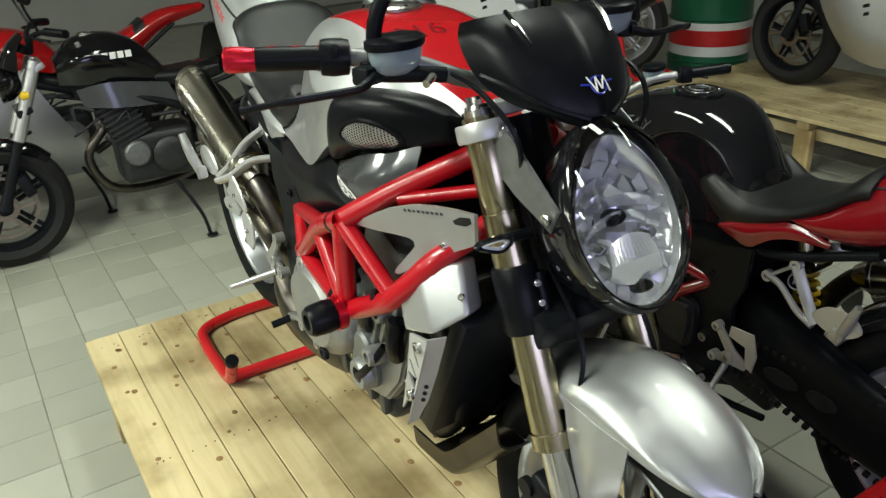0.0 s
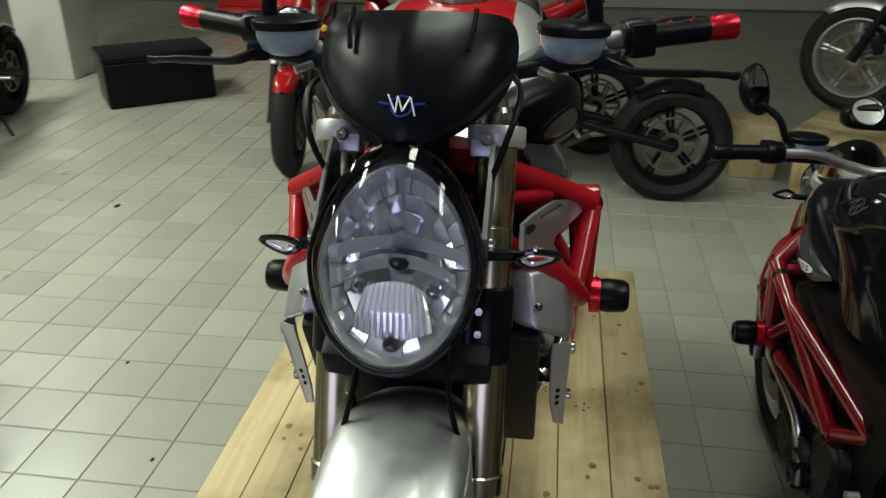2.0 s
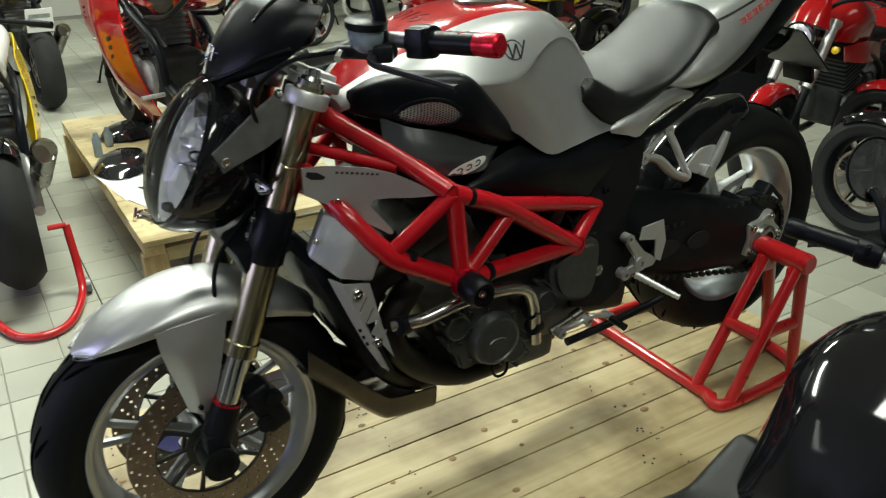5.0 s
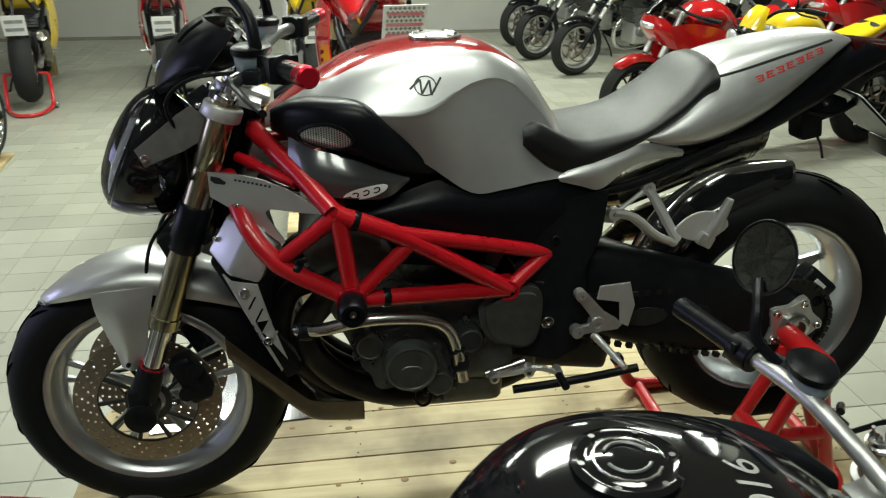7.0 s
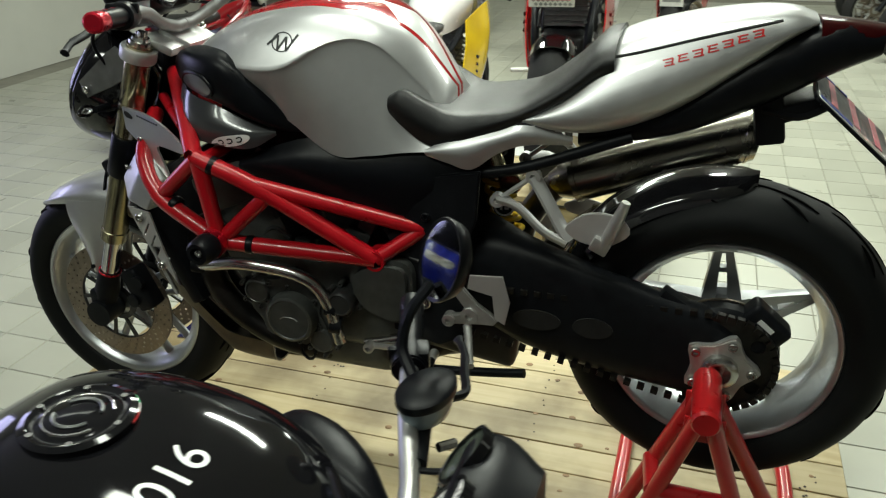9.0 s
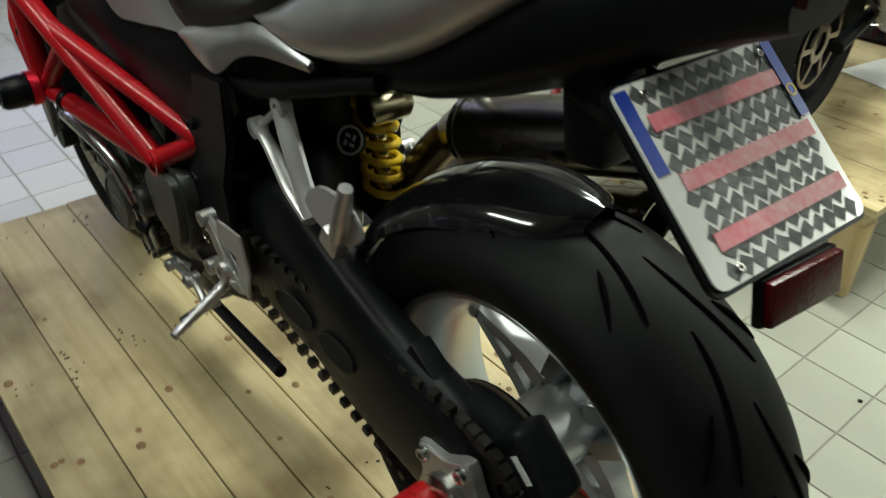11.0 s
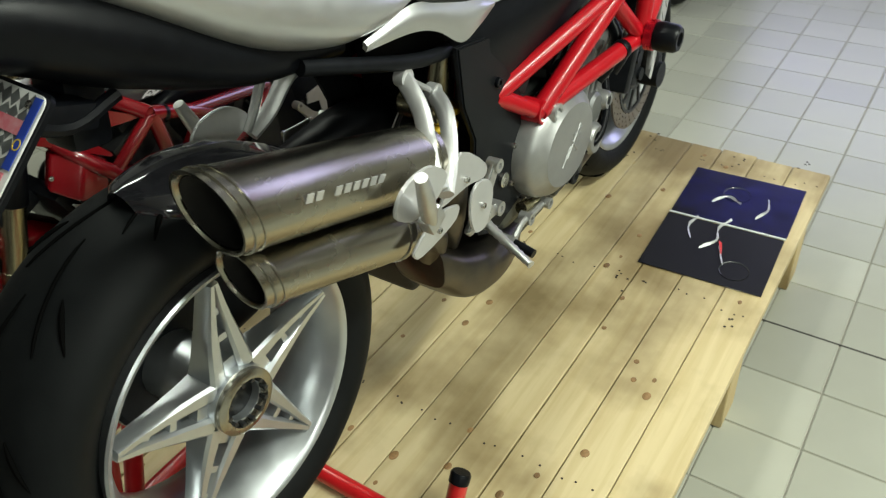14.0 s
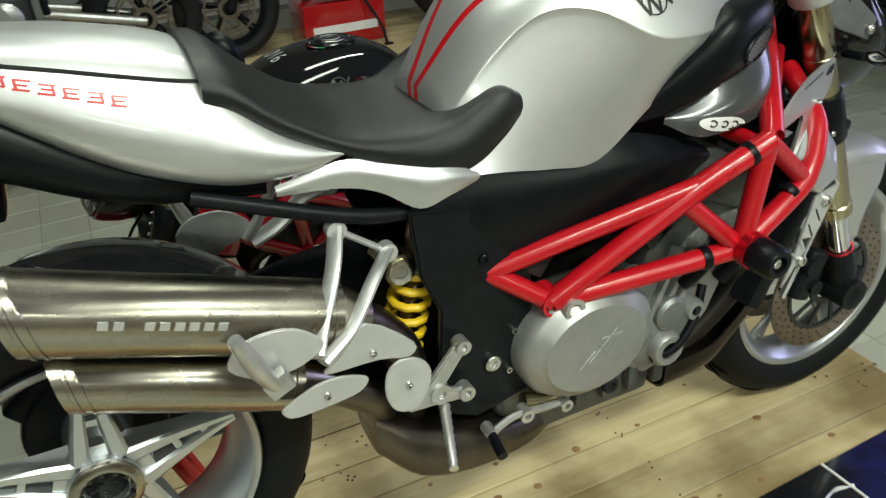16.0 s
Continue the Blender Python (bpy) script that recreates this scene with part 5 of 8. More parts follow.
    # black panels below the tank
    for s in (-1, 1):
        bm = skin([[(0.905, s * 0.165, 1.088), (0.906, s * 0.178, 1.076), (0.9, s * 0.17, 1.06)], [(0.86, s * 0.165, 1.108), (0.86, s * 0.186, 1.085), (0.855, s * 0.175, 1.045)], [(0.75, s * 0.155, 1.14), (0.75, s * 0.186, 1.095), (0.745, s * 0.175, 1.03)], [(0.64, s * 0.15, 1.128), (0.64, s * 0.172, 1.08), (0.64, s * 0.165, 1.01)], [(0.5, s * 0.135, 1.135), (0.5, s * 0.156, 1.075), (0.5, s * 0.145, 0.99)], [(0.425, s * 0.13, 1.112), (0.425, s * 0.142, 1.08), (0.43, s * 0.135, 1.04)]], 4, 4, False, 0.01)
        part("tank_underpanel", bm, "black_plastic", bike)
        # silver cover under the seat
        bm = skin([[(0.518, s * 0.152, 1.134), (0.52, s * 0.156, 1.129), (0.516, s * 0.153, 1.122)], [(0.478, s * 0.146, 1.154), (0.478, s * 0.16, 1.136), (0.474, s * 0.156, 1.112)], [(0.436, s * 0.142, 1.166), (0.434, s * 0.158, 1.14), (0.43, s * 0.152, 1.102)], [(0.385, s * 0.138, 1.178), (0.383, s * 0.15, 1.16), (0.38, s * 0.146, 1.136)], [(0.33, s * 0.134, 1.188), (0.33, s * 0.142, 1.172), (0.33, s * 0.138, 1.152)], [(0.25, s * 0.12, 1.168), (0.25, s * 0.126, 1.162), (0.25, s * 0.122, 1.154)]], 5, 4, False, 0.008)
        part("seat_side_cover", bm, P["body"], bike, "silver cover below the seat" if P["body"] == "silver" else "")
    # seat
    st = [yz(0.592, (0, 1.225), (0.06, 1.225), (0.11, 1.228), (0.141, 1.226), (0.149, 1.212), (0.142, 1.196)),
          yz(0.565, (0, 1.225), (0.06, 1.226), (0.105, 1.233), (0.142, 1.238), (0.155, 1.206), (0.148, 1.174)),
          yz(0.52, (0, 1.205), (0.06, 1.206), (0.105, 1.212), (0.14, 1.216), (0.156, 1.182), (0.149, 1.144)),
          yz(0.47, (0, 1.2), (0.06, 1.2), (0.105, 1.2), (0.138, 1.196), (0.153, 1.168), (0.146, 1.14)),
          yz(0.36, (0, 1.212), (0.06, 1.212), (0.11, 1.208), (0.138, 1.202), (0.147, 1.19), (0.138, 1.176)),
          yz(0.28, (0, 1.262), (0.06, 1.26), (0.105, 1.252), (0.13, 1.24), (0.137, 1.228), (0.13, 1.214)),
          yz(0.225, (0, 1.317), (0.055, 1.313), (0.095, 1.302), (0.12, 1.286), (0.127, 1.27), (0.12, 1.256)),
          yz(0.196, (0, 1.326), (0.05, 1.323), (0.09, 1.312), (0.115, 1.295), (0.121, 1.28), (0.115, 1.266))]
    part("seat", lifted(skin(st, 5, 4)), "seat", bike, "black vinyl rider seat", sharp=60)
    # tail
    st = [yz(0.345, (0, 1.19), (0.05, 1.19), (0.1, 1.19), (0.133, 1.19), (0.134, 1.185), (0.1, 1.182)),
          yz(0.28, (0, 1.24), (0.05, 1.238), (0.1, 1.23), (0.141, 1.2), (0.134, 1.168), (0.08, 1.158)),
          yz(0.2, (0, 1.315), (0.05, 1.311), (0.095, 1.295), (0.139, 1.222), (0.13, 1.172), (0.08, 1.155)),
          yz(0.1, (0, 1.345), (0.05, 1.341), (0.09, 1.322), (0.124, 1.256), (0.113, 1.208), (0.07, 1.19)),
          yz(0.0, (0, 1.358), (0.04, 1.355), (0.077, 1.342), (0.098, 1.302), (0.09, 1.275), (0.06, 1.262)),
          yz(-0.06, (0, 1.358), (0.035, 1.356), (0.062, 1.349), (0.077, 1.33), (0.07, 1.318), (0.05, 1.312)),
          yz(-0.095, (0, 1.347), (0.025, 1.346), (0.045, 1.344), (0.052, 1.34), (0.05, 1.336), (0.035, 1.334))]
    tail = part("tail", lifted(skin(st, 5, 4)), P["tail"], bike, P["tail_label"], sharp=50)

    for s in (-1, 1):
        line = smooth_line([(x, 0, z) for x, z in [(0.22, 1.302), (0.16, 1.316), (0.11, 1.329), (0.05, 1.345), (-0.02, 1.362), (-0.07, 1.373)]], 6)
        part("tail_seam", press(tube(bmesh.new(), line, 0.0022, 6), tail, s, 0.0), "hole_black", tail).location = (0, 0, 0)
        if P["lettered"]:   # product name as plain red bars
            for k in range(7):
                bm = bmesh.new()
                x0, z0 = 0.1 - 0.0225 * k, 1.307 + 0.0078 * k
                for dx, dz, w, h in ((0, 0.0044, 0.0165, 0.0022), (0, -0.0044, 0.0165, 0.0022), ((0.006 if k % 2 else -0.006), 0, 0.0032, 0.01), (0, 0, 0.011, 0.0018)):
                    for i in range(5):
                        block(bm, (w / 5, 0.0006, h), Matrix.Translation((x0 + dx + dz * 0.35 + w * (i - 2) / 5, 0, z0 + dz - (dx + w * (i - 2) / 5) * 0.27)))
                tagged(part("name_bar", press(bm, tail, s, 0.0005), "red_mark", tail), kind="stuff").location = (0, 0, 0)
    # black undertray and tail light
    st = [yz(0.25, (0, 1.17), (0.06, 1.165), (0.09, 1.15), (0.085, 1.13), (0.05, 1.115)),
          yz(0.1, (0, 1.25), (0.07, 1.23), (0.1, 1.19), (0.095, 1.155), (0.05, 1.14)),
          yz(-0.03, (0, 1.32), (0.06, 1.3), (0.086, 1.26), (0.08, 1.215), (0.045, 1.195)),
          yz(-0.12, (0, 1.338), (0.045, 1.334), (0.066, 1.305), (0.06, 1.265), (0.035, 1.25)),
          yz(-0.19, (0, 1.33), (0.03, 1.327), (0.042, 1.31), (0.038, 1.292), (0.022, 1.285))]
    part("undertray", lifted(skin(st, 4, 4)), "black_plastic", bike, "gloss black tail undertray", sharp=60)
    st = [yz(-0.1, (0, 1.343), (0.04, 1.34), (0.0585, 1.325), (0.0605, 1.31)),
          yz(-0.15, (0, 1.339), (0.035, 1.336), (0.051, 1.322), (0.052, 1.308)),
          yz(-0.197, (0, 1.332), (0.024, 1.33), (0.036, 1.318), (0.037, 1.307))]
    part("tail_light", lifted(skin(st, 4, 4, True, 0.004)), "tail_lens", bike, "dark red tail light lens")
    # plate carrier and plate
    if P["plate"]:
        bm = bmesh.new()
        for y in (-0.045, 0.045):
            tube(bm, smooth_line([(-0.06, y, 1.22), (-0.12, y, 1.21), (-0.17, y, 1.235)], 4), 0.008, 8)
        block(bm, (0.07, 0.1, 0.03), pose(-0.12, 0.0, 1.22, 0, 20), 0.008)
        block(bm, (0.05, 0.06, 0.09), pose(-0.075, 0.02, 1.2, 0, 10), 0.01)
        carrier = part("plate_carrier", bm, "black_plastic", bike)
        u = Vector((-0.131, 0, -0.111)).normalized()   # down the plate
        o = Vector((-0.138, 0.105, 1.2615))
        nrm = Vector((u.z, 0, -u.x)) * -1
        if nrm.x > 0:
            nrm = -nrm
        across = Vector((-0.012, -0.186, 0.003)).normalized()
        nrm = (nrm - across * nrm.dot(across)).normalized()
        down = nrm.cross(across)
        if down.z > 0:
            down = -down
        frame_m = Matrix(((across.x, down.x, nrm.x, o.x), (across.y, down.y, nrm.y, o.y), (across.z, down.z, nrm.z, o.z), (0, 0, 0, 1)))
        W, Hh = 0.192, 0.168

        def rr(x0, y0, x1, y1, r):
            pts = []
            for cx, cy, a0 in ((x1 - r, y1 - r, 0), (x0 + r, y1 - r, 90), (x0 + r, y0 + r, 180), (x1 - r, y0 + r, 270)):
                pts += [(cx + r * math.cos(radians(a0 + 30 * k)), cy + r * math.sin(radians(a0 + 30 * k))) for k in range(4)]
            return pts
        back = part("plate_backing", slab(rr(-0.004, -0.004, W + 0.004, Hh + 0.004, 0.012), 0.005, frame_m @ pose(0, 0, -0.006)), "black_plastic", bike)
        plate = part("number_plate", slab(rr(0, 0, W, Hh, 0.01), 0.0018, frame_m), "white_paint", bike, "white number plate printed with grey lozenges and pink bars")
        rng = random.Random(11)
        bm = bmesh.new()
        for j in range(11):
            for i in range(12):
                x, y = 0.024 + 0.0152 * i + (0.0076 if j % 2 else 0), 0.01 + 0.0148 * j
                if x > W - 0.009:
                    continue
                q = [(x + rng.uniform(-0.002, 0.002) - 0.0084, y), (x, y + 0.0088 + rng.uniform(-0.002, 0.002)), (x + 0.0084, y + rng.uniform(-0.002, 0.002)), (x + rng.uniform(-0.003, 0.003), y - 0.0088)]
                vs = [bm.verts.new(frame_m @ Vector((a, b, 0.0023 + 0.00001 * (i % 2)))) for a, b in q]
                bm.faces.new(vs)
        bmesh.ops.solidify(bm, geom=bm.faces[:], thickness=0.0003)
        for j in range(3):
            y = 0.035 + 0.05 * j
            bp = block(bmesh.new(), (W - 0.03, 0.0145, 0.0008), frame_m @ pose(0.022 + (W - 0.03) / 2, y, 0.0029))
            part("pink_bar", bp, "pink_mark", plate).location = (0, 0, 0)
        part("lozenge_print", bm, "grey_mark", plate).location = (0, 0, 0)
        bm = bmesh.new()
        block(bm, (0.013, Hh * 0.42, 0.001), frame_m @ pose(0.009, Hh * 0.23, 0.0022))
        part("blue_band", bm, "blue_mark", plate).location = (0, 0, 0)
        part("blue_band", block(bmesh.new(), (0.012, Hh * 0.42, 0.001), frame_m @ pose(W - 0.008, Hh * 0.23, 0.0034)), "blue_mark", plate).location = (0, 0, 0)
        bm = bmesh.new()
        lathe(bm, [(0.0058, 0), (0.0058, 0.0006), (0.0046, 0.0006), (0.0046, 0)], 20, frame_m @ pose(W - 0.008, 0.05, 0.0037), closed=True)
        part("star_ring", bm, "yellow", plate).location = (0, 0, 0)
        for px, py in ((0.03, 0.012), (W - 0.02, 0.012), (0.03, Hh - 0.01)):
            bolt("plate_screw", frame_m @ Vector((px, py, 0.0018)), nrm, 0.004, "steel", plate, 0.003).location = (0, 0, 0)
        bm = bmesh.new()
        block(bm, (0.09, 0.038, 0.012), Matrix.Translation((-0.285, 0.017, 1.128)) @ pose(0, 0, 0, 104, 0, 84), 0.003)
        ref = part("rear_reflector", bm, "red_lens", bike, "rectangular red rear reflector")
        bm = bmesh.new()
        block(bm, (0.094, 0.042, 0.01), Matrix.Translation((-0.279, 0.017, 1.1265)) @ pose(0, 0, 0, 104, 0, 84), 0.003)
        part("reflector_back", bm, "black_plastic", ref).location = (0, 0, 0)
    # front mudguard
    st = []
    for a, w, drop in ((49, 0.02, 0.004), (54, 0.056, 0.014), (63, 0.078, 0.03), (76, 0.088, 0.046), (90, 0.09, 0.056), (105, 0.088, 0.058), (122, 0.078, 0.048), (136, 0.058, 0.03)):
        r = 0.312 + 0.012 * min(1, max(0, (a - 50) / 40))
        ca, sa = math.cos(radians(a)), math.sin(radians(a))
        cx, cz = 1.377, 0.636
        st.append([(cx + (r - d) * ca, y, cz + (r - d) * sa) for y, d in ((0, 0), (w * 0.5, 0.004), (w * 0.85, 0.016), (w, drop * 0.6), (w * 0.99, drop))])
    fend = part("front_mudguard", skin(st, 5, 4, True, 0.004), P["body"], bike, "silver front mudguard with side stays" if P["body"] == "silver" else "red front mudguard", sharp=60)
    for s in (-1, 1):
        bm = skin([[(1.455, s * 0.088, 0.91), (1.4, s * 0.093, 0.915), (1.33, s * 0.09, 0.92)], [(1.45, s * 0.09, 0.86), (1.405, s * 0.102, 0.86), (1.345, s * 0.094, 0.86)], [(1.43, s * 0.082, 0.78), (1.4, s * 0.1, 0.78), (1.365, s * 0.09, 0.775)], [(1.42, s * 0.084, 0.735), (1.402, s * 0.098, 0.732), (1.385, s * 0.09, 0.73)]], 5, 5, False, 0.004)
        ob = part("mudguard_stay", bm, P["body"], fend)
        ob.location = (0, 0, 0)
        bolt("screw", (1.402, s * 0.099, 0.748), (0, s, 0), 0.005, "black_metal", fend).location = (0, 0, 0)
    # small flyscreen
    if P["screen"]:
        st = [[(1.292, 0, 1.288), (1.285, 0.02, 1.29), (1.272, 0.04, 1.296), (1.255, 0.058, 1.304)],
              [(1.29, 0, 1.315), (1.275, 0.045, 1.316), (1.25, 0.078, 1.32), (1.215, 0.1, 1.326)],
              [(1.275, 0, 1.35), (1.258, 0.055, 1.35), (1.228, 0.095, 1.35), (1.18, 0.118, 1.35)],
              [(1.252, 0, 1.385), (1.233, 0.06, 1.384), (1.203, 0.102, 1.382), (1.155, 0.124, 1.378)],
              [(1.222, 0, 1.415), (1.203, 0.058, 1.413), (1.175, 0.1, 1.408), (1.135, 0.12, 1.402)],
              [(1.19, 0, 1.434), (1.172, 0.055, 1.43), (1.148, 0.092, 1.424), (1.122, 0.108, 1.416)]]
        scr = part("flyscreen", skin(st, 5, 5, True, 0.005), "black_plastic", bike, "satin black flyscreen with a small winged badge", sharp=60)
        bm = bmesh.new()
        bm2 = bmesh.new()
        c, n3 = Vector((1.281, 0, 1.343)), Vector((0.86, 0, 0.5))
        up = Vector((-0.5, 0, 0.86))

        def spot(y, v, d=0.002):
            return c + up * v + n3 * d + Vector((-0.25 * abs(y), y, 0))
        for p, q in (((0.016, -0.012), (0.01, 0.01)), ((0.01, 0.01), (0.002, -0.006)), ((0.002, -0.006), (-0.004, 0.011)), ((-0.004, 0.011), (-0.006, -0.008)), ((-0.006, -0.008), (-0.016, 0.012))):
            tube(bm, [spot(*p), spot(*q)], 0.0012, 5)
        part("badge", bm, "white_mark", scr).location = (0, 0, 0)
        ring = [spot(0.012 * math.cos(a), 0.012 * math.sin(a), 0.001) for a in [2 * math.pi * k / 20 for k in range(20)]]
        tube(bm2, ring, 0.0016, 5, loop=True)
        tube(bm2, [spot(0.012, 0.001, 0.001), spot(0.026, 0.002, 0.001)], 0.0016, 5)
        tube(bm2, [spot(-0.012, 0.001, 0.001), spot(-0.026, 0.002, 0.001)], 0.0016, 5)
        part("badge_wing", bm2, "blue_paint", scr).location = (0, 0, 0)
        for s in (-1, 1):
            bm = tube(bmesh.new(), smooth_line([(1.226, s * 0.069, 1.396), (1.205, s * 0.073, 1.416), (1.178, s * 0.074, 1.4335)], 4), 0.0032, 6)
            part("screen_groove", bm, "black_gloss", scr).location = (0, 0, 0)
            bm = tube(bmesh.new(), smooth_line([(1.288, s * 0.02, 1.302), (1.262, s * 0.068, 1.322), (1.222, s * 0.1, 1.346), (1.185, s * 0.119, 1.358)], 4), 0.004, 6)
            part("screen_crease", bm, "black_plastic", scr).location = (0, 0, 0)
    # instrument pod
    bm = blob([(1.2, 0, 1.36, 0.06, 0.03), (1.16, 0, 1.37, 0.085, 0.036), (1.13, 0, 1.375, 0.085, 0.03), (1.12, 0, 1.376, 0.07, 0.022)], 24, 3)
    pod = part("instrument_pod", bm, "black_plastic", bike, "black instrument pod with a white round dial")
    for y, r, mt in ((-0.042, 0.038, "dial_white"), (0.042, 0.032, "lcd")):
        bm = bmesh.new()
        m = Matrix.Translation((1.126, y, 1.386)) @ pose(0, 0, 0, 0, -50)
        lathe(bm, [(r, 0), (r, 0.008), (0.0005, 0.008)], 32, m)
        d = part("dial", bm, mt, pod)
        d.location = (0, 0, 0)
        bm = bmesh.new()
        lathe(bm, [(r + 0.004, 0), (r + 0.004, 0.011), (r, 0.011), (r, 0)], 32, m, closed=True)
        part("dial_bezel", bm, "black_gloss", pod).location = (0, 0, 0)
        if mt == "dial_white":
            bm = bmesh.new()
            for k in range(14):
                a = radians(-130 + 20 * k)
                block(bm, (0.005, 0.0012, 0.0006), m @ pose(0, 0, 0.0086, 0, 0, math.degrees(a)) @ pose(0.028, 0, 0))
            block(bm, (0.026, 0.0018, 0.001), m @ pose(-0.008, 0.004, 0.0092, 0, 0, -30))
            part("dial_marks", bm, "hole_black", pod).location = (0, 0, 0)


def running_gear(bike, P):
    # radiator and its side guards
    bm = bmesh.new()
    block(bm, (0.035, 0.34, 0.3), pose(1.125, 0, 0.87, 0, 25), 0.008)
    rad = part("radiator", bm, "black_metal", bike, "black curved radiator")
    for s in (-1, 1):
        # faceted shroud: a side face and a face turned to the front, meeting in a ridge
        bm = bmesh.new()
        top_r, top_f, ridge = (1.077, 0.212, 1.036), (1.118, 0.197, 1.078), (1.168, 0.208, 0.985)
        low_r, fr_up, fr_low = (1.112, 0.222, 0.972), (1.165, 0.15, 1.085), (1.205, 0.165, 1.02)
        pts = [Vector((x, s * y, z)) for x, y, z in (top_r, top_f, ridge, low_r, fr_up, fr_low)]
        vs = [bm.verts.new(p) for p in pts] + [bm.verts.new(p + Vector((-0.012, -s * 0.035, 0.0))) for p in pts]
        for q in ((0, 1, 2, 3), (1, 4, 5, 2), (6, 7, 8, 9), (7, 10, 11, 8), (0, 1, 7, 6), (1, 4, 10, 7), (4, 5, 11, 10), (5, 2, 8, 11), (2, 3, 9, 8), (3, 0, 6, 9)):
            bm.faces.new([vs[k] for k in q])
        bmesh.ops.recalc_face_normals(bm, faces=bm.faces)
        bmesh.ops.bevel(bm, geom=bm.edges[:], offset=0.007, segments=3, affect="EDGES", profile=0.6)
        sh = part("radiator_shroud", bm, P["body"], bike, "faceted silver radiator shroud" if P["body"] == "silver" else "", sharp=60)
        bolt("screw", (1.186, s * 0.164, 1.045), (0.8, s * 0.6, 0), 0.0055, "steel", sh).location = (0, 0, 0)
        # slotted guard below it, with a flange folded to the front
        outline = [(1.114, 0.966), (1.165, 0.977), (1.152, 0.94), (1.083, 0.772), (1.073, 0.762), (1.066, 0.77), (1.07, 0.8), (1.094, 0.88)]
        holes = []
        for k in range(4):
            cx, cz = 1.127 - 0.0115 * k, 0.927 - 0.026 * k
            holes.append([(cx - 0.009, cz + 0.014), (cx - 0.005, cz + 0.015), (cx + 0.01, cz - 0.012), (cx + 0.006, cz - 0.014)])
        bm = slab(outline, 0.004, pose(0, s * 0.212 + 0.002, 0, 90), holes)
        rings = []
        for z, x in ((0.977, 1.165), (0.9, 1.134), (0.83, 1.106), (0.775, 1.083)):
            w = 0.03 * (1 - 0.6 * max(0, (0.85 - z) / 0.1))
            rings.append([(x, s * 0.214, z), (x + w * 0.5, s * (0.214 - w * 0.85), z + 0.004), (x + w * 0.5 - 0.003, s * (0.212 - w * 0.85), z + 0.004), (x - 0.003, s * 0.21, z)])
        loft(bm, rings)
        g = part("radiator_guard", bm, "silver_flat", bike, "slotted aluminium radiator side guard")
        for k in range(3):
            bm = bmesh.new()
            z = 0.87 - 0.016 * k
            x = 1.134 - 0.4 * (0.9 - z)
            lathe(bm, [(0.0038, 0), (0.0038, 0.0008)], 10, Matrix.Translation((x + 0.0085, s * 0.2005, z)) @ Vector((0.86, s * 0.5, 0)).to_track_quat("Z", "Y").to_matrix().to_4x4())
            part("guard_hole", bm, "hole_black", g).location = (0, 0, 0)
        for x, z in ((1.139, 0.953), (1.105, 0.846)):
            bolt("guard_bolt", (x, s * 0.214, z), (0, s, 0), 0.0095, "steel", g, 0.007).location = (0, 0, 0)
    # engine
    eng = root_part(bike, "engine")
    pale = P["engine"] != "engine_dark"
    # main castings and left covers take the darkened copy
    cast = "engine_dimmed" if pale else "engine_dark"
    bm = bmesh.new()
    block(bm, (0.36, 0.3, 0.22), pose(0.72, 0, 0.78), 0.03, 3)
    block(bm, (0.26, 0.27, 0.1), pose(0.74, 0, 0.65), 0.03, 3)
    part("crankcase", bm, cast, eng, "cast engine crankcase")
    bm = bmesh.new()
    block(bm, (0.17, 0.31, 0.22), pose(0.9, 0, 0.89, 0, 24), 0.012)
    part("cylinder_block", bm, cast, eng, "cast cylinder block")
    bm = bmesh.new()
    block(bm, (0.15, 0.34, 0.09), pose(0.955, 0, 1.02, 0, 24), 0.02)
    part("cylinder_head", bm, cast, eng)
    bm = bmesh.new()   # clutch cover, right
    m = Matrix.Translation((0.687, -0.15, 0.812)) @ pose(0, 0, 0, 90)
    lathe(bm, [(0.105, 0), (0.105, 0.03), (0.098, 0.045), (0.086, 0.052), (0.078, 0.062), (0.04, 0.064), (0.0005, 0.064)], 40, m)
    bmesh.ops.transform(bm, matrix=Matrix.Translation((0.687, 0, 0.812)) @ Matrix.Diagonal((1.2, 1, 0.98, 1)) @ Matrix.Translation((-0.687, 0, -0.812)), verts=bm.verts)
    cov = part("clutch_cover", bm, "case" if P["engine"] != "engine_dark" else "engine_dark", eng, "silver cast clutch cover")
    bm = bmesh.new()
    for p, q in (((0.64, 0.8), (0.69, 0.85)), ((0.66, 0.84), (0.7, 0.84)), ((0.65, 0.82), (0.62, 0.79)), ((0.68, 0.8), (0.655, 0.83)), ((0.69, 0.83), (0.67, 0.8))):
        tube(bm, [(p[0] + 0.03, -0.214, p[1] - 0.008), (q[0] + 0.03, -0.214, q[1] - 0.008)], 0.002, 5)
    part("cover_badge", bm, "case", eng)
    bolt("oil_cap", (0.648, -0.155, 0.894), (0, -1, 0), 0.021, "alu", eng, 0.05)
    bolt("oil_window", (0.72, -0.2, 0.722), (0, -1, 0), 0.015, "hole_black", eng, 0.01)
    for k in range(9):
        a = radians(40 + 38 * k)
        bolt("case_bolt", (0.687 + 0.135 * math.cos(a), -0.152, 0.812 + 0.11 * math.sin(a)), (0, -1, 0), 0.006, "steel", eng, 0.012)
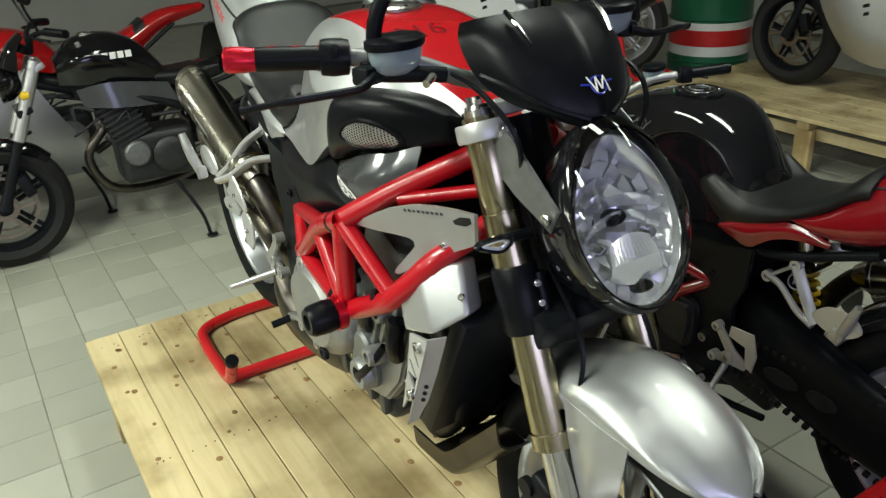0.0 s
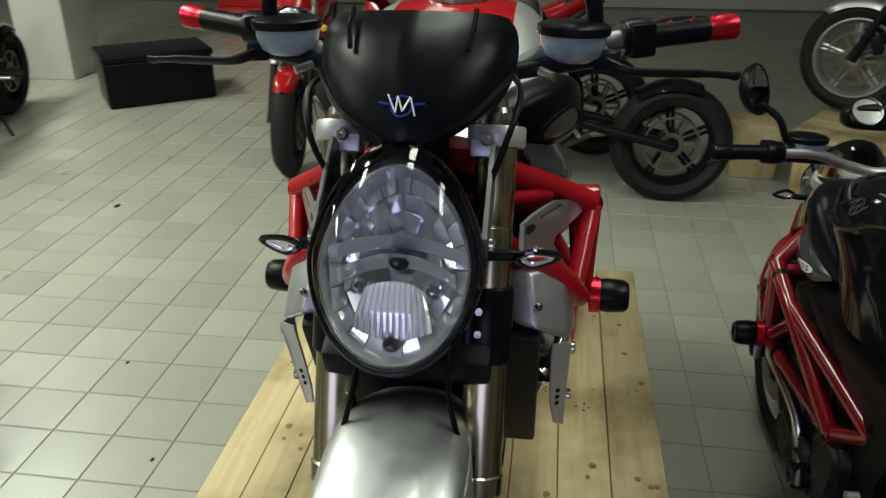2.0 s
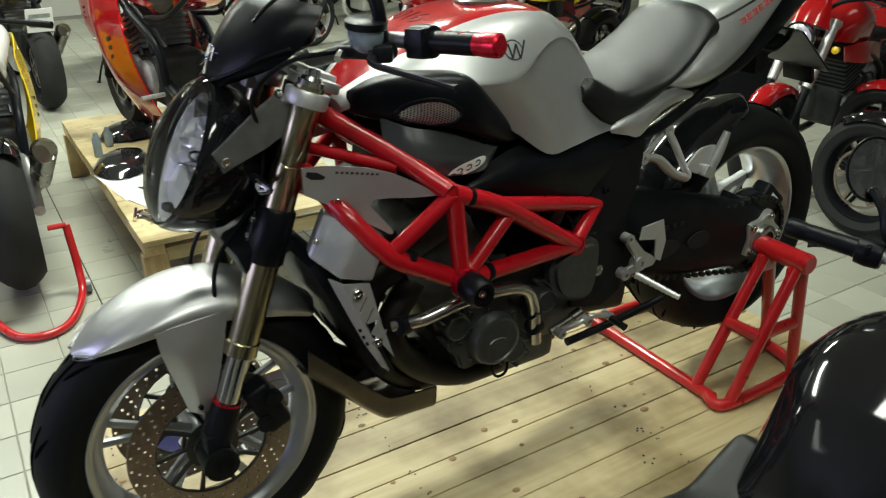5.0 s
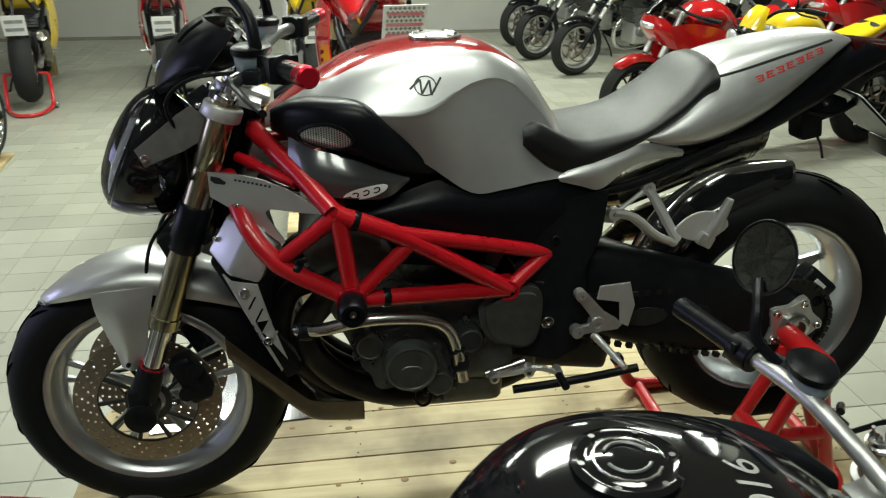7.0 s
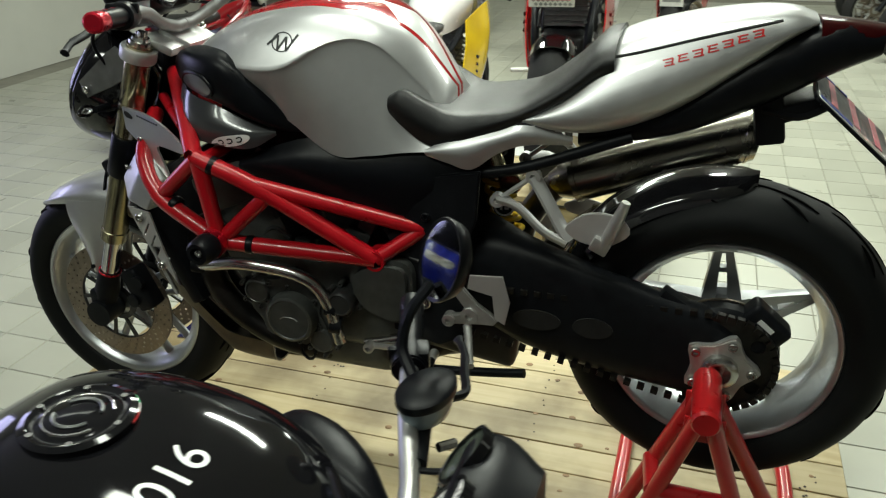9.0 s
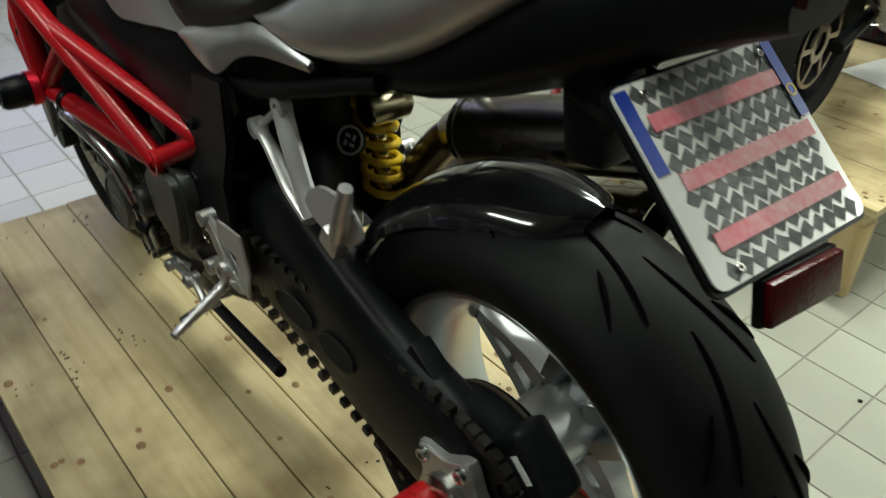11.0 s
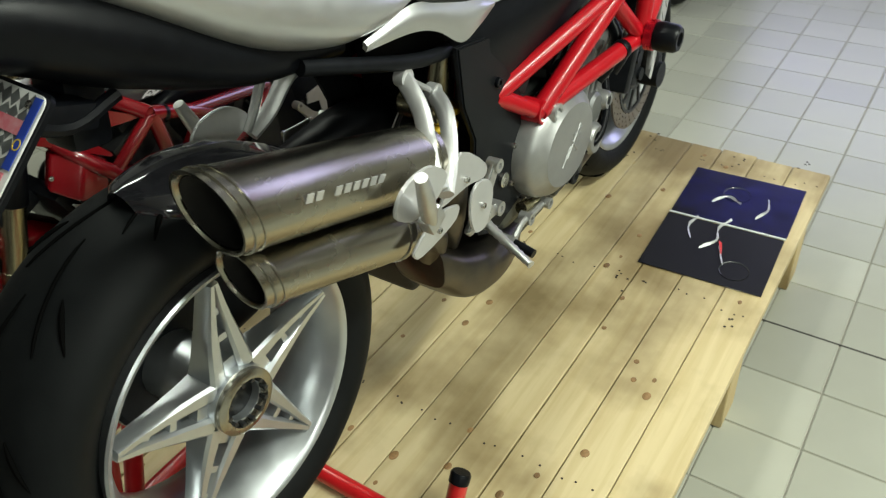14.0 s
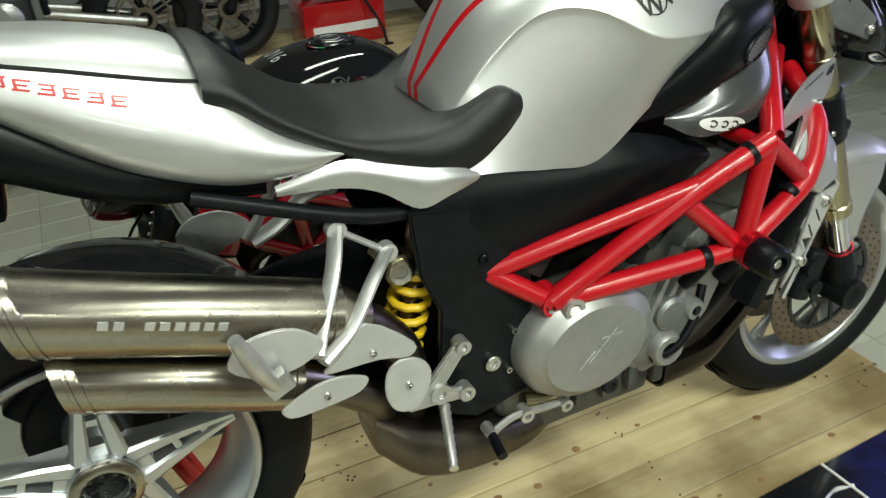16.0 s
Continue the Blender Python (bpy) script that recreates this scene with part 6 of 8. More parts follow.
    for x, z, r, h in ((0.84, 0.745, 0.05, 0.03), (0.86, 0.8, 0.032, 0.04), (0.8, 0.87, 0.025, 0.035)):
        bm = bmesh.new()
        lathe(bm, [(r, 0), (r, h), (r * 0.8, h + 0.006), (0.0005, h + 0.006)], 24, Matrix.Translation((x, -0.14, z)) @ pose(0, 0, 0, 90))
        part("engine_boss", bm, "engine_grey" if P["engine"] != "engine_dark" else "engine_dark", eng)
    lobes = []   # left side: a lobed casting with a round generator cover on it
    for k in range(40):
        a = 2 * math.pi * k / 40
        r = 0.086 + 0.008 * math.cos(7 * a) + 0.006 * math.cos(3 * a + 1)
        lobes.append((0.83 + r * math.cos(a), 0.755 + r * math.sin(a)))
    part("generator_case", slab(lobes, 0.045, pose(0, 0.172, 0, 90), (), 0.006), cast, eng)
    for x, z, r, h, mt in ((0.822, 0.744, 0.058, 0.05, cast), (0.905, 0.79, 0.03, 0.03, cast), (0.76, 0.69, 0.03, 0.03, cast), (0.7, 0.8, 0.028, 0.05, "engine_dark")):
        bm = bmesh.new()
        lathe(bm, [(r, 0), (r, h * 0.7), (r * 0.92, h * 0.95), (r * 0.82, h), (r * 0.78, h - 0.003), (0.0005, h - 0.002)], 32, Matrix.Translation((x, 0.15, z)) @ ALONG_Y)
        part("engine_cover", bm, mt, eng)
        for k in range(6):
            a = 2 * math.pi * k / 6 + 0.4
            bolt("case_bolt", (x + (r + 0.008) * math.cos(a), 0.15, z + (r + 0.008) * math.sin(a)), (0, 1, 0), 0.006, cast, eng, 0.028)
    part("cover_mark", tube(bmesh.new(), smooth_line([(0.842, 0.1985, 0.744), (0.832, 0.1985, 0.75), (0.812, 0.1985, 0.75), (0.802, 0.1985, 0.744)], 4), 0.0015, 5), "engine_grey", eng)
    for k in range(4):   # lugs along the sump
        part("sump_lug", block(bmesh.new(), (0.022, 0.02, 0.05), pose(0.7 + 0.055 * k, -0.145, 0.672 - 0.004 * k), 0.006), cast, eng)
    bm = slab([(p.x, p.y) for p in smooth_line([Vector((a, b, 0)) for a, b in ((0.555, 0.9), (0.62, 0.905), (0.672, 0.88), (0.678, 0.84), (0.655, 0.79), (0.6, 0.765), (0.56, 0.775), (0.545, 0.84))], 4, True)], 0.045, pose(0, 0.19, 0, 90), (), 0.012)
    part("sprocket_cover", bm, cast, eng, "grey rounded sprocket cover")
    for k in range(5):   # ribbed casting beside the clutch cover
        bm = bmesh.new()
        block(bm, (0.012, 0.03, 0.17 - 0.02 * k), pose(0.84 + 0.034 * k, -0.158, 0.84 + 0.016 * k, 0, 24), 0.004)
        part("case_rib", bm, "case" if pale else "engine_dark", eng)
    bm = slab([(0.79, 0.7), (0.83, 0.672), (0.9, 0.69), (0.96, 0.76), (1.02, 0.9), (1.0, 0.96), (0.93, 0.95), (0.86, 0.9), (0.8, 0.86)], 0.03, pose(0, -0.13, 0, 90), (), 0.006)
    part("front_case", bm, "case" if pale else "engine_dark", eng)
    for pts, r in (([(0.88, -0.175, 0.85), (0.9, -0.19, 0.88), (0.93, -0.19, 0.92), (0.94, -0.17, 0.95)], 0.012), ([(0.97, -0.165, 0.83), (0.99, -0.18, 0.87), (1.0, -0.175, 0.92)], 0.016), ([(0.82, -0.18, 0.72), (0.86, -0.195, 0.74), (0.9, -0.19, 0.78), (0.93, -0.17, 0.83)], 0.008)):
        part("hose", pipe(pts, r, 10), "black_plastic", eng)
    for x, z, r in ((0.85, 0.735, 0.034), (0.9, 0.8, 0.02), (0.955, 0.92, 0.022)):
        bolt("case_boss", (x, -0.16, z), (0, -1, 0), r, "case" if pale else "engine_dark", eng, 0.035)
    rng = random.Random(8)
    bm = bmesh.new()   # hoses, wires and fittings in the shadow of the frame
    for k in range(26):
        p = Vector((rng.uniform(0.6, 1.02), rng.choice((-1, 1)) * rng.uniform(0.12, 0.17), rng.uniform(0.86, 1.06)))
        q = p + Vector((rng.uniform(-0.12, 0.12), rng.uniform(-0.02, 0.02), rng.uniform(-0.07, 0.07)))
        tube(bm, smooth_line([p, (p + q) / 2 + Vector((0, 0, rng.uniform(-0.03, 0.03))), q], 4), rng.choice((0.004, 0.006, 0.009)), 6)
    for k in range(16):
        block(bm, (rng.uniform(0.02, 0.06), 0.03, rng.uniform(0.02, 0.05)), pose(rng.uniform(0.6, 1.0), rng.choice((-1, 1)) * 0.14, rng.uniform(0.88, 1.08), 0, rng.uniform(-40, 40)), 0.004)
    tagged(part("engine_clutter", bm, "engine_dark", eng), kind="stuff")
    bm = bmesh.new()
    block(bm, (0.5, 0.24, 0.24), pose(0.74, 0, 1.05, 0, -6), 0.03)
    part("airbox", bm, "black_plastic", bike)
    # water pipe, left
    part("water_pipe", pipe([(1.05, 0.17, 0.84), (1.0, 0.2, 0.853), (0.93, 0.212, 0.872), (0.86, 0.212, 0.874), (0.79, 0.205, 0.862), (0.748, 0.198, 0.835), (0.726, 0.19, 0.78), (0.712, 0.182, 0.7)], 0.0135, 12), "steel", eng, "silver bent water pipe")
    for x, z in ((1.035, 0.843), (0.727, 0.782), (0.719, 0.742)):
        bm = bmesh.new()
        lathe(bm, [(0.018, -0.012), (0.019, 0), (0.018, 0.012)], 14, Matrix.Translation((x, 0.185, z)) @ Vector((1, 0.3, 0.2)).to_track_quat("Z", "Y").to_matrix().to_4x4())
        part("hose_clip", bm, "black_metal", eng)
    part("drain_hose", pipe([(0.77, 0.16, 0.7), (0.78, 0.175, 0.65), (0.8, 0.17, 0.635), (0.815, 0.17, 0.66), (0.8, 0.16, 0.7)], 0.0035, 6), "black_plastic", eng)
    # exhaust headers and collector
    ex = root_part(bike, "exhaust")
    for k, y in enumerate((-0.12, -0.045, 0.045, 0.12)):
        part("header_pipe", pipe([(0.99, y, 0.93), (1.06, y, 0.9), (1.085, y * 0.95, 0.8), (1.05, y * 0.85, 0.72), (0.97, y * 0.7, 0.64), (0.86, y * 0.5, 0.61), (0.66, y * 0.4 - 0.03, 0.61)], 0.023, 12), "header", ex)
    part("header_pipe", pipe([(0.98, 0.13, 0.9), (1.035, 0.135, 0.82), (1.0, 0.135, 0.73), (0.9, 0.125, 0.655), (0.78, 0.11, 0.63), (0.62, 0.08, 0.63), (0.5, 0.03, 0.65)], 0.028, 14), "header", ex)
    bm = blob([(0.7, -0.03, 0.615, 0.07, 0.03), (0.6, -0.05, 0.625, 0.1, 0.04), (0.48, -0.07, 0.655, 0.11, 0.05), (0.39, -0.09, 0.69, 0.09, 0.055), (0.33, -0.11, 0.745, 0.05, 0.045)], 20, 3.4)
    part("collector", bm, "burnt", ex, "heat-tinted exhaust collector")
    # sheet-metal belly scoop
    bm = skin([[(z0, y, zz + dz) for y, dz in ((0, 0), (0.075, 0), (0.11, 0.02), (0.118, 0.07))] for z0, zz in ((1.2, 0.735), (1.12, 0.65), (1.05, 0.578), (1.02, 0.562), (0.97, 0.556), (0.92, 0.553))], 4, 4, True, 0.004)
    part("belly_scoop", bm, "burnt", bike, "bent sheet-metal belly scoop", sharp=50)
    part("scoop_pipe", pipe([(1.17, -0.03, 0.745), (1.1, -0.045, 0.68), (1.03, -0.05, 0.625)], 0.03, 16), "burnt", ex, "heat-blued pipe end")
    # silencers, right
    for name, p, q, r, fl in (("upper_silencer", (-0.079, -0.163, 1.117), (0.285, -0.162, 0.985), 0.049, 1.0), ("lower_silencer", (-0.05, -0.147, 1.002), (0.225, -0.152, 0.892), 0.039, 1.0)):
        p, q = Vector(p), Vector(q)
        d = (q - p).normalized()
        up = Vector((0, 0, 1)) - d * d.z
        up.normalize()
        side = d.cross(up)
        cut = 0.55

        def ring(c, rad, slant=0.0, n=36):
            return [c + (up * math.cos(2 * math.pi * k / n) * 1.04 + side * math.sin(2 * math.pi * k / n)) * rad + d * (slant * -rad * math.cos(2 * math.pi * k / n)) for k in range(n)]
        L = (q - p).length
        bm = bmesh.new()
        loft(bm, [ring(p + d * 0.1, r - 0.006, cut), ring(p + d * 0.004, r - 0.006, cut), ring(p, r - 0.003, cut), ring(p, r, cut), ring(p + d * 0.012, r, cut), ring(p + d * 0.013, r + 0.002, cut), ring(p + d * 0.018, r + 0.002, cut), ring(p + d * 0.019, r, cut), ring(p + d * 0.027, r, cut), ring(p + d * 0.0275, r + 0.0015, cut), ring(p + d * 0.031, r + 0.0015, cut), ring(p + d * 0.0315, r, cut * 0.9), ring(p + d * (L * 0.5), r, 0), ring(q - d * 0.012, r), ring(q - d * 0.011, r + 0.002), ring(q, r + 0.002), ring(q + d * 0.001, r - 0.002), ring(q + d * 0.05, r * 0.55)], caps=False)
        sil = part(name, bm, "titanium", ex, "slash-cut titanium silencer")
        bm = bmesh.new()
        loft(bm, [ring(p + d * 0.006, r - 0.0075, cut), ring(p + d * 0.12, r - 0.0075, cut)], caps=False)
        vs = [bm.verts.new(v) for v in ring(p + d * 0.12, r - 0.0075, cut)]
        bm.faces.new(vs)
        part("silencer_bore", bm, "soot", sil)
        if r > 0.045 and P["lettered"]:   # maker's name as pale bars
            bm = bmesh.new()
            a = math.pi * 0.5 if side.y < 0 else math.pi * 1.5
            for k in (0, 1, 3, 4, 5, 6, 7, 8):
                c = p + d * (0.1 + 0.0165 * k) + side * math.sin(a) * (r + 0.0006) + up * 0.012
                block(bm, (0.011, 0.0012, 0.012), Matrix.Translation(c) @ pose(0, 0, 0, 12, math.degrees(math.atan2(-d.z, d.x)), 0))
            tagged(part("name_bar", bm, "silver_flat", sil), kind="stuff")
    part("link_pipe", pipe([(0.285, -0.165, 0.985), (0.34, -0.16, 0.95), (0.39, -0.14, 0.87), (0.4, -0.12, 0.78), (0.4, -0.1, 0.72)], 0.03, 14), "burnt", ex)
    part("link_pipe", pipe([(0.225, -0.155, 0.9), (0.28, -0.15, 0.86), (0.33, -0.14, 0.81), (0.35, -0.12, 0.76)], 0.026, 14), "burnt", ex)
    for outline, y in (([(0.315, 0.996), (0.379, 0.943), (0.37, 0.922), (0.326, 0.933), (0.252, 0.937), (0.277, 0.96)], -0.213), ([(0.309, 0.908), (0.308, 0.894), (0.287, 0.883), (0.212, 0.878), (0.193, 0.889), (0.196, 0.901), (0.24, 0.92), (0.275, 0.921)], -0.206), ([(0.359, 0.919), (0.388, 0.909), (0.402, 0.884), (0.394, 0.851), (0.375, 0.827), (0.346, 0.834), (0.333, 0.865), (0.337, 0.903)], -0.21)):
        bm = slab([(p.x, p.y) for p in smooth_line([Vector((a, b, 0)) for a, b in outline], 3, True)], 0.005, pose(0, y, 0, 90), (), 0.0015)
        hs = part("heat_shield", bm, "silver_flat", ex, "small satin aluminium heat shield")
        c = np.mean(outline, axis=0)
        bolt("screw", (c[0], y - 0.005, c[1]), (0, -1, 0), 0.005, "steel", hs)
    part("lower_frame_box", block(bmesh.new(), (0.26, 0.16, 0.1), pose(0.48, 0.01, 0.7, 0, -8), 0.02, 3), "engine_dark", bike)
    # swingarm, left side only
    bm = blob([(-0.07, 0.115, 0.758, 0.03, 0.07), (-0.02, 0.116, 0.765, 0.034, 0.092), (0.07, 0.116, 0.78, 0.034, 0.098), (0.19, 0.112, 0.803, 0.036, 0.108), (0.33, 0.088, 0.83, 0.05, 0.115), (0.43, 0.045, 0.855, 0.085, 0.105), (0.52, 0.0, 0.85, 0.12, 0.08)], 20, 3.2)
    sw = part("swingarm", bm, "black_metal", bike, "black single-sided swingarm", sharp=50)
    bm = bmesh.new()
    lathe(bm, [(0.1, -0.045), (0.106, -0.04), (0.106, 0.0), (0.09, 0.015), (0.06, 0.018)], 32, Matrix.Translation((AXLE[0], 0.115, AXLE[2])) @ ALONG_Y)
    block(bm, (0.09, 0.03, 0.02), pose(0.03, 0.115, 0.86, 0, -30), 0.005)
    part("hub_carrier", bm, "black_metal", sw).location = (0, 0, 0)
    # two thin black sheets paint the shade of recesses on the arm
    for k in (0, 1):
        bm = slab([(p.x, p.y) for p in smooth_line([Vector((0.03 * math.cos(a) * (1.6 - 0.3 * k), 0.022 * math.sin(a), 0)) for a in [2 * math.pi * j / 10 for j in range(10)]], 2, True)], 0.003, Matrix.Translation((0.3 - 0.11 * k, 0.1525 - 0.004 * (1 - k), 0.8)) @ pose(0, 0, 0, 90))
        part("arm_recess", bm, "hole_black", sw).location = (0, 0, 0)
    bm = bmesh.new()
    block(bm, (0.09, 0.05, 0.06), pose(-0.115, 0.1, 0.83, 0, -40), 0.012, 3)
    block(bm, (0.05, 0.02, 0.11), pose(-0.085, 0.12, 0.79, 0, -40), 0.006)
    cal = part("rear_caliper", bm, "black_metal", bike, "black rear brake caliper with a pale sticker")
    part("sticker", block(bmesh.new(), (0.034, 0.001, 0.02), pose(-0.115, 0.1258, 0.835, 0, -40)), "white_mark", cal).location = (0, 0, 0)
    # chain
    bm = bmesh.new()
    pts = []
    for k in range(64):
        u = k / 64
        if u < 0.36:
            pts.append((-0.03 + 0.61 * u / 0.36, 0.138, 0.858 - 0.02 * u))
        elif u < 0.5:
            a = math.pi / 2 - math.pi * (u - 0.36) / 0.14
            pts.append((0.6 + 0.04 * math.cos(a), 0.138, 0.82 + 0.04 * math.sin(a)))
        elif u < 0.86:
            pts.append((0.58 - 0.61 * (u - 0.5) / 0.36, 0.138, 0.775 - 0.12 * (u - 0.5) / 0.36))
        else:
            a = -math.pi / 2 - math.pi * (u - 0.86) / 0.14
            pts.append((AXLE[0] + 0.1 * math.cos(a), 0.138, AXLE[2] + 0.1 * math.sin(a)))
    for p, q in zip(pts, pts[1:] + pts[:1]):
        p, q = Vector(p), Vector(q)
        dd = (q - p)
        n = max(1, int(dd.length / 0.016))
        for i in range(n):
            c = p + dd * ((i + 0.5) / n)
            block(bm, (0.013, 0.012, 0.011), Matrix.Translation(c) @ Matrix.Rotation(-math.atan2(dd.z, dd.x), 4, "Y"))
    tagged(part("chain", bm, "sprocket", bike), kind="stuff")
    # hugger over the rear tyre
    st = [[(AXLE[0] + 0.012 + 0.34 * math.cos(radians(aa)) * (1 - d), y, AXLE[2] + 0.34 * math.sin(radians(aa)) * (1 - d)) for y, d in ((0, 0), (w * 0.55, 0.025), (w * 0.9, 0.08), (w, 0.14))] for aa, w in ((97, 0.03), (92, 0.062), (80, 0.08), (66, 0.088), (50, 0.09), (36, 0.09), (20, 0.088))]
    part("rear_hugger", skin(st, 5, 4, True, 0.004), "carbon", bike, "gloss carbon rear mudguard", sharp=60)
    # central black frame plates
    for s in (-1, 1):
        outline = [(0.6, 0.95), (0.5, 1.085), (0.412, 1.1), (0.42, 1.0), (0.448, 0.93), (0.44, 0.84), (0.448, 0.74), (0.5, 0.712), (0.598, 0.735), (0.602, 0.86)]
        bm = slab(outline, 0.012, pose(0, s * 0.15 + 0.006, 0, 90), (), 0.003)
        pl = part("frame_plate", bm, "black_metal", bike, "matt black frame plate")
        bolt("pivot_bolt", (0.527, s * 0.157, 0.812), (0, s, 0), 0.014, "steel", pl, 0.008).location = (0, 0, 0)
        bolt("plate_bolt", (0.52, s * 0.157, 1.0), (0, s, 0), 0.009, "black_plastic", pl, 0.006).location = (0, 0, 0)
        # rider footpeg
        bm = slab([(0.472, 0.89), (0.46, 0.893), (0.447, 0.88), (0.41, 0.838), (0.385, 0.822), (0.368, 0.806), (0.378, 0.794), (0.41, 0.792), (0.46, 0.786), (0.482, 0.79), (0.478, 0.805), (0.446, 0.812), (0.434, 0.822), (0.476, 0.878)], 0.011, pose(0, s * 0.18 + 0.0055, 0, 90), (), 0.003)
        for x, z, r in ((0.466, 0.882, 0.012), (0.468, 0.796, 0.013), (0.425, 0.812, 0.017)):
            lathe(bm, [(r, -0.01), (r, 0.012), (r * 0.45, 0.013), (r * 0.45, -0.01)], 16, Matrix.Translation((x, s * 0.18, z)) @ ALONG_Y, closed=True)
        foot = part("footpeg_bracket", bm, "alu", bike, "silver alloy rider footpeg bracket")
        bm = bmesh.new()
        n = 16
        tube(bm, [Vector((0.43, s * 0.185, 0.785)).lerp(Vector((0.395, s * 0.285, 0.762)), i / n) for i in range(n + 1)], [0.0095 - (0.0015 if i % 2 else 0) - 0.0025 * i / n for i in range(n + 1)], 10)
        part("footpeg", bm, "alu", foot, "ribbed alloy footpeg").location = (0, 0, 0)
        if s > 0:
            bm = slab([(0.36, 0.905), (0.425, 0.9), (0.43, 0.87), (0.38, 0.86), (0.375, 0.81), (0.355, 0.8), (0.345, 0.85)], 0.004, pose(0, s * 0.185, 0, 90), (), 0.001)
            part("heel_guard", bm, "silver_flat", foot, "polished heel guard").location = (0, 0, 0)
        bm = bmesh.new()
        tube(bm, smooth_line([(0.645, s * 0.178, 0.7), (0.6, s * 0.182, 0.706), (0.55, s * 0.185, 0.715), (0.5, s * 0.19, 0.7)], 4), 0.0065, 8)
        for x, z, r in ((0.645, 0.7, 0.011), (0.57, 0.71, 0.012), (0.505, 0.702, 0.01)):
            lathe(bm, [(r, -0.012), (r, 0.012), (r * 0.5, 0.014), (r * 0.5, -0.012)], 12, Matrix.Translation((x, s * 0.182, z)) @ ALONG_Y, closed=True)
        pedal = part("foot_pedal", bm, "alu", bike, "alloy foot pedal")
        bm = bmesh.new()
        tube(bm, [(0.505, s * 0.19, 0.7), (0.5, s * 0.235, 0.693)], 0.0085, 10)
        part("pedal_tip", bm, "black_plastic", pedal).location = (0, 0, 0)
        bm = bmesh.new()
        tube(bm, [(0.575, s * 0.168, 0.724), (0.6, s * 0.168, 0.716), (0.602, s * 0.168, 0.7155), (0.66, s * 0.168, 0.7)], [0.012, 0.012, 0.0085, 0.0085], 12)
        part("brake_cylinder" if s < 0 else "gear_link", bm, "gold" if s < 0 else "steel", bike)
        # passenger peg carrier: two bowed alloy arms, a strut and a foot plate
        bm = bmesh.new()
        y = s * 0.125
        eyes = ((0.386, 1.037), (0.318, 1.09))
        out = 1.0 if s < 0 else 0.0   # only the silencer side bows outwards

        def yy(v):
            return y + s * (v - 0.168) * (0.2 + 1.35 * out)
        tube(bm, smooth_line([(0.318, y, 1.09), (0.295, yy(0.196), 1.055), (0.262, yy(0.217), 1.0), (0.244, yy(0.233), 0.975)], 4), 0.0135, 10, flat=0.6)
        tube(bm, smooth_line([(0.386, y, 1.037), (0.345, yy(0.2), 1.028), (0.297, yy(0.222), 0.988), (0.25, yy(0.236), 0.967)], 4), 0.0135, 10, flat=0.6)
        tube(bm, [(0.386, y, 1.037), (0.318, y, 1.09)], 0.005, 8)
        for x, z in eyes:
            lathe(bm, [(0.014, -0.008), (0.014, 0.008), (0.006, 0.009), (0.006, -0.008)], 16, Matrix.Translation((x, y, z)) @ ALONG_Y, closed=True)
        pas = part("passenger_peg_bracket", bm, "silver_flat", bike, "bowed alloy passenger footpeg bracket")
        bm = slab([(p.x, p.y) for p in smooth_line([Vector((a, b - 0.015, 0)) for a, b in ((0.255, 1.012), (0.225, 0.99), (0.194, 0.986), (0.166, 0.99), (0.136, 1.015), (0.15, 1.041), (0.181, 1.051), (0.222, 1.045))], 3, True)], 0.006, pose(0, yy(0.236) + 0.003, 0, 90), (), 0.0015)
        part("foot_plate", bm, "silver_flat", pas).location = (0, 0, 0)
        bm = bmesh.new()
        tube(bm, [(0.183, yy(0.246) + s * 0.004, 0.972), (0.168, yy(0.251) + s * 0.006, 1.005), (0.157, yy(0.254) + s * 0.008, 1.035), (0.146, yy(0.256) + s * 0.009, 1.066)], [0.011, 0.0125, 0.0115, 0.0085], 10)
        block(bm, (0.034, 0.02, 0.028), pose(0.187, yy(0.246) + s * 0.004, 0.974, 0, -25), 0.004)
        part("passenger_peg", bm, "alu", pas, "folded passenger footpeg").location = (0, 0, 0)
        part("subframe_tube", pipe([(0.52, s * 0.12, 1.08), (0.36, s * 0.13, 1.1), (0.15, s * 0.1, 1.17)], 0.011, 10), "black_metal", bike)
    # shock
    bm = bmesh.new()
    a, b = Vector((0.46, -0.1, 1.07)), Vector((0.4, -0.09, 0.83))
    pts = [a.lerp(b, 0.3 + 0.62 * i / 60) + Vector((0.03 * math.cos(i * 0.62), 0.03 * math.sin(i * 0.62), 0)) for i in range(61)]
    tube(bm, pts, 0.0065, 8)
    sh = part("shock_spring", bm, "yellow", bike, "yellow coil spring of the rear shock")
    bm = bmesh.new()
    tube(bm, [a, a.lerp(b, 0.3), a.lerp(b, 0.31), b], [0.022, 0.024, 0.014, 0.014], 16)
    part("shock_body", bm, "gold", sh).location = (0, 0, 0)
    part("shock_reservoir", lathe(bmesh.new(), [(0.022, 0), (0.0245, 0.003), (0.0245, 0.07), (0.022, 0.073), (0.0005, 0.073)], 24, Matrix.Translation((0.404, -0.055, 1.0)) @ pose(0, 0, 0, 90)), "gold", sh, "gold shock reservoir").location = (0, 0, 0)
    bolt("reservoir_cap", (0.404, -0.128, 1.0), (0, -1, 0), 0.02, "steel", sh, 0.004).location = (0, 0, 0)
    n5 = Vector((-0.35, 0.85, 0.4))
    bolt("round_sticker", (0.413, -0.038, 0.957), n5, 0.024, "hole_black", sh, 0.006).location = (0, 0, 0)
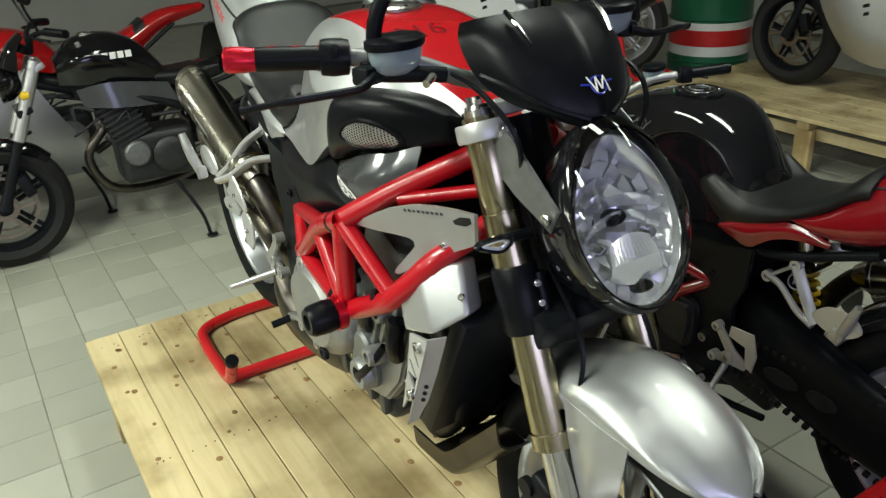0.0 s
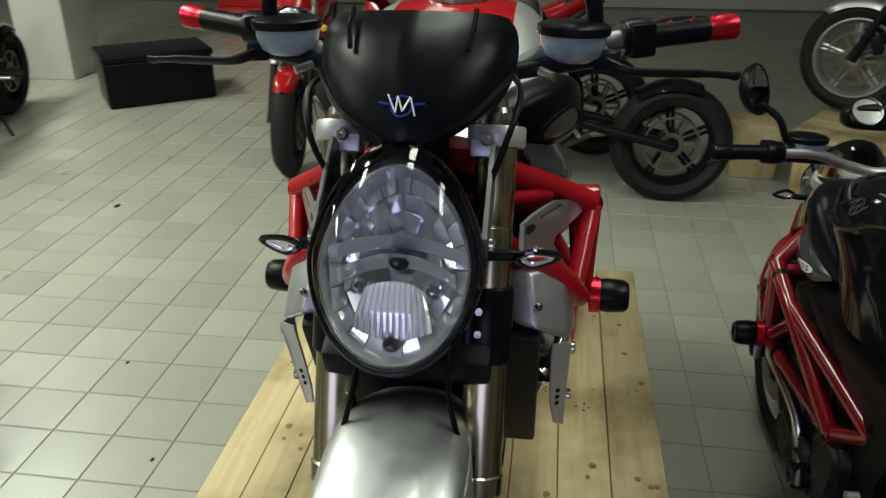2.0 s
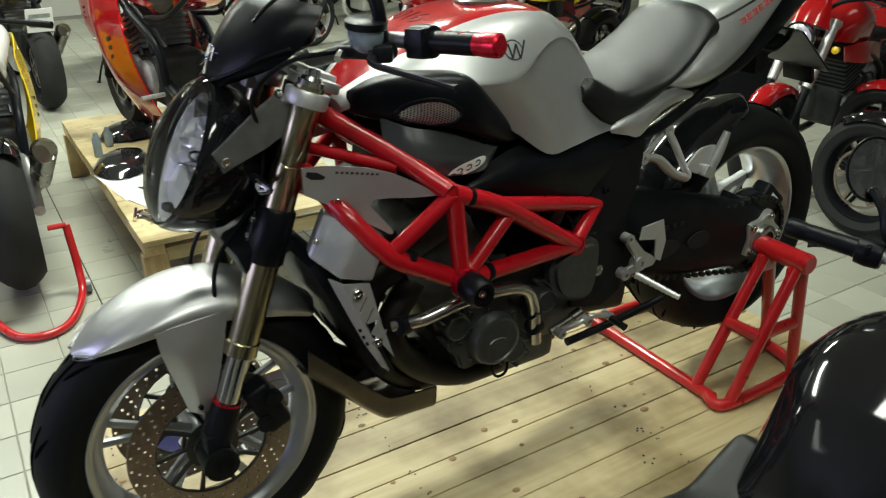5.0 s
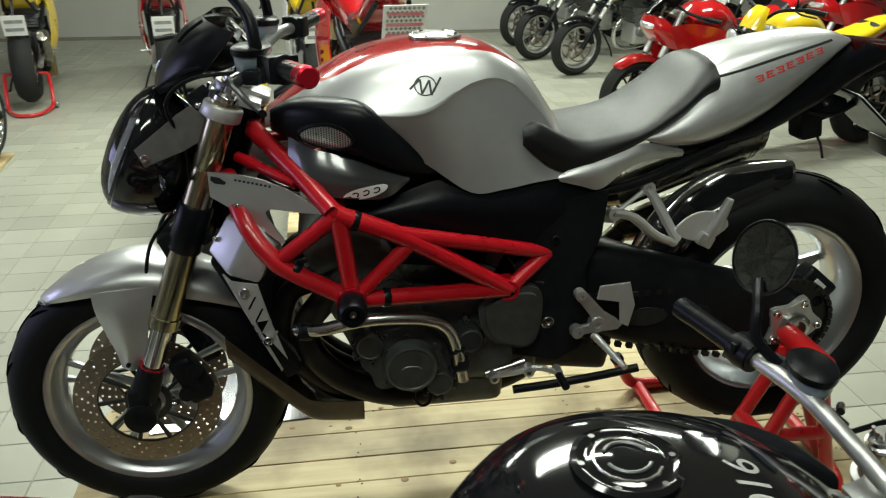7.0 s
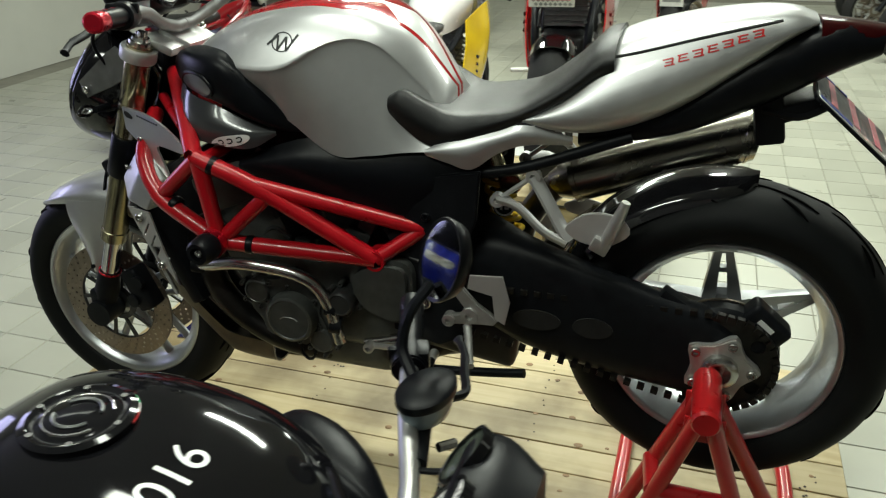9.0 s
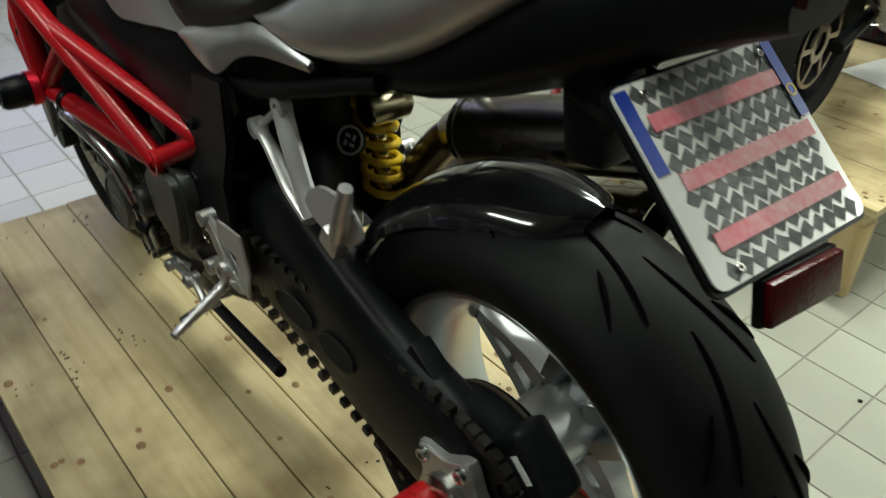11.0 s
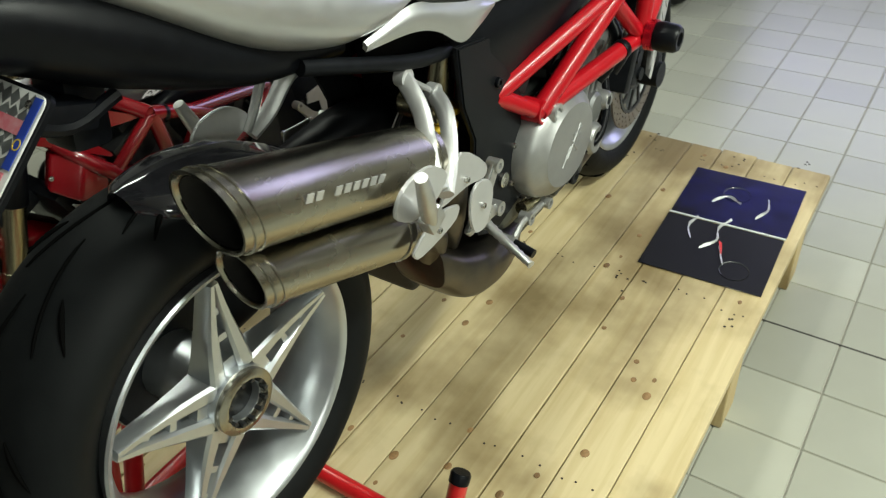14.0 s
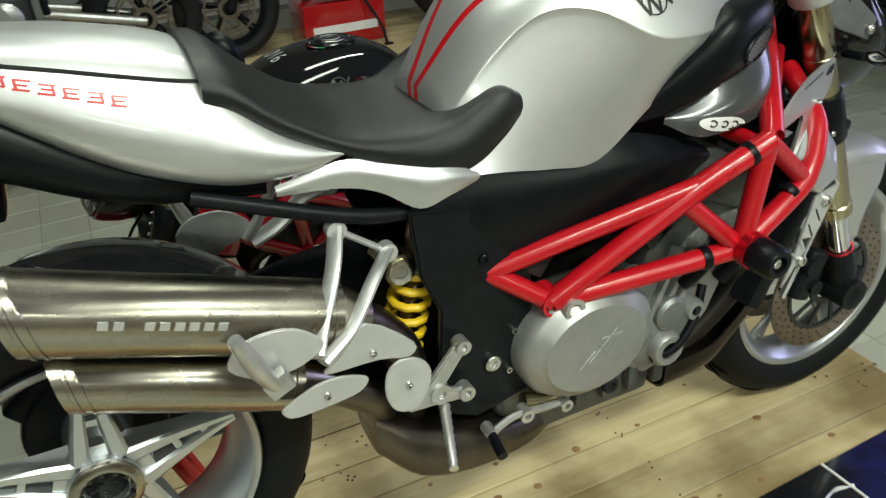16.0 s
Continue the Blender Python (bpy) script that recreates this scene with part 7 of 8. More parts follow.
    q5 = Matrix.Translation(Vector((0.413, -0.038, 0.957)) + n5.normalized() * 0.0075) @ n5.to_track_quat("Z", "Y").to_matrix().to_4x4()
    part("sticker_ring", lathe(bmesh.new(), [(0.0225, 0), (0.0225, 0.001), (0.0185, 0.001), (0.0185, 0)], 28, q5, closed=True), "dial_white", sh, "cream ring printed on a black sticker").location = (0, 0, 0)
    for k in range(4):
        part("sticker_mark", block(bmesh.new(), (0.009, 0.005, 0.001), q5 @ pose(0.008 * math.cos(k * 1.57 + 0.6), 0.008 * math.sin(k * 1.57 + 0.6), 0.0005, 0, 0, 90 * k + 80)), "dial_white", sh).location = (0, 0, 0)
    # side stand, folded
    if P["kickstand"] == "up":
        bm = pipe([(0.593, 0.15, 0.642), (0.5, 0.155, 0.652), (0.4, 0.162, 0.668), (0.316, 0.17, 0.686)], 0.0095, 10)
    else:
        bm = pipe([(0.62, 0.15, 0.62), (0.6, 0.2, 0.5), (0.58, 0.26, 0.345)], 0.0105, 10)
    part("side_stand", bm, "black_metal", bike, "black side stand")
    # brake calipers
    for s in (-1, 1):
        bm = bmesh.new()
        block(bm, (0.05, 0.05, 0.11), pose(1.282, s * 0.085, 0.7, 0, 24), 0.012, 3)
        for k in (-1, 1):
            lathe(bm, [(0.016, 0), (0.016, 0.012), (0.0005, 0.012)], 16, Matrix.Translation((1.282 - 0.01 * k, s * 0.105, 0.7 + 0.026 * k)) @ (ALONG_Y if s > 0 else pose(0, 0, 0, 90)))
        part("brake_caliper", bm, "black_metal", bike, "black radial brake caliper")


AXLE = (-0.048, 0, 0.756)   # rear axle


def naked_machine(P):
    """The whole machine, in the main one's place; other ones are moved after."""
    bike = root("motorcycle", 0.7, 0, TOP, P["label"], "motorcycle", "motorcycles")
    front_wheel(bike, (1.384, 0, 0.634), P)
    rear_wheel(bike, AXLE, P)
    for s in (-1, 1):
        fork_leg(bike, s, P)
    headlight(bike, P)
    bars(bike, P, P["mirrors"])
    trellis(bike, P)
    bodywork(bike, P)
    running_gear(bike, P)
    return bike


SILVER = dict(label="silver naked motorcycle with red trellis frame on a rear stand", tank="tank_two", tank_label="silver fuel tank with a red centre stripe", tail="silver", tail_label="silver tail with red lettering bars", body="silver",
              frame="red_frame", wheel="wheel_silver", fork="gold", bar="engine_grey", bar_end="red_ano", engine="engine_grey", cap="steel", badge="engine_dark", number="red_dark", lettered=True, plate=True, screen=True, mirrors=True, kickstand="up", star=14)
silver_bike = naked_machine(SILVER)
silver_bike.matrix_world = pose(0.7, 0.037, TOP, 0, 0, 0.2)


def rear_stand():
    """Red tubular paddock stand for a single-sided swingarm, written round the main rear axle."""
    st = root("paddock_stand", 0, 0, TOP, "red tubular paddock stand holding the rear hub", "stand", "stands")
    r = 0.0165
    b = TOP + r
    PIN = -0.03   # the hub pin, along y
    loop = [(0.118, 0.23, b), (0.135, 0.275, b), (0.08, 0.292, b), (-0.1, 0.292, b), (-0.19, 0.27, b), (-0.225, 0.17, b), (-0.235, 0.0, b), (-0.225, -0.12, b), (-0.185, -0.205, b), (-0.1, -0.226, b), (0.06, -0.228, b), (0.13, -0.228, b + 0.008), (0.16, -0.228, b + 0.045), (0.187, -0.228, b + 0.095)]
    part("base_tube", pipe(loop, r, 14, 5), "red_stand", st)
    part("cross_tube", rod(bmesh.new(), (0.117, -0.22, b), (0.119, 0.25, b), r, 14), "red_stand", st)
    bm = bmesh.new()
    lathe(bm, [(0.018, -0.012), (0.0185, 0.004), (0.016, 0.008), (0.0005, 0.008)], 16, Matrix.Translation((0.187, -0.228, b + 0.095)) @ Vector((0.03, 0, 0.045)).to_track_quat("Z", "Y").to_matrix().to_4x4())
    part("end_cap", bm, "black_plastic", st, "black rubber end cap")
    bm = bmesh.new()
    lathe(bm, [(0.019, -0.02), (0.019, 0.0), (0.024, 0.004), (0.026, 0.01), (0.026, 0.148), (0.022, 0.153), (0.0005, 0.153)], 28, Matrix.Translation((PIN, 0.2, 0.742)) @ ALONG_Y)
    part("hub_pin", bm, "red_stand", st)
    for p, q in (((PIN + 0.012, 0.325, 0.729), (0.1, 0.287, b)), ((PIN - 0.012, 0.325, 0.729), (-0.16, 0.282, b)), ((PIN + 0.01, 0.23, 0.726), (0.119, 0.19, b)), ((PIN - 0.01, 0.23, 0.726), (-0.222, 0.15, b)), ((0.045, 0.305, 0.54), (0.055, 0.21, 0.54)), ((-0.09, 0.303, 0.54), (0.043, 0.305, 0.545))):
        part("strut", rod(bmesh.new(), p, q, r * 0.95, 12), "red_stand", st)
    for s in (-1, 1):
        bm = bmesh.new()
        block(bm, (0.07, 0.006, 0.05), pose(PIN, 0.275 + 0.04 * s, 0.704), 0.002)
        part("gusset", bm, "red_stand", st)
    return st


rear_stand()

# ---------------------------------------------------------------- the other machines of the showroom


def plain_wheel(bike, c, R, w, rim, paint, spokes=5, wire=False, name="front_wheel", disc=True):
    hub = part(name, lathe(bmesh.new(), [(0.04, -0.05), (0.04, 0.05), (0.015, 0.052), (0.015, -0.052)], 16, Matrix.Translation(c) @ ALONG_Y, closed=True), paint, bike)
    h = w / 2
    prof = [(rim, h * 0.75), (rim + (R - rim) * 0.4, h), (R - 0.03, h * 0.72), (R - 0.006, h * 0.36), (R, 0), (R - 0.006, -h * 0.36), (R - 0.03, -h * 0.72), (rim + (R - rim) * 0.4, -h), (rim, -h * 0.75)]
    bm = bmesh.new()
    lathe(bm, prof, 48, Matrix.Translation(c) @ ALONG_Y, closed=True)
    part("tyre", bm, "rubber_old", hub)
    bm = bmesh.new()
    lathe(bm, [(rim + 0.004, h * 0.72), (rim - 0.01, h * 0.74), (rim - 0.024, h * 0.4), (rim - 0.028, 0), (rim - 0.024, -h * 0.4), (rim - 0.01, -h * 0.74), (rim + 0.004, -h * 0.72)], 48, Matrix.Translation(c) @ ALONG_Y, closed=True)
    part("rim", bm, "chrome" if wire else paint, hub)
    bm = bmesh.new()
    n = 28 if wire else spokes
    for k in range(n):
        a = 2 * math.pi * k / n + 0.2
        for s in ((-1, 1) if not wire else ((1,) if k % 2 else (-1,))):
            off = 0.12 if not wire else 0.35
            p = Vector(c) + Vector((0.036 * math.cos(a + s * off * 2), s * 0.025, 0.036 * math.sin(a + s * off * 2)))
            q = Vector(c) + Vector(((rim - 0.02) * math.cos(a + s * off * 0.6), 0, (rim - 0.02) * math.sin(a + s * off * 0.6)))
            tube(bm, [p, q], 0.0016 if wire else 0.011, 5 if wire else 7)
    part("spokes", bm, "chrome" if wire else paint, hub)
    if disc:
        for s in (-1, 1):
            bm = spider(c, s * 0.062, 0.105, 0.05, 0.03, 6, 0.004)
            bmesh.ops.scale(bm, vec=(1.28, 1, 1.28), space=Matrix.Translation((-c[0], 0, -c[2])), verts=bm.verts)
            part("brake_disc", bm, "disc", hub)
    return hub


def motorcycle(kind, x, y, heading, label, paint="red_paint", second="black_plastic", wheel="black_metal", z=0.0, steer=0.0, lean=0.0, plate=None, fork="alu", detail=1, seed=0, rear_at=False, stripe=None):
    """A simpler machine of its kind; x, y: where its front (or rear) tyre touches the ground."""
    rng = random.Random(seed)
    bike = root("motorcycle", 0, 0, 0, label, "motorcycle", "motorcycles", shift=False)
    wire = kind == "vintage"
    WB = {"sport": 1.4, "naked": 1.42, "cruiser": 1.6, "vintage": 1.28}[kind]
    f, r = WB / 2, -WB / 2
    R = 0.3
    rake = {"sport": 0.42, "naked": 0.44, "cruiser": 0.62, "vintage": 0.5}[kind]
    plain_wheel(bike, (f, 0, R), R, 0.12 if not wire else 0.075, 0.215 if not wire else 0.235, wheel, wire=wire, disc=not wire)
    plain_wheel(bike, (r, 0, R + 0.01), R + 0.01, 0.18 if not wire else 0.085, 0.215 if not wire else 0.235, wheel, wire=wire, name="rear_wheel", disc=not wire)
    top = 0.93 if kind != "vintage" else 0.85

    def fx(zz):
        return f - rake * (zz - R)
    for s in (-1, 1):
        leg = part("fork_leg", tube(bmesh.new(), [(fx(top), s * 0.1, top), (fx(0.6), s * 0.1, 0.6), (fx(0.595), s * 0.1, 0.595)], [0.026, 0.027, 0.021], 14), fork, bike)
        part("slider", tube(bmesh.new(), [(fx(0.6), s * 0.1, 0.6), (fx(0.36), s * 0.1, 0.36), (f, s * 0.1, R)], [0.02, 0.025, 0.03], 12), "steel" if fork == "gold" else "black_metal", leg)
        if not wire:
            part("brake_caliper", block(bmesh.new(), (0.05, 0.05, 0.1), pose(f - 0.11, s * 0.085, R + 0.09, 0, 20), 0.01), "black_metal", bike)
        part("handlebar", pipe([(fx(top), s * 0.02, top + 0.03), (fx(top) - 0.01, s * 0.12, top + (0.1 if kind != "sport" else 0.0)), (fx(top) - 0.06, s * 0.28, top + (0.13 if kind != "sport" else -0.02)), (fx(top) - 0.12, s * 0.36, top + (0.12 if kind != "sport" else -0.03))], 0.012, 8), "black_metal" if kind != "vintage" else "chrome", bike)
        part("grip", tube(bmesh.new(), [(fx(top) - 0.06, s * 0.28, top + (0.13 if kind != "sport" else -0.02)), (fx(top) - 0.125, s * 0.38, top + (0.12 if kind != "sport" else -0.03))], 0.018, 12), "black_plastic", bike)
        if kind != "vintage":
            part("lever", pipe([(fx(top) - 0.02, s * 0.24, top + (0.12 if kind != "sport" else -0.02)), (fx(top) - 0.01, s * 0.3, top + (0.11 if kind != "sport" else -0.03)), (fx(top) - 0.06, s * 0.38, top + (0.1 if kind != "sport" else -0.04))], 0.006, 6), "black_metal", bike)
            st = [(fx(top) - 0.04, s * 0.22, top + 0.12), (fx(top), s * 0.27, top + 0.24), (fx(top) - 0.01, s * 0.33, top + 0.27)]
            m = part("mirror", pipe(st, 0.006, 6), "black_plastic", bike)
            part("mirror_head", blob([(fx(top) - 0.03, s * 0.35, top + 0.28, 0.03, 0.02), (fx(top) - 0.015, s * 0.35, top + 0.28, 0.06, 0.035), (fx(top) + 0.02, s * 0.35, top + 0.28, 0.03, 0.018)], 12), "black_plastic", m)
        part("turn_signal", lathe(bmesh.new(), [(0.0005, -0.02), (0.016, -0.016), (0.02, 0.01), (0.0005, 0.022)], 12, Matrix.Translation((fx(0.8) + 0.02, s * 0.17, 0.8)) @ pose(0, 0, 0, 0, 90)), "yellow" if kind != "sport" else "smoke", bike)
    part("yoke", block(bmesh.new(), (0.07, 0.25, 0.03), pose(fx(top), 0, top - 0.03, 0, 22), 0.008), "alu", bike)
    part("lower_yoke", block(bmesh.new(), (0.07, 0.25, 0.035), pose(fx(0.72), 0, 0.72, 0, 22), 0.008), "black_metal", bike)
    # mudguards
    st = []
    for a, w in ((48, 0.02), (56, 0.055), (75, 0.066), (100, 0.066), (125, 0.06), (142, 0.04)):
        st.append([(f + (R + 0.018 - d) * math.cos(radians(a)), yy, R + (R + 0.018 - d) * math.sin(radians(a))) for yy, d in ((0, 0), (w * 0.7, 0.01), (w, 0.045))])
    guard = paint if kind != "cruiser" else "black_gloss"
    part("front_mudguard", skin(st, 4, 3, True, 0.004), guard, bike)
    # tank
    L = {"sport": 1.0, "naked": 1.0, "cruiser": 0.92, "vintage": 0.82}[kind]
    tw = {"sport": 0.17, "naked": 0.16, "cruiser": 0.16, "vintage": 0.11}[kind]
    zt = {"sport": 0.98, "naked": 1.0, "cruiser": 0.9, "vintage": 0.88}[kind]
    x0 = 0.36 if kind != "vintage" else 0.3
    st = [yz(x0, (0, zt - 0.08), (tw * 0.5, zt - 0.09), (tw * 0.75, zt - 0.13), (tw * 0.6, zt - 0.19)),
          yz(x0 - 0.1, (0, zt), (tw * 0.6, zt - 0.02), (tw, zt - 0.08), (tw * 0.85, zt - 0.2)),
          yz(x0 - 0.25, (0, zt + 0.01), (tw * 0.6, zt - 0.01), (tw, zt - 0.09), (tw * 0.8, zt - 0.22)),
          yz(x0 - 0.38, (0, zt - 0.05), (tw * 0.45, zt - 0.07), (tw * 0.75, zt - 0.13), (tw * 0.7, zt - 0.23)),
          yz(x0 - 0.46, (0, zt - 0.15), (tw * 0.3, zt - 0.16), (tw * 0.5, zt - 0.18), (tw * 0.5, zt - 0.24))]
    tank = part("fuel_tank", skin(st, 4, 4), paint if kind != "cruiser" else "black_gloss", bike)
    part("filler_cap", lathe(bmesh.new(), [(0.042, 0), (0.042, 0.008), (0.036, 0.012), (0.03, 0.008), (0.0005, 0.009)], 24, pose(x0 - 0.17, 0, zt + 0.003)), "steel", tank)
    if stripe and stripe != "split":
        for s in (-1, 1):
            for k in range(6):
                part("name_bar", block(bmesh.new(), (0.026, 0.002, 0.03), pose(x0 - 0.14 - 0.034 * k, s * (tw + 0.001), zt - 0.085, 0, 0)), stripe, tank)
    # seat and tail
    zs = {"sport": 0.82, "naked": 0.81, "cruiser": 0.7, "vintage": 0.76}[kind]
    end = r - (0.1 if kind != "vintage" else 0.06)
    rise = {"sport": 0.14, "naked": 0.09, "cruiser": 0.02, "vintage": 0.0}[kind]
    st = [yz(x0 - 0.4, (0, zs), (0.06, zs), (0.1, zs - 0.02), (0.09, zs - 0.06)), yz(x0 - 0.55, (0, zs), (0.09, zs - 0.004), (0.125, zs - 0.03), (0.11, zs - 0.08)),
          yz(x0 - 0.72, (0, zs + 0.02), (0.09, zs + 0.015), (0.12, zs - 0.01), (0.11, zs - 0.06)), yz(x0 - 0.9, (0, zs + rise), (0.07, zs + rise - 0.006), (0.095, zs + rise - 0.03), (0.09, zs + rise - 0.06))]
    part("seat", skin(st, 4, 4), "seat", bike)
    tailc = paint if kind in ("sport", "naked") else ("black_gloss" if kind == "cruiser" else paint)
    if kind in ("sport", "naked"):
        st = [yz(x0 - 0.5, (0, zs - 0.03), (0.1, zs - 0.035), (0.125, zs - 0.06), (0.1, zs - 0.1)), yz(x0 - 0.8, (0, zs + rise * 0.6), (0.09, zs + rise * 0.5), (0.115, zs + rise * 0.3 - 0.02), (0.09, zs - 0.04)),
              yz(x0 - 1.0, (0, zs + rise + 0.03), (0.06, zs + rise + 0.02), (0.085, zs + rise - 0.01), (0.06, zs + rise - 0.06)), yz(end - 0.08, (0, zs + rise + 0.045), (0.03, zs + rise + 0.04), (0.045, zs + rise + 0.025), (0.03, zs + rise)), ]
        part("tail", skin(st, 4, 4), tailc, bike)
        part("tail_light", blob([(end - 0.1, 0, zs + rise + 0.02, 0.02, 0.008), (end - 0.085, 0, zs + rise + 0.02, 0.04, 0.018), (end - 0.06, 0, zs + rise + 0.02, 0.042, 0.02)], 14), "red_lens", bike)
    st = [[(r + (R + 0.04) * math.cos(radians(a)), yy, R + (R + 0.04 - d) * math.sin(radians(a))) for yy, d in ((0, 0), (0.06, 0.012), (0.09 if not wire else 0.05, 0.05))] for a in ((165, 140, 115, 90, 65) if kind in ("cruiser", "vintage") else (112, 95, 75, 55))]
    part("rear_mudguard", skin(st, 4, 3, True, 0.004), paint if kind == "vintage" else "black_gloss", bike)
    if plate or kind == "cruiser":
        bm = bmesh.new()
        m = pose(end - 0.12, 0, 0.68, 0, -20) if plate != "mosaic" else pose(end - 0.13, 0, 0.86, 0, -28)
        block(bm, (0.004, 0.18, 0.18), m, 0.001, 1)
        pl = part("number_plate", bm, "white_paint", bike, "white number plate with plain bars")
        if plate == "mosaic":   # pink bars over rows of grey lozenges
            for j in range(3):
                part("plate_bar", block(bmesh.new(), (0.002, 0.15, 0.014), m @ pose(-0.0035, 0, 0.05 - 0.05 * j)), "pink_mark", pl)
            bm = bmesh.new()
            for j in range(9):
                for i in range(8):
                    block(bm, (0.0012, 0.012, 0.012), m @ pose(-0.0027, -0.072 + 0.019 * i + (0.0095 if j % 2 else 0), 0.076 - 0.019 * j, 45))
            part("lozenge_print", bm, "grey_mark", pl)
        else:
            for j in range(2):
                part("plate_bar", block(bmesh.new(), (0.002, 0.14, 0.03), m @ pose(-0.0035, 0, 0.035 - 0.07 * j)), "grey_mark", pl)
        bm = bmesh.new()
        tube(bm, [(end + 0.02, 0, zs + rise - 0.05), (end - 0.1, 0, 0.74 if plate != "mosaic" else 0.86)], 0.012, 6)
        part("plate_carrier", bm, "black_plastic", bike)
    # engine and frame
    fins = kind in ("cruiser", "vintage")
    bm = bmesh.new()
    block(bm, (0.36, 0.24, 0.24), pose(0.0, 0, 0.42), 0.04, 3)
    eng = part("engine", bm, "alu" if fins else "engine_dark", bike)
    bm = finned(bmesh.new(), 0.17, 0.26, 0.026, 8, pose(0.13, 0, 0.62, 0, 20))
    part("cylinder", bm, "engine_grey" if kind != "naked" else "engine_dark", eng)
    for s in (-1, 1):
        part("engine_cover", lathe(bmesh.new(), [(0.085, 0), (0.085, 0.03), (0.07, 0.042), (0.03, 0.045), (0.0005, 0.045)], 24, Matrix.Translation((-0.05, s * 0.115, 0.42)) @ (ALONG_Y if s > 0 else pose(0, 0, 0, 90))), "alu" if kind != "naked" else "engine_dark", eng)
        part("engine_cover", lathe(bmesh.new(), [(0.06, 0), (0.06, 0.03), (0.05, 0.04), (0.0005, 0.04)], 20, Matrix.Translation((0.1, s * 0.115, 0.45)) @ (ALONG_Y if s > 0 else pose(0, 0, 0, 90))), "engine_grey", eng)
        part("frame_rail", pipe([(fx(0.86), s * 0.03, 0.86), (0.12, s * 0.14, 0.74), (-0.2, s * 0.13, 0.6), (-0.24, s * 0.12, 0.42)], 0.02, 10), "black_metal" if kind != "vintage" else paint, bike)
        part("swingarm", pipe([(-0.22, s * 0.1, 0.42), (-0.4, s * 0.115, 0.38), (r, s * 0.115, R + 0.01)], 0.024, 10), "alu" if kind == "sport" and plate != "mosaic" else "black_metal", bike)
        part("footpeg", rod(bmesh.new(), (-0.22, s * 0.13, 0.38), (-0.24, s * 0.24, 0.38), 0.011, 8), "alu", bike)
        part("subframe", pipe([(-0.1, s * 0.12, 0.7), (-0.4, s * 0.12, zs - 0.07), (r, s * 0.07, zs + rise - 0.04)], 0.012, 8), "black_metal" if kind != "vintage" else paint, bike)
    bm = bmesh.new()
    for k in range(12):
        p = Vector((rng.uniform(-0.2, 0.25), rng.choice((-1, 1)) * rng.uniform(0.1, 0.14), rng.uniform(0.5, 0.75)))
        tube(bm, smooth_line([p, p + Vector((rng.uniform(-0.1, 0.1), 0, rng.uniform(-0.05, 0.05))), p + Vector((rng.uniform(-0.15, 0.15), 0, rng.uniform(-0.12, 0.12)))], 3), rng.choice((0.006, 0.01)), 6)
    tagged(part("engine_clutter", bm, "engine_dark", eng), kind="stuff")
    part("exhaust_pipe", pipe([(0.2, -0.06, 0.56), (0.3, -0.07, 0.42), (0.2, -0.1, 0.24), (-0.1, -0.13, 0.22), (-0.32, -0.15, 0.3)], 0.022, 10), "chrome" if fins else "burnt", bike)
    up = {"sport": 0.24, "naked": 0.16, "cruiser": 0.02, "vintage": 0.0}[kind]
    part("silencer", tube(bmesh.new(), [(-0.3, -0.15, 0.3), (-0.36, -0.155, 0.31 + up * 0.1), (r - 0.02, -0.18, 0.33 + up), (r - 0.06, -0.18, 0.335 + up), (r - 0.05, -0.18, 0.335 + up)], [0.025, 0.045, 0.052, 0.045, 0.03], 18), "chrome" if fins else "titanium", bike)
    part("side_stand", pipe([(-0.05, 0.12, 0.28), (-0.12, 0.2, 0.12), (-0.14, 0.24, 0.006)], 0.009, 8), "black_metal", bike)
    part("kick_foot", block(bmesh.new(), (0.05, 0.03, 0.008), pose(-0.145, 0.245, 0.004)), "black_metal", bike)
    # front end
    if kind == "sport":
        st = [[(f - 0.02, 0, 0.9), (f - 0.04, 0.07, 0.9), (f - 0.1, 0.12, 0.89)], [(f - 0.02, 0, 0.8), (f - 0.05, 0.12, 0.8), (f - 0.18, 0.19, 0.79)], [(f - 0.12, 0, 0.7), (f - 0.15, 0.12, 0.68), (f - 0.26, 0.2, 0.66)]]
        part("nose_fairing", skin(st, 4, 4, True, 0.006), paint, bike)
        for s in (-1, 1):
            st = [[(f - 0.12, s * 0.17, 0.84), (f - 0.3, s * 0.2, 0.86), (0.1, s * 0.18, 0.8)], [(f - 0.2, s * 0.2, 0.66), (f - 0.36, s * 0.235, 0.66), (0.02, s * 0.2, 0.62)], [(f - 0.3, s * 0.19, 0.45), (0.2, s * 0.225, 0.42), (-0.1, s * 0.18, 0.4)], [(f - 0.38, s * 0.1, 0.26), (0.12, s * 0.14, 0.22), (-0.2, s * 0.12, 0.22)]]
            side = part("side_fairing", skin(st, 5, 5, False, 0.006), second if stripe == "split" else paint, bike)
            bm = bmesh.new()
            for k in range(3):
                block(bm, (0.07 - 0.012 * k, 0.004, 0.018), pose(0.18 - 0.01 * k, s * 0.226, 0.58 - 0.04 * k, 0, 18), 0.002)
            part("vent", bm, "hole_black", side)
        st = [[(f - 0.02, 0, 0.91), (f - 0.04, 0.06, 0.91), (f - 0.1, 0.11, 0.9)], [(f - 0.12, 0, 1.0), (f - 0.14, 0.06, 0.995), (f - 0.2, 0.1, 0.97)], [(f - 0.24, 0, 1.06), (f - 0.25, 0.05, 1.055), (f - 0.28, 0.08, 1.03)]]
        part("windscreen", skin(st, 4, 4, True, 0.003), "smoke", bike)
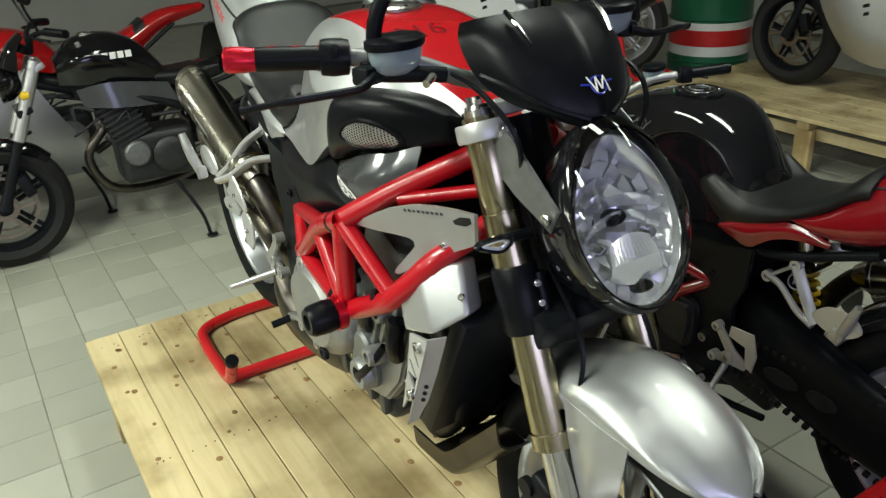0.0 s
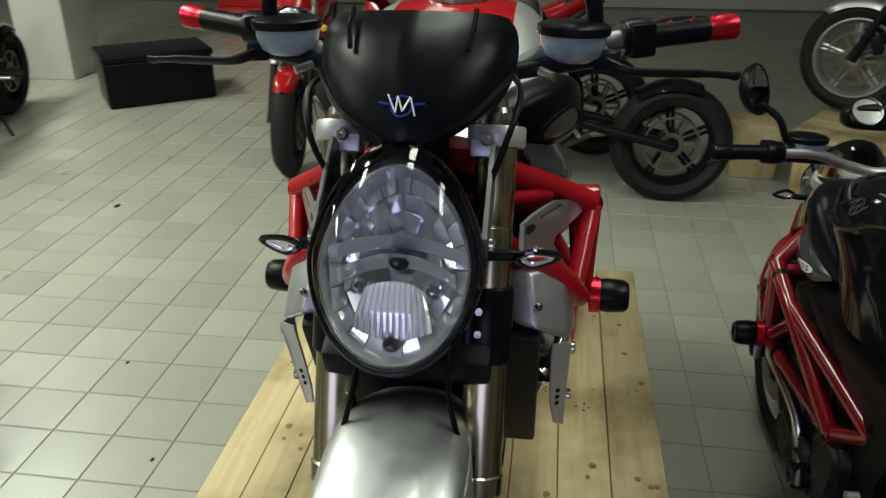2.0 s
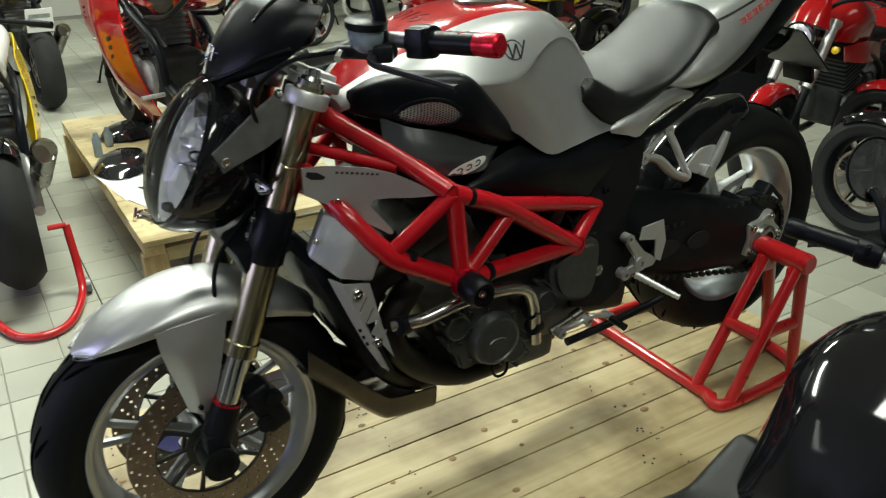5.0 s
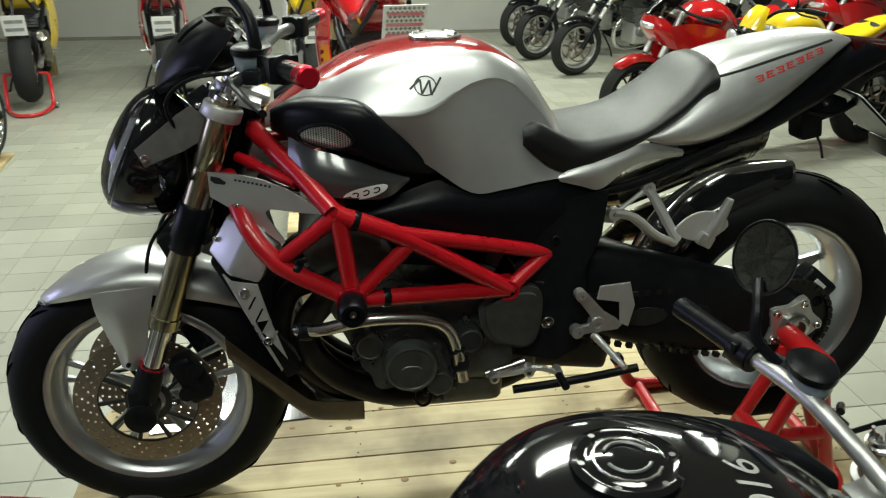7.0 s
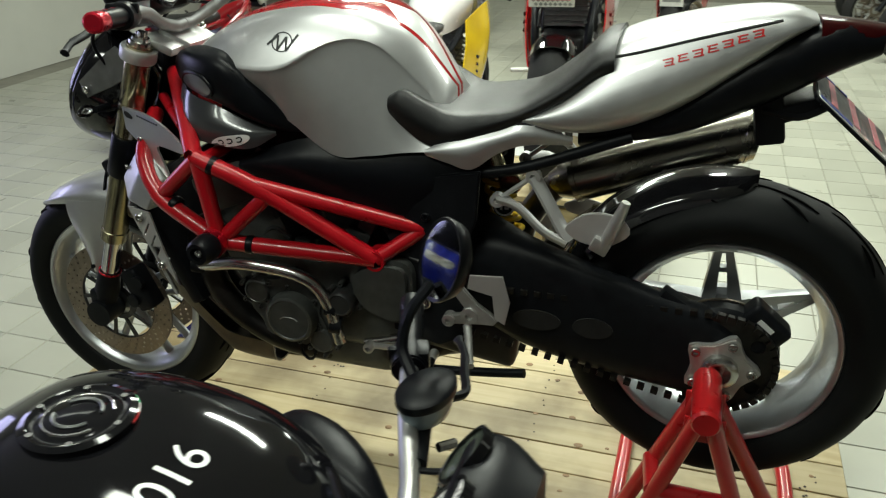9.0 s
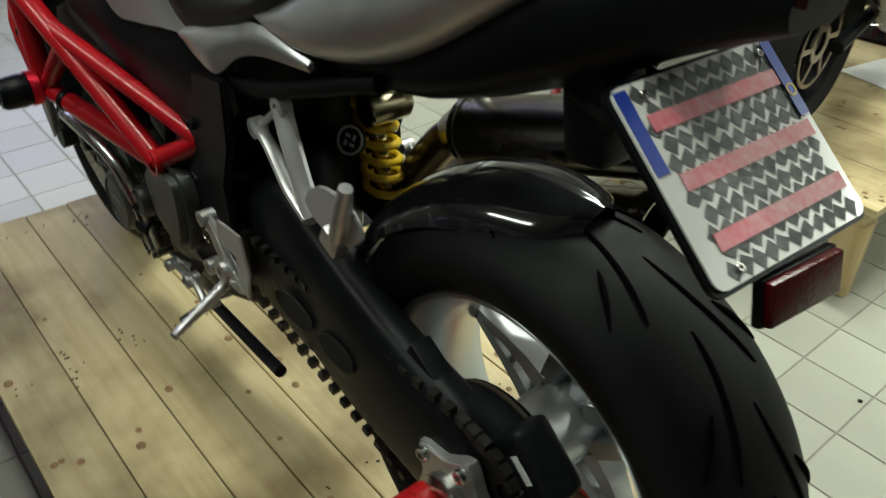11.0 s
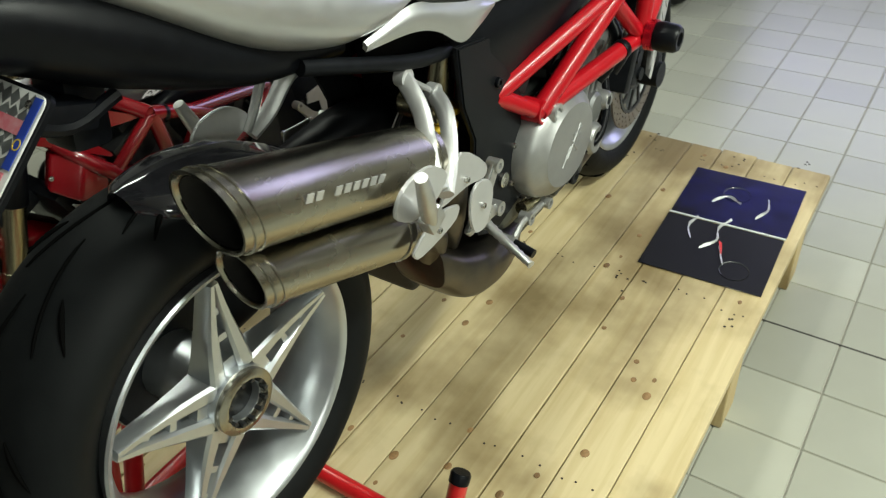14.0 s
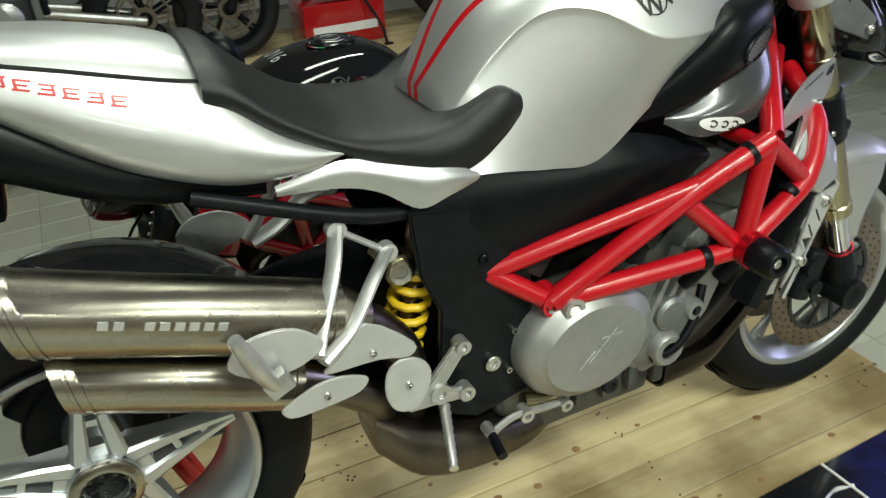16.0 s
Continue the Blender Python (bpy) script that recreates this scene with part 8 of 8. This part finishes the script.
        part("headlight", blob([(f - 0.06, 0, 0.83, 0.1, 0.03), (f - 0.03, 0, 0.83, 0.09, 0.028), (f - 0.01, 0, 0.825, 0.06, 0.018)], 16, 3), "reflector", bike)
    else:
        hx, hz = fx(0.8) + 0.1, (0.84 if kind != "vintage" else 0.8)
        n = Vector((1, 0, -0.05)).to_track_quat("Z", "Y").to_matrix().to_4x4()
        twin = (-0.075, 0.075) if kind == "naked" and seed % 2 else (0,)
        for yy in twin:
            rr = 0.085 if len(twin) == 1 else 0.06
            hd = part("headlight", lathe(bmesh.new(), [(0.0005, -0.09), (rr * 0.5, -0.085), (rr * 0.9, -0.04), (rr, 0), (rr, 0.01), (rr * 0.94, 0.012)], 28, Matrix.Translation((hx, yy, hz)) @ n), "chrome" if kind != "naked" else "black_gloss", bike)
            part("lens", lathe(bmesh.new(), [(rr * 0.94, 0.008), (rr * 0.7, 0.02), (rr * 0.3, 0.026), (0.0005, 0.027)], 28, Matrix.Translation((hx, yy, hz)) @ n), "reflector", hd)
        if kind == "naked":
            st = [[(hx - 0.01, 0, hz + 0.08), (hx - 0.03, 0.07, hz + 0.07), (hx - 0.08, 0.11, hz + 0.05)], [(hx - 0.06, 0, hz + 0.16), (hx - 0.07, 0.06, hz + 0.155), (hx - 0.1, 0.09, hz + 0.14)], [(hx - 0.12, 0, hz + 0.21), (hx - 0.125, 0.045, hz + 0.205), (hx - 0.14, 0.06, hz + 0.195)]]
            part("flyscreen", skin(st, 4, 4, True, 0.004), paint, bike)
            for s in (-1, 1):
                part("side_panel", skin([[(0.3, s * 0.12, 0.78), (0.15, s * 0.16, 0.8), (-0.1, s * 0.14, 0.76)], [(0.28, s * 0.13, 0.7), (0.12, s * 0.175, 0.68), (-0.14, s * 0.14, 0.66)]], 4, 4, False, 0.006), second, bike)
    part("instrument_dial", lathe(bmesh.new(), [(0.04, -0.02), (0.045, 0.01), (0.04, 0.016), (0.0005, 0.014)], 20, pose(fx(top) + 0.03, 0, top + 0.05, 0, -30)), "black_plastic", bike)
    m = pose(0, 0, 0, 0, 0, heading)
    anchor = m @ Vector((r if rear_at else f, 0, 0))
    bike.matrix_world = Matrix.Translation((x - anchor.x, y - anchor.y, z)) @ m @ pose(0, 0, 0, lean)
    return bike


def floor_stand(x, y, heading, z=0.0):
    """A red U-shaped paddock stand on the floor behind a rear wheel; heading as the machine's."""
    st = root("paddock_stand", 0, 0, 0, "red tubular paddock stand under a rear wheel", "stand", "stands", shift=False)
    r = 0.016
    part("frame", pipe([(0.02, -0.17, 0.3), (-0.02, -0.18, 0.12), (-0.1, -0.17, 0.03), (-0.3, -0.1, 0.02), (-0.36, 0, 0.02), (-0.3, 0.1, 0.02), (-0.1, 0.17, 0.03), (-0.02, 0.18, 0.12), (0.02, 0.17, 0.3)], r, 10), "red_stand", st)
    for s in (-1, 1):
        part("roller", lathe(bmesh.new(), [(0.03, -0.014), (0.034, 0), (0.03, 0.014)], 16, Matrix.Translation((-0.03, s * 0.2, 0.034)) @ ALONG_Y), "engine_grey", st)
        part("prong", rod(bmesh.new(), (0.02, s * 0.17, 0.3), (0.02, s * 0.1, 0.3), 0.012, 8), "red_stand", st)
    st.matrix_world = pose(x, y, z, 0, 0, heading)
    return st


# the black sister machine on its own stand beside the platform
BLACK = dict(SILVER, label="black naked motorcycle with a red trellis frame and red tail", tank="black_gloss", tank_label="gloss black fuel tank", tail="red_dark", tail_label="red tail with a black seat", body="red_dark", frame="red_dark",
             bar="alu", bar_end="black_plastic", engine="engine_dark", cap="engine_dark", badge="grey_paint", number="silver_flat", lettered=False, plate=False, screen=False, mirrors=False, star=50)
black = naked_machine(BLACK)
for ob in black.children:
    if ob.name.startswith("handlebar"):
        ob.location.z -= 0.035
    if ob.name.startswith("instrument_pod"):
        ob.location += Vector((0.06, 0, 0.015))
top = root_part(black, "mirror")
part("mirror_arm", pipe([(1.06, 0.225, 1.35), (1.035, 0.25, 1.38), (1.04, 0.27, 1.42), (1.056, 0.305, 1.445)], 0.008, 8), "black_plastic", top)
d = Vector((-0.62, -0.72, 0.3)).normalized()
across = Vector((0, 0, 1)).cross(d).normalized()
m = Matrix.Translation((1.068, 0.318, 1.476)) @ Matrix((across, d.cross(across), d)).transposed().to_4x4() @ Matrix.Diagonal((0.92, 1.15, 1, 1))
part("mirror_shell", lathe(bmesh.new(), [(0.0005, -0.034), (0.025, -0.032), (0.044, -0.018), (0.05, 0), (0.049, 0.004), (0.0455, 0.003), (0.045, 0.0), (0.0005, 0.0)], 32, m), "black_plastic", top)
part("mirror_face", lathe(bmesh.new(), [(0.0455, 0.0022), (0.0005, 0.0022)], 32, m), "mirror", top)
FLIP = Matrix.Translation((1.405, 0.965, -TOP)) @ pose(0, 0, 0, 0, 0, 180)
black.matrix_world = FLIP @ pose(0.7, 0, TOP)
for ob in list(scene.objects):
    if ob.name == "paddock_stand":
        copy_thing(ob, FLIP @ pose(0, 0, TOP))

# other display platforms
platform(0.18, -3.6, 0.98, 1.99, TOP, 8, "low pine display platform with exhaust parts and papers on it", [0.06, 0.5, 0.94], seed=9)
platform(-1.5, 3.12, 1.9, 1.1, TOP, 8, "low pine display platform by the far side", [0.1, 1.04, 1.82], seed=12)
platform(0.45, 3.12, 1.9, 1.1, TOP, 8, "low pine display platform by the far side", [0.1, 0.9, 1.8], seed=13)
ob = platform(0, 0, 1.85, 1.0, TOP, 8, "low pine display platform standing askew", [0.1, 0.9, 1.75], seed=14)
ob.matrix_world = Matrix.Translation((-2.1, 1.42, 0)) @ pose(0, 0, 0, 0, 0, 57)

motorcycle("naked", -1.95, -0.61, -91.5, "black naked motorcycle with a dark grey side panel", "black_gloss", "grey_paint", "black_metal", seed=2, stripe="white_mark", lean=3)
motorcycle("naked", -2.02, -1.27, 8, "red naked motorcycle with black wheels", "red_paint", "red_paint", "black_metal", seed=4, lean=-3)
motorcycle("sport", -2.62, -0.95, -90, "red and silver sports motorcycle with full fairing", "red_paint", "silver", "black_metal", seed=6, stripe="split")
motorcycle("naked", -1.6, -3.35, 14, "black and yellow naked motorcycle with twin headlights", "yellow_paint", "black_gloss", "black_metal", seed=5, lean=-4)
motorcycle("sport", -1.38, -4.2, 12, "red sports touring motorcycle with full fairing", "red_paint", "red_paint", "black_metal", seed=8, lean=-4)
for k, (cx, cy) in enumerate(((-1.63, -6.5), (-1.46, -7.47), (-1.5, -8.45))):
    motorcycle("cruiser", cx, cy, 16 + 3 * k, "black cruiser motorcycle with chrome exhaust in a row", "black_gloss", "black_gloss", "alu", seed=20 + k, lean=-5)
motorcycle("sport", 0.34, -5.43, -92, "red sports motorcycle seen with a pale plate", "red_paint", "red_paint", "black_metal", seed=9, plate="bars", rear_at=True)
motorcycle("sport", 1.03, -5.3, -86, "yellow and white sports motorcycle with a number plate", "yellow_paint", "white_paint", "black_metal", seed=10, plate="bars", rear_at=True, stripe="split")
motorcycle("sport", 1.57, -2.15, -92, "white and yellow sports motorcycle on a red stand", "white_paint", "yellow_paint", "black_metal", z=0.03, seed=11, rear_at=True, stripe="split")
floor_stand(1.55, -2.02, -92)
motorcycle("sport", 3.52, -5.78, -78, "yellow sports motorcycle on a red paddock stand", "yellow_paint", "yellow_paint", "black_metal", z=0.04, seed=12, plate="bars", rear_at=True)
floor_stand(3.5, -5.68, -78)
board = tagged(part("wooden_board", block(bmesh.new(), (0.62, 1.35, 0.022), pose(3.43, -3.5, 0.0115, 0, 0, 4), 0.003), "pine_y"), "pale wooden board lying on the tiled floor", "board")
motorcycle("vintage", 3.24, -4.0, -93, "old red motorcycle with a white tank badge and wire wheels", "red_dark", "white_paint", "chrome", z=0.023, seed=13)
motorcycle("sport", 0.66, -1.87, -84, "red sports motorcycle with a wide rear tyre on the platform", "red_paint", "red_paint", "black_metal", z=TOP, seed=14, plate="mosaic", rear_at=True)
motorcycle("sport", -0.95, 3.67, 180, "silver fully faired sports motorcycle on a platform", "silver", "silver", "black_metal", z=TOP, seed=15)
motorcycle("sport", -1.75, 3.0, 237, "grey and white sports motorcycle on a red stand", "silver", "white_paint", "alu", z=TOP + 0.02, seed=16, rear_at=True, stripe="split")
floor_stand(-1.75, 3.0, 237, TOP)
motorcycle("sport", 3.5, 0.55, 178, "dark blue sports motorcycle at the showroom side", "blue_paint", "blue_paint", "black_metal", seed=17)
motorcycle("naked", 3.3, 1.9, 170, "black naked motorcycle at the showroom side", "black_gloss", "black_gloss", "black_metal", seed=18)
motorcycle("sport", 2.35, -5.9, -80, "red sports motorcycle in the row by the wall", "red_paint", "red_paint", "black_metal", seed=19, rear_at=True, plate="bars")
motorcycle("sport", -3.4, -5.2, 10, "red sports motorcycle in a row", "red_paint", "red_paint", "black_metal", seed=30)
motorcycle("naked", -3.6, -6.3, 15, "yellow naked motorcycle in a row", "yellow_paint", "black_gloss", "black_metal", seed=31)
motorcycle("naked", -3.7, -7.4, 15, "black naked motorcycle in a row", "black_gloss", "black_gloss", "black_metal", seed=32)
motorcycle("naked", 0.9, 3.67, 180, "dark naked motorcycle on a platform", "black_gloss", "grey_paint", "black_metal", z=TOP, seed=33)

# oil drum
drum = root("oil_drum", -1.96, 4.11, 0, "green steel oil drum with a white and red band", "drum")
part("drum_shell", lathe(bmesh.new(), [(0.27, 0), (0.285, 0.005), (0.285, 0.28), (0.293, 0.29), (0.285, 0.3), (0.285, 0.57), (0.293, 0.58), (0.285, 0.59), (0.285, 0.87), (0.292, 0.88), (0.285, 0.885), (0.27, 0.87), (0.0005, 0.87)], 48, pose(-1.96, 4.11, 0)), "barrel_green", drum)
part("white_band", lathe(bmesh.new(), [(0.2865, 0.33), (0.2865, 0.56)], 48, pose(-1.96, 4.11, 0)), "white_paint", drum)
part("red_band", lathe(bmesh.new(), [(0.288, 0.4), (0.288, 0.51)], 48, pose(-1.96, 4.11, 0)), "red_mark", drum)
# black tub and red cabinet
tub = root("storage_tub", -3.58, -2.84, 0, "black rectangular storage case with a lid standing on the floor", "case")
m = pose(-3.58, -2.84, 0, 0, 0, 126.7)
part("shell", block(bmesh.new(), (0.78, 0.5, 0.33), m @ pose(0, 0, 0.1655), 0.02, 3), "black_plastic", tub)
part("lid", block(bmesh.new(), (0.8, 0.52, 0.045), m @ pose(0, 0, 0.3535), 0.012, 3), "black_plastic", tub)
part("handle", pipe([m @ Vector(p) for p in ((-0.07, 0.258, 0.24), (-0.06, 0.285, 0.25), (0.06, 0.285, 0.25), (0.07, 0.258, 0.24))], 0.007, 8), "steel", tub)
cab = root("tool_cabinet", -6.6, -3.0, 0, "red steel tool cabinet against the wall", "cabinet")
part("body", block(bmesh.new(), (0.6, 0.9, 0.9), pose(-6.6, -3.0, 0.45), 0.01), "red_stand", cab)
for k in range(4):
    dr = part("drawer", block(bmesh.new(), (0.02, 0.84, 0.18), pose(-6.29, -3.0, 0.16 + 0.2 * k), 0.004), "red_stand", cab)
    part("handle", block(bmesh.new(), (0.02, 0.7, 0.015), pose(-6.275, -3.0, 0.22 + 0.2 * k), 0.004), "steel", dr)
bench = root("workbench", 4.6, -7.0, 0, "wooden workbench with clutter along the wall", "workbench")
part("top", block(bmesh.new(), (1.8, 0.7, 0.05), pose(4.6, -7.0, 0.8), 0.004), "pine", bench)
for sx in (-1, 1):
    for sy in (-1, 1):
        part("leg", block(bmesh.new(), (0.08, 0.08, 0.775), pose(4.6 + 0.82 * sx, -7.0 + 0.28 * sy, 0.3875), 0.004), "pine_z", bench)
rng = random.Random(77)
for k, (mt, nm) in enumerate((("white_paint", "white plastic canister"), ("blue_paint", "blue plastic canister"), ("red_paint", "red metal canister"), ("engine_grey", "grey metal canister"), ("white_paint", "white plastic canister"))):
    bx, by = 4.0 + 0.28 * k, -7.0 + rng.uniform(-0.15, 0.15)
    can = root("canister", bx, by, 0.825, nm + " on the workbench", "canister", "canisters")
    part("body", lathe(bmesh.new(), [(0.07, 0), (0.075, 0.01), (0.075, 0.2), (0.05, 0.24), (0.025, 0.25)], 20, pose(bx, by, 0.825)), mt, can)
    part("cap", lathe(bmesh.new(), [(0.028, 0), (0.028, 0.025), (0.0005, 0.026)], 14, pose(bx, by, 1.075)), "black_plastic", can)

# ---------------------------------------------------------------- small things on the platforms
# opened brochure
bro = root("brochure", 1.295, -0.36, TOP, "opened dark glossy brochure with a motorcycle picture", "brochure")
for k, (x0, x1, mt) in enumerate(((1.056, 1.29, "paper_dark"), (1.3, 1.535, "paper_sheen"))):
    part("page", block(bmesh.new(), (x1 - x0, 0.292, 0.002), pose((x0 + x1) / 2, -0.362, TOP + 0.0025 + 0.0004 * k, 0, 0, 0.6), 0.0006, 1), mt, bro)
bm = bmesh.new()
block(bm, (0.006, 0.292, 0.0015), pose(1.295, -0.362, TOP + 0.0042, 0, 0, 0.6))
part("fold", bm, "paper", bro)
bm = bmesh.new()
prng = random.Random(2)
for pts in ([(1.2, -0.3), (1.25, -0.28), (1.3, -0.29)], [(1.17, -0.33), (1.22, -0.36), (1.27, -0.35), (1.32, -0.37)], [(1.13, -0.4), (1.18, -0.38), (1.21, -0.37)], [(1.38, -0.3), (1.42, -0.33), (1.4, -0.37)], [(1.35, -0.42), (1.4, -0.44), (1.45, -0.43)]):
    tube(bm, smooth_line([(a, b, TOP + 0.0052) for a, b in pts], 4), [0.0012 + 0.004 * abs(math.sin(i * 0.9)) for i in range(4 * (len(pts) - 1) + 1)], 6, flat=0.12)
part("picture_highlight", bm, "silver_flat", bro)
for wx, wy in ((1.12, -0.43), (1.44, -0.35)):
    part("picture_wheel", tube(bmesh.new(), [(wx + 0.034 * math.cos(i * 0.2618), wy + 0.034 * math.sin(i * 0.2618), TOP + 0.0045) for i in range(24)], 0.0012, 5, loop=True, flat=0.3), "grey_paint", bro)
bm = bmesh.new()
tube(bm, [(1.17, -0.385, TOP + 0.0052), (1.215, -0.372, TOP + 0.0052)], [0.003, 0.008], 6, flat=0.12)
part("picture_accent", bm, "red_mark", bro)

bro.matrix_world = pose(1.246, -0.354, TOP, 0, 0, 1.8)

# on the platform under the red machine
T2 = TOP + 0.001


def paper(x, y, sx, sy, turn, mat="paper", lift=0.0, label="white sheet of paper lying on the platform"):
    ob = part("paper_sheet", block(bmesh.new(), (sx, sy, 0.0012), pose(x, y, T2 + 0.001 + lift, 0, 0, turn)), mat)
    return tagged(ob, label, "paper", "papers")


paper(1.0, -2.32, 0.3, 0.42, 8)
paper(0.98, -2.05, 0.21, 0.3, 20, lift=0.002)
paper(0.55, -2.65, 0.42, 0.3, -10)
bm = bmesh.new()
for k in range(4):
    block(bm, (0.012, 0.07, 0.0008), pose(1.02 - 0.02 * k, -2.2, T2 + 0.005, 0, 0, 28))
sk = part("sticker_strips", bm, "hole_black")
tagged(sk, "black sticker strips lying on white paper", "sticker")


def spare_silencer():
    ex = root("exhaust_silencer", 0.9, -1.83, TOP, "steel and carbon exhaust silencer lying on the platform", "silencer")
    a, b = Vector((1.02, -2.1, TOP + 0.03)), Vector((0.88, -1.74, TOP + 0.047))
    part("link_pipe", tube(bmesh.new(), [a, a.lerp(b, 0.45)], [0.026, 0.024], 18), "titanium", ex)
    part("can", tube(bmesh.new(), [a.lerp(b, 0.43), a.lerp(b, 0.47), a.lerp(b, 0.78), a.lerp(b, 0.8)], [0.03, 0.045, 0.047, 0.047], 24), "carbon", ex)
    part("end_cone", tube(bmesh.new(), [a.lerp(b, 0.8), a.lerp(b, 0.84), a.lerp(b, 0.9), b], [0.047, 0.046, 0.034, 0.03], 24), "steel", ex)
    part("bore", lathe(bmesh.new(), [(0.024, 0), (0.0005, 0)], 20, Matrix.Translation(b + (b - a).normalized() * 0.001) @ (b - a).normalized().to_track_quat("Z", "Y").to_matrix().to_4x4()), "soot", ex)


spare_silencer()
for k, (cx, cy, tn) in enumerate(((1.05, -1.83, 20), (1.0, -1.76, 55), (1.09, -1.89, -15))):
    cl = root("hose_clamp", cx, cy, TOP, "steel exhaust clamp with bolts lying on the platform", "clamp", "clamps")
    m = pose(cx, cy, TOP, 0, 0, tn)
    ring = [m @ Vector((0.03 * math.cos(a), 0.03 * math.sin(a), 0.009)) for a in [2 * math.pi * i / 20 for i in range(20)]]
    part("band", tube(bmesh.new(), ring, 0.007, 6, loop=True), "steel", cl)
    part("bolt_rod", rod(bmesh.new(), m @ Vector((0.035, -0.05, 0.012)), m @ Vector((0.035, 0.06, 0.012)), 0.008, 8), "chrome", cl)


def spare_fairing(x, y, turn, label):
    st = [[(-0.16, 0, 0.05), (-0.15, 0.06, 0.045), (-0.14, 0.1, 0.01)], [(-0.02, 0, 0.075), (-0.02, 0.09, 0.06), (-0.02, 0.14, 0.012)], [(0.12, 0, 0.06), (0.12, 0.07, 0.05), (0.11, 0.11, 0.01)], [(0.2, 0, 0.012), (0.19, 0.03, 0.01), (0.18, 0.05, 0.004)]]
    fa = part("fairing_panel", skin(st, 5, 4, True, 0.004), "carbon")
    tagged(fa, label, "fairing", "loose fairing panels")
    fa.matrix_world = pose(x, y, TOP + 0.001, 0, 0, turn)


spare_fairing(1.03, -2.56, 70, "gloss black fairing panel lying on white paper")
spare_fairing(0.86, -3.1, 20, "gloss black fairing panel lying on the platform")
tray = root("metal_tray", 0.5, -3.2, TOP, "polished metal tray of small parts on the platform", "tray")
part("plate", slab([(p.x, p.y) for p in smooth_line([Vector((0.16 * math.cos(a), 0.1 * math.sin(a), 0)) for a in [2 * math.pi * k / 12 for k in range(12)]], 3, True)], 0.012, pose(0.5, -3.2, TOP + 0.001, 0, 0, 15), (), 0.003), "chrome", tray)
ph = part("mobile_phone", block(bmesh.new(), (0.07, 0.14, 0.009), pose(0.33, -2.25, TOP + 0.006, 0, 0, 70), 0.003), "black_gloss")
tagged(ph, "black mobile phone lying on the platform", "phone")
for k, (bx, by, hh) in enumerate(((1.1, -2.8, 0.09), (1.02, -2.95, 0.07))):
    bt = part("spray_bottle", lathe(bmesh.new(), [(0.02, 0), (0.021, 0.004), (0.021, hh), (0.012, hh + 0.015), (0.012, hh + 0.03), (0.0005, hh + 0.031)], 18, pose(bx, by, TOP + 0.001)), "reservoir")
    tagged(bt, "small grey bottle standing on the platform", "bottle", "bottles")
box = part("red_carton", block(bmesh.new(), (0.5, 0.3, 0.25), pose(1.55, 3.72, TOP + 0.126), 0.004), "red_paint")
tagged(box, "red carton with white bars standing on the platform", "carton")
part("white_bar", block(bmesh.new(), (0.4, 0.002, 0.05), pose(1.55, 3.5685, TOP + 0.1)), "white_mark", box)
carton = part("cardboard_carton", block(bmesh.new(), (0.3, 0.25, 0.3), pose(-2.45, 1.33, 0.151), 0.003), "pine")
tagged(carton, "plain cardboard carton standing on the floor", "carton")


# scraps on the tiled floor
for k, (x, y, r) in enumerate(((-1.428, -2.023, 0.022), (-0.06, -1.243, 0.008), (0.416, -0.914, 0.007))):
    srng = random.Random(70 + k)
    ring = [(x + r * srng.uniform(0.7, 1.3) * math.cos(a), y + 0.6 * r * srng.uniform(0.7, 1.3) * math.sin(a)) for a in [2 * math.pi * i / 9 for i in range(9)]]
    tagged(part("scrap", slab(ring, 0.004, pose(0, 0, 0.0008)), "hole_black"), "small dark scrap lying on the tiled floor", "scrap", "scraps")

# ---------------------------------------------------------------- floor tiles
PITCH, TX, TY = 0.2, 0.324, -0.888


def tile_geometry(cells, z_rng):
    vs, fs = [], []
    h, b = PITCH / 2 - 0.0014, 0.002
    for i, j in cells:
        cx, cy = TX + (i + 0.5) * PITCH, TY + (j + 0.5) * PITCH
        z = z_rng.uniform(-0.0006, 0)
        o = len(vs)
        for s, zz in ((h, -0.004), (h - b, z)):
            vs += [(cx - s, cy - s, zz), (cx + s, cy - s, zz), (cx + s, cy + s, zz), (cx - s, cy + s, zz)]
        fs += [(o + 4, o + 5, o + 6, o + 7)] + [(o + k, o + (k + 1) % 4, o + 4 + (k + 1) % 4, o + 4 + k) for k in range(4)]
    return vs, fs


rng = random.Random(5)
near = [(i, j) for i in range(-9, 9) for j in range(-6, 2)] + [(i, j) for i in range(2, 12) for j in range(7, 14)] + [(i, j) for i in range(-10, -4) for j in range(2, 12)]
near = near[:300]
taken = set(near)
far = [(i, j) for i in range(-43, 27) for j in range(-44, 36) if (i, j) not in taken and X0 < TX + (i + 0.5) * PITCH < X1 and Y0 < TY + (j + 0.5) * PITCH < Y1]
vs, fs = tile_geometry(far, rng)
me = bpy.data.meshes.new("tile_field")
me.from_pydata(vs, [], fs)
me.materials.append(M["tile"])
ob = new("tile_field", me)
ob.parent = floor
tagged(ob, kind="stuff")
vs, fs = tile_geometry([(0, 0)], rng)
me = bpy.data.meshes.new("tile")
cx, cy = TX + 0.5 * PITCH, TY + 0.5 * PITCH
me.from_pydata([(a - cx, b - cy, c) for a, b, c in vs], [], fs)
me.materials.append(M["tile"])
for i, j in near:
    ob = new("tile", me)
    ob.parent = floor
    ob.location = (TX + (i + 0.5) * PITCH, TY + (j + 0.5) * PITCH, rng.uniform(-0.0005, 0))
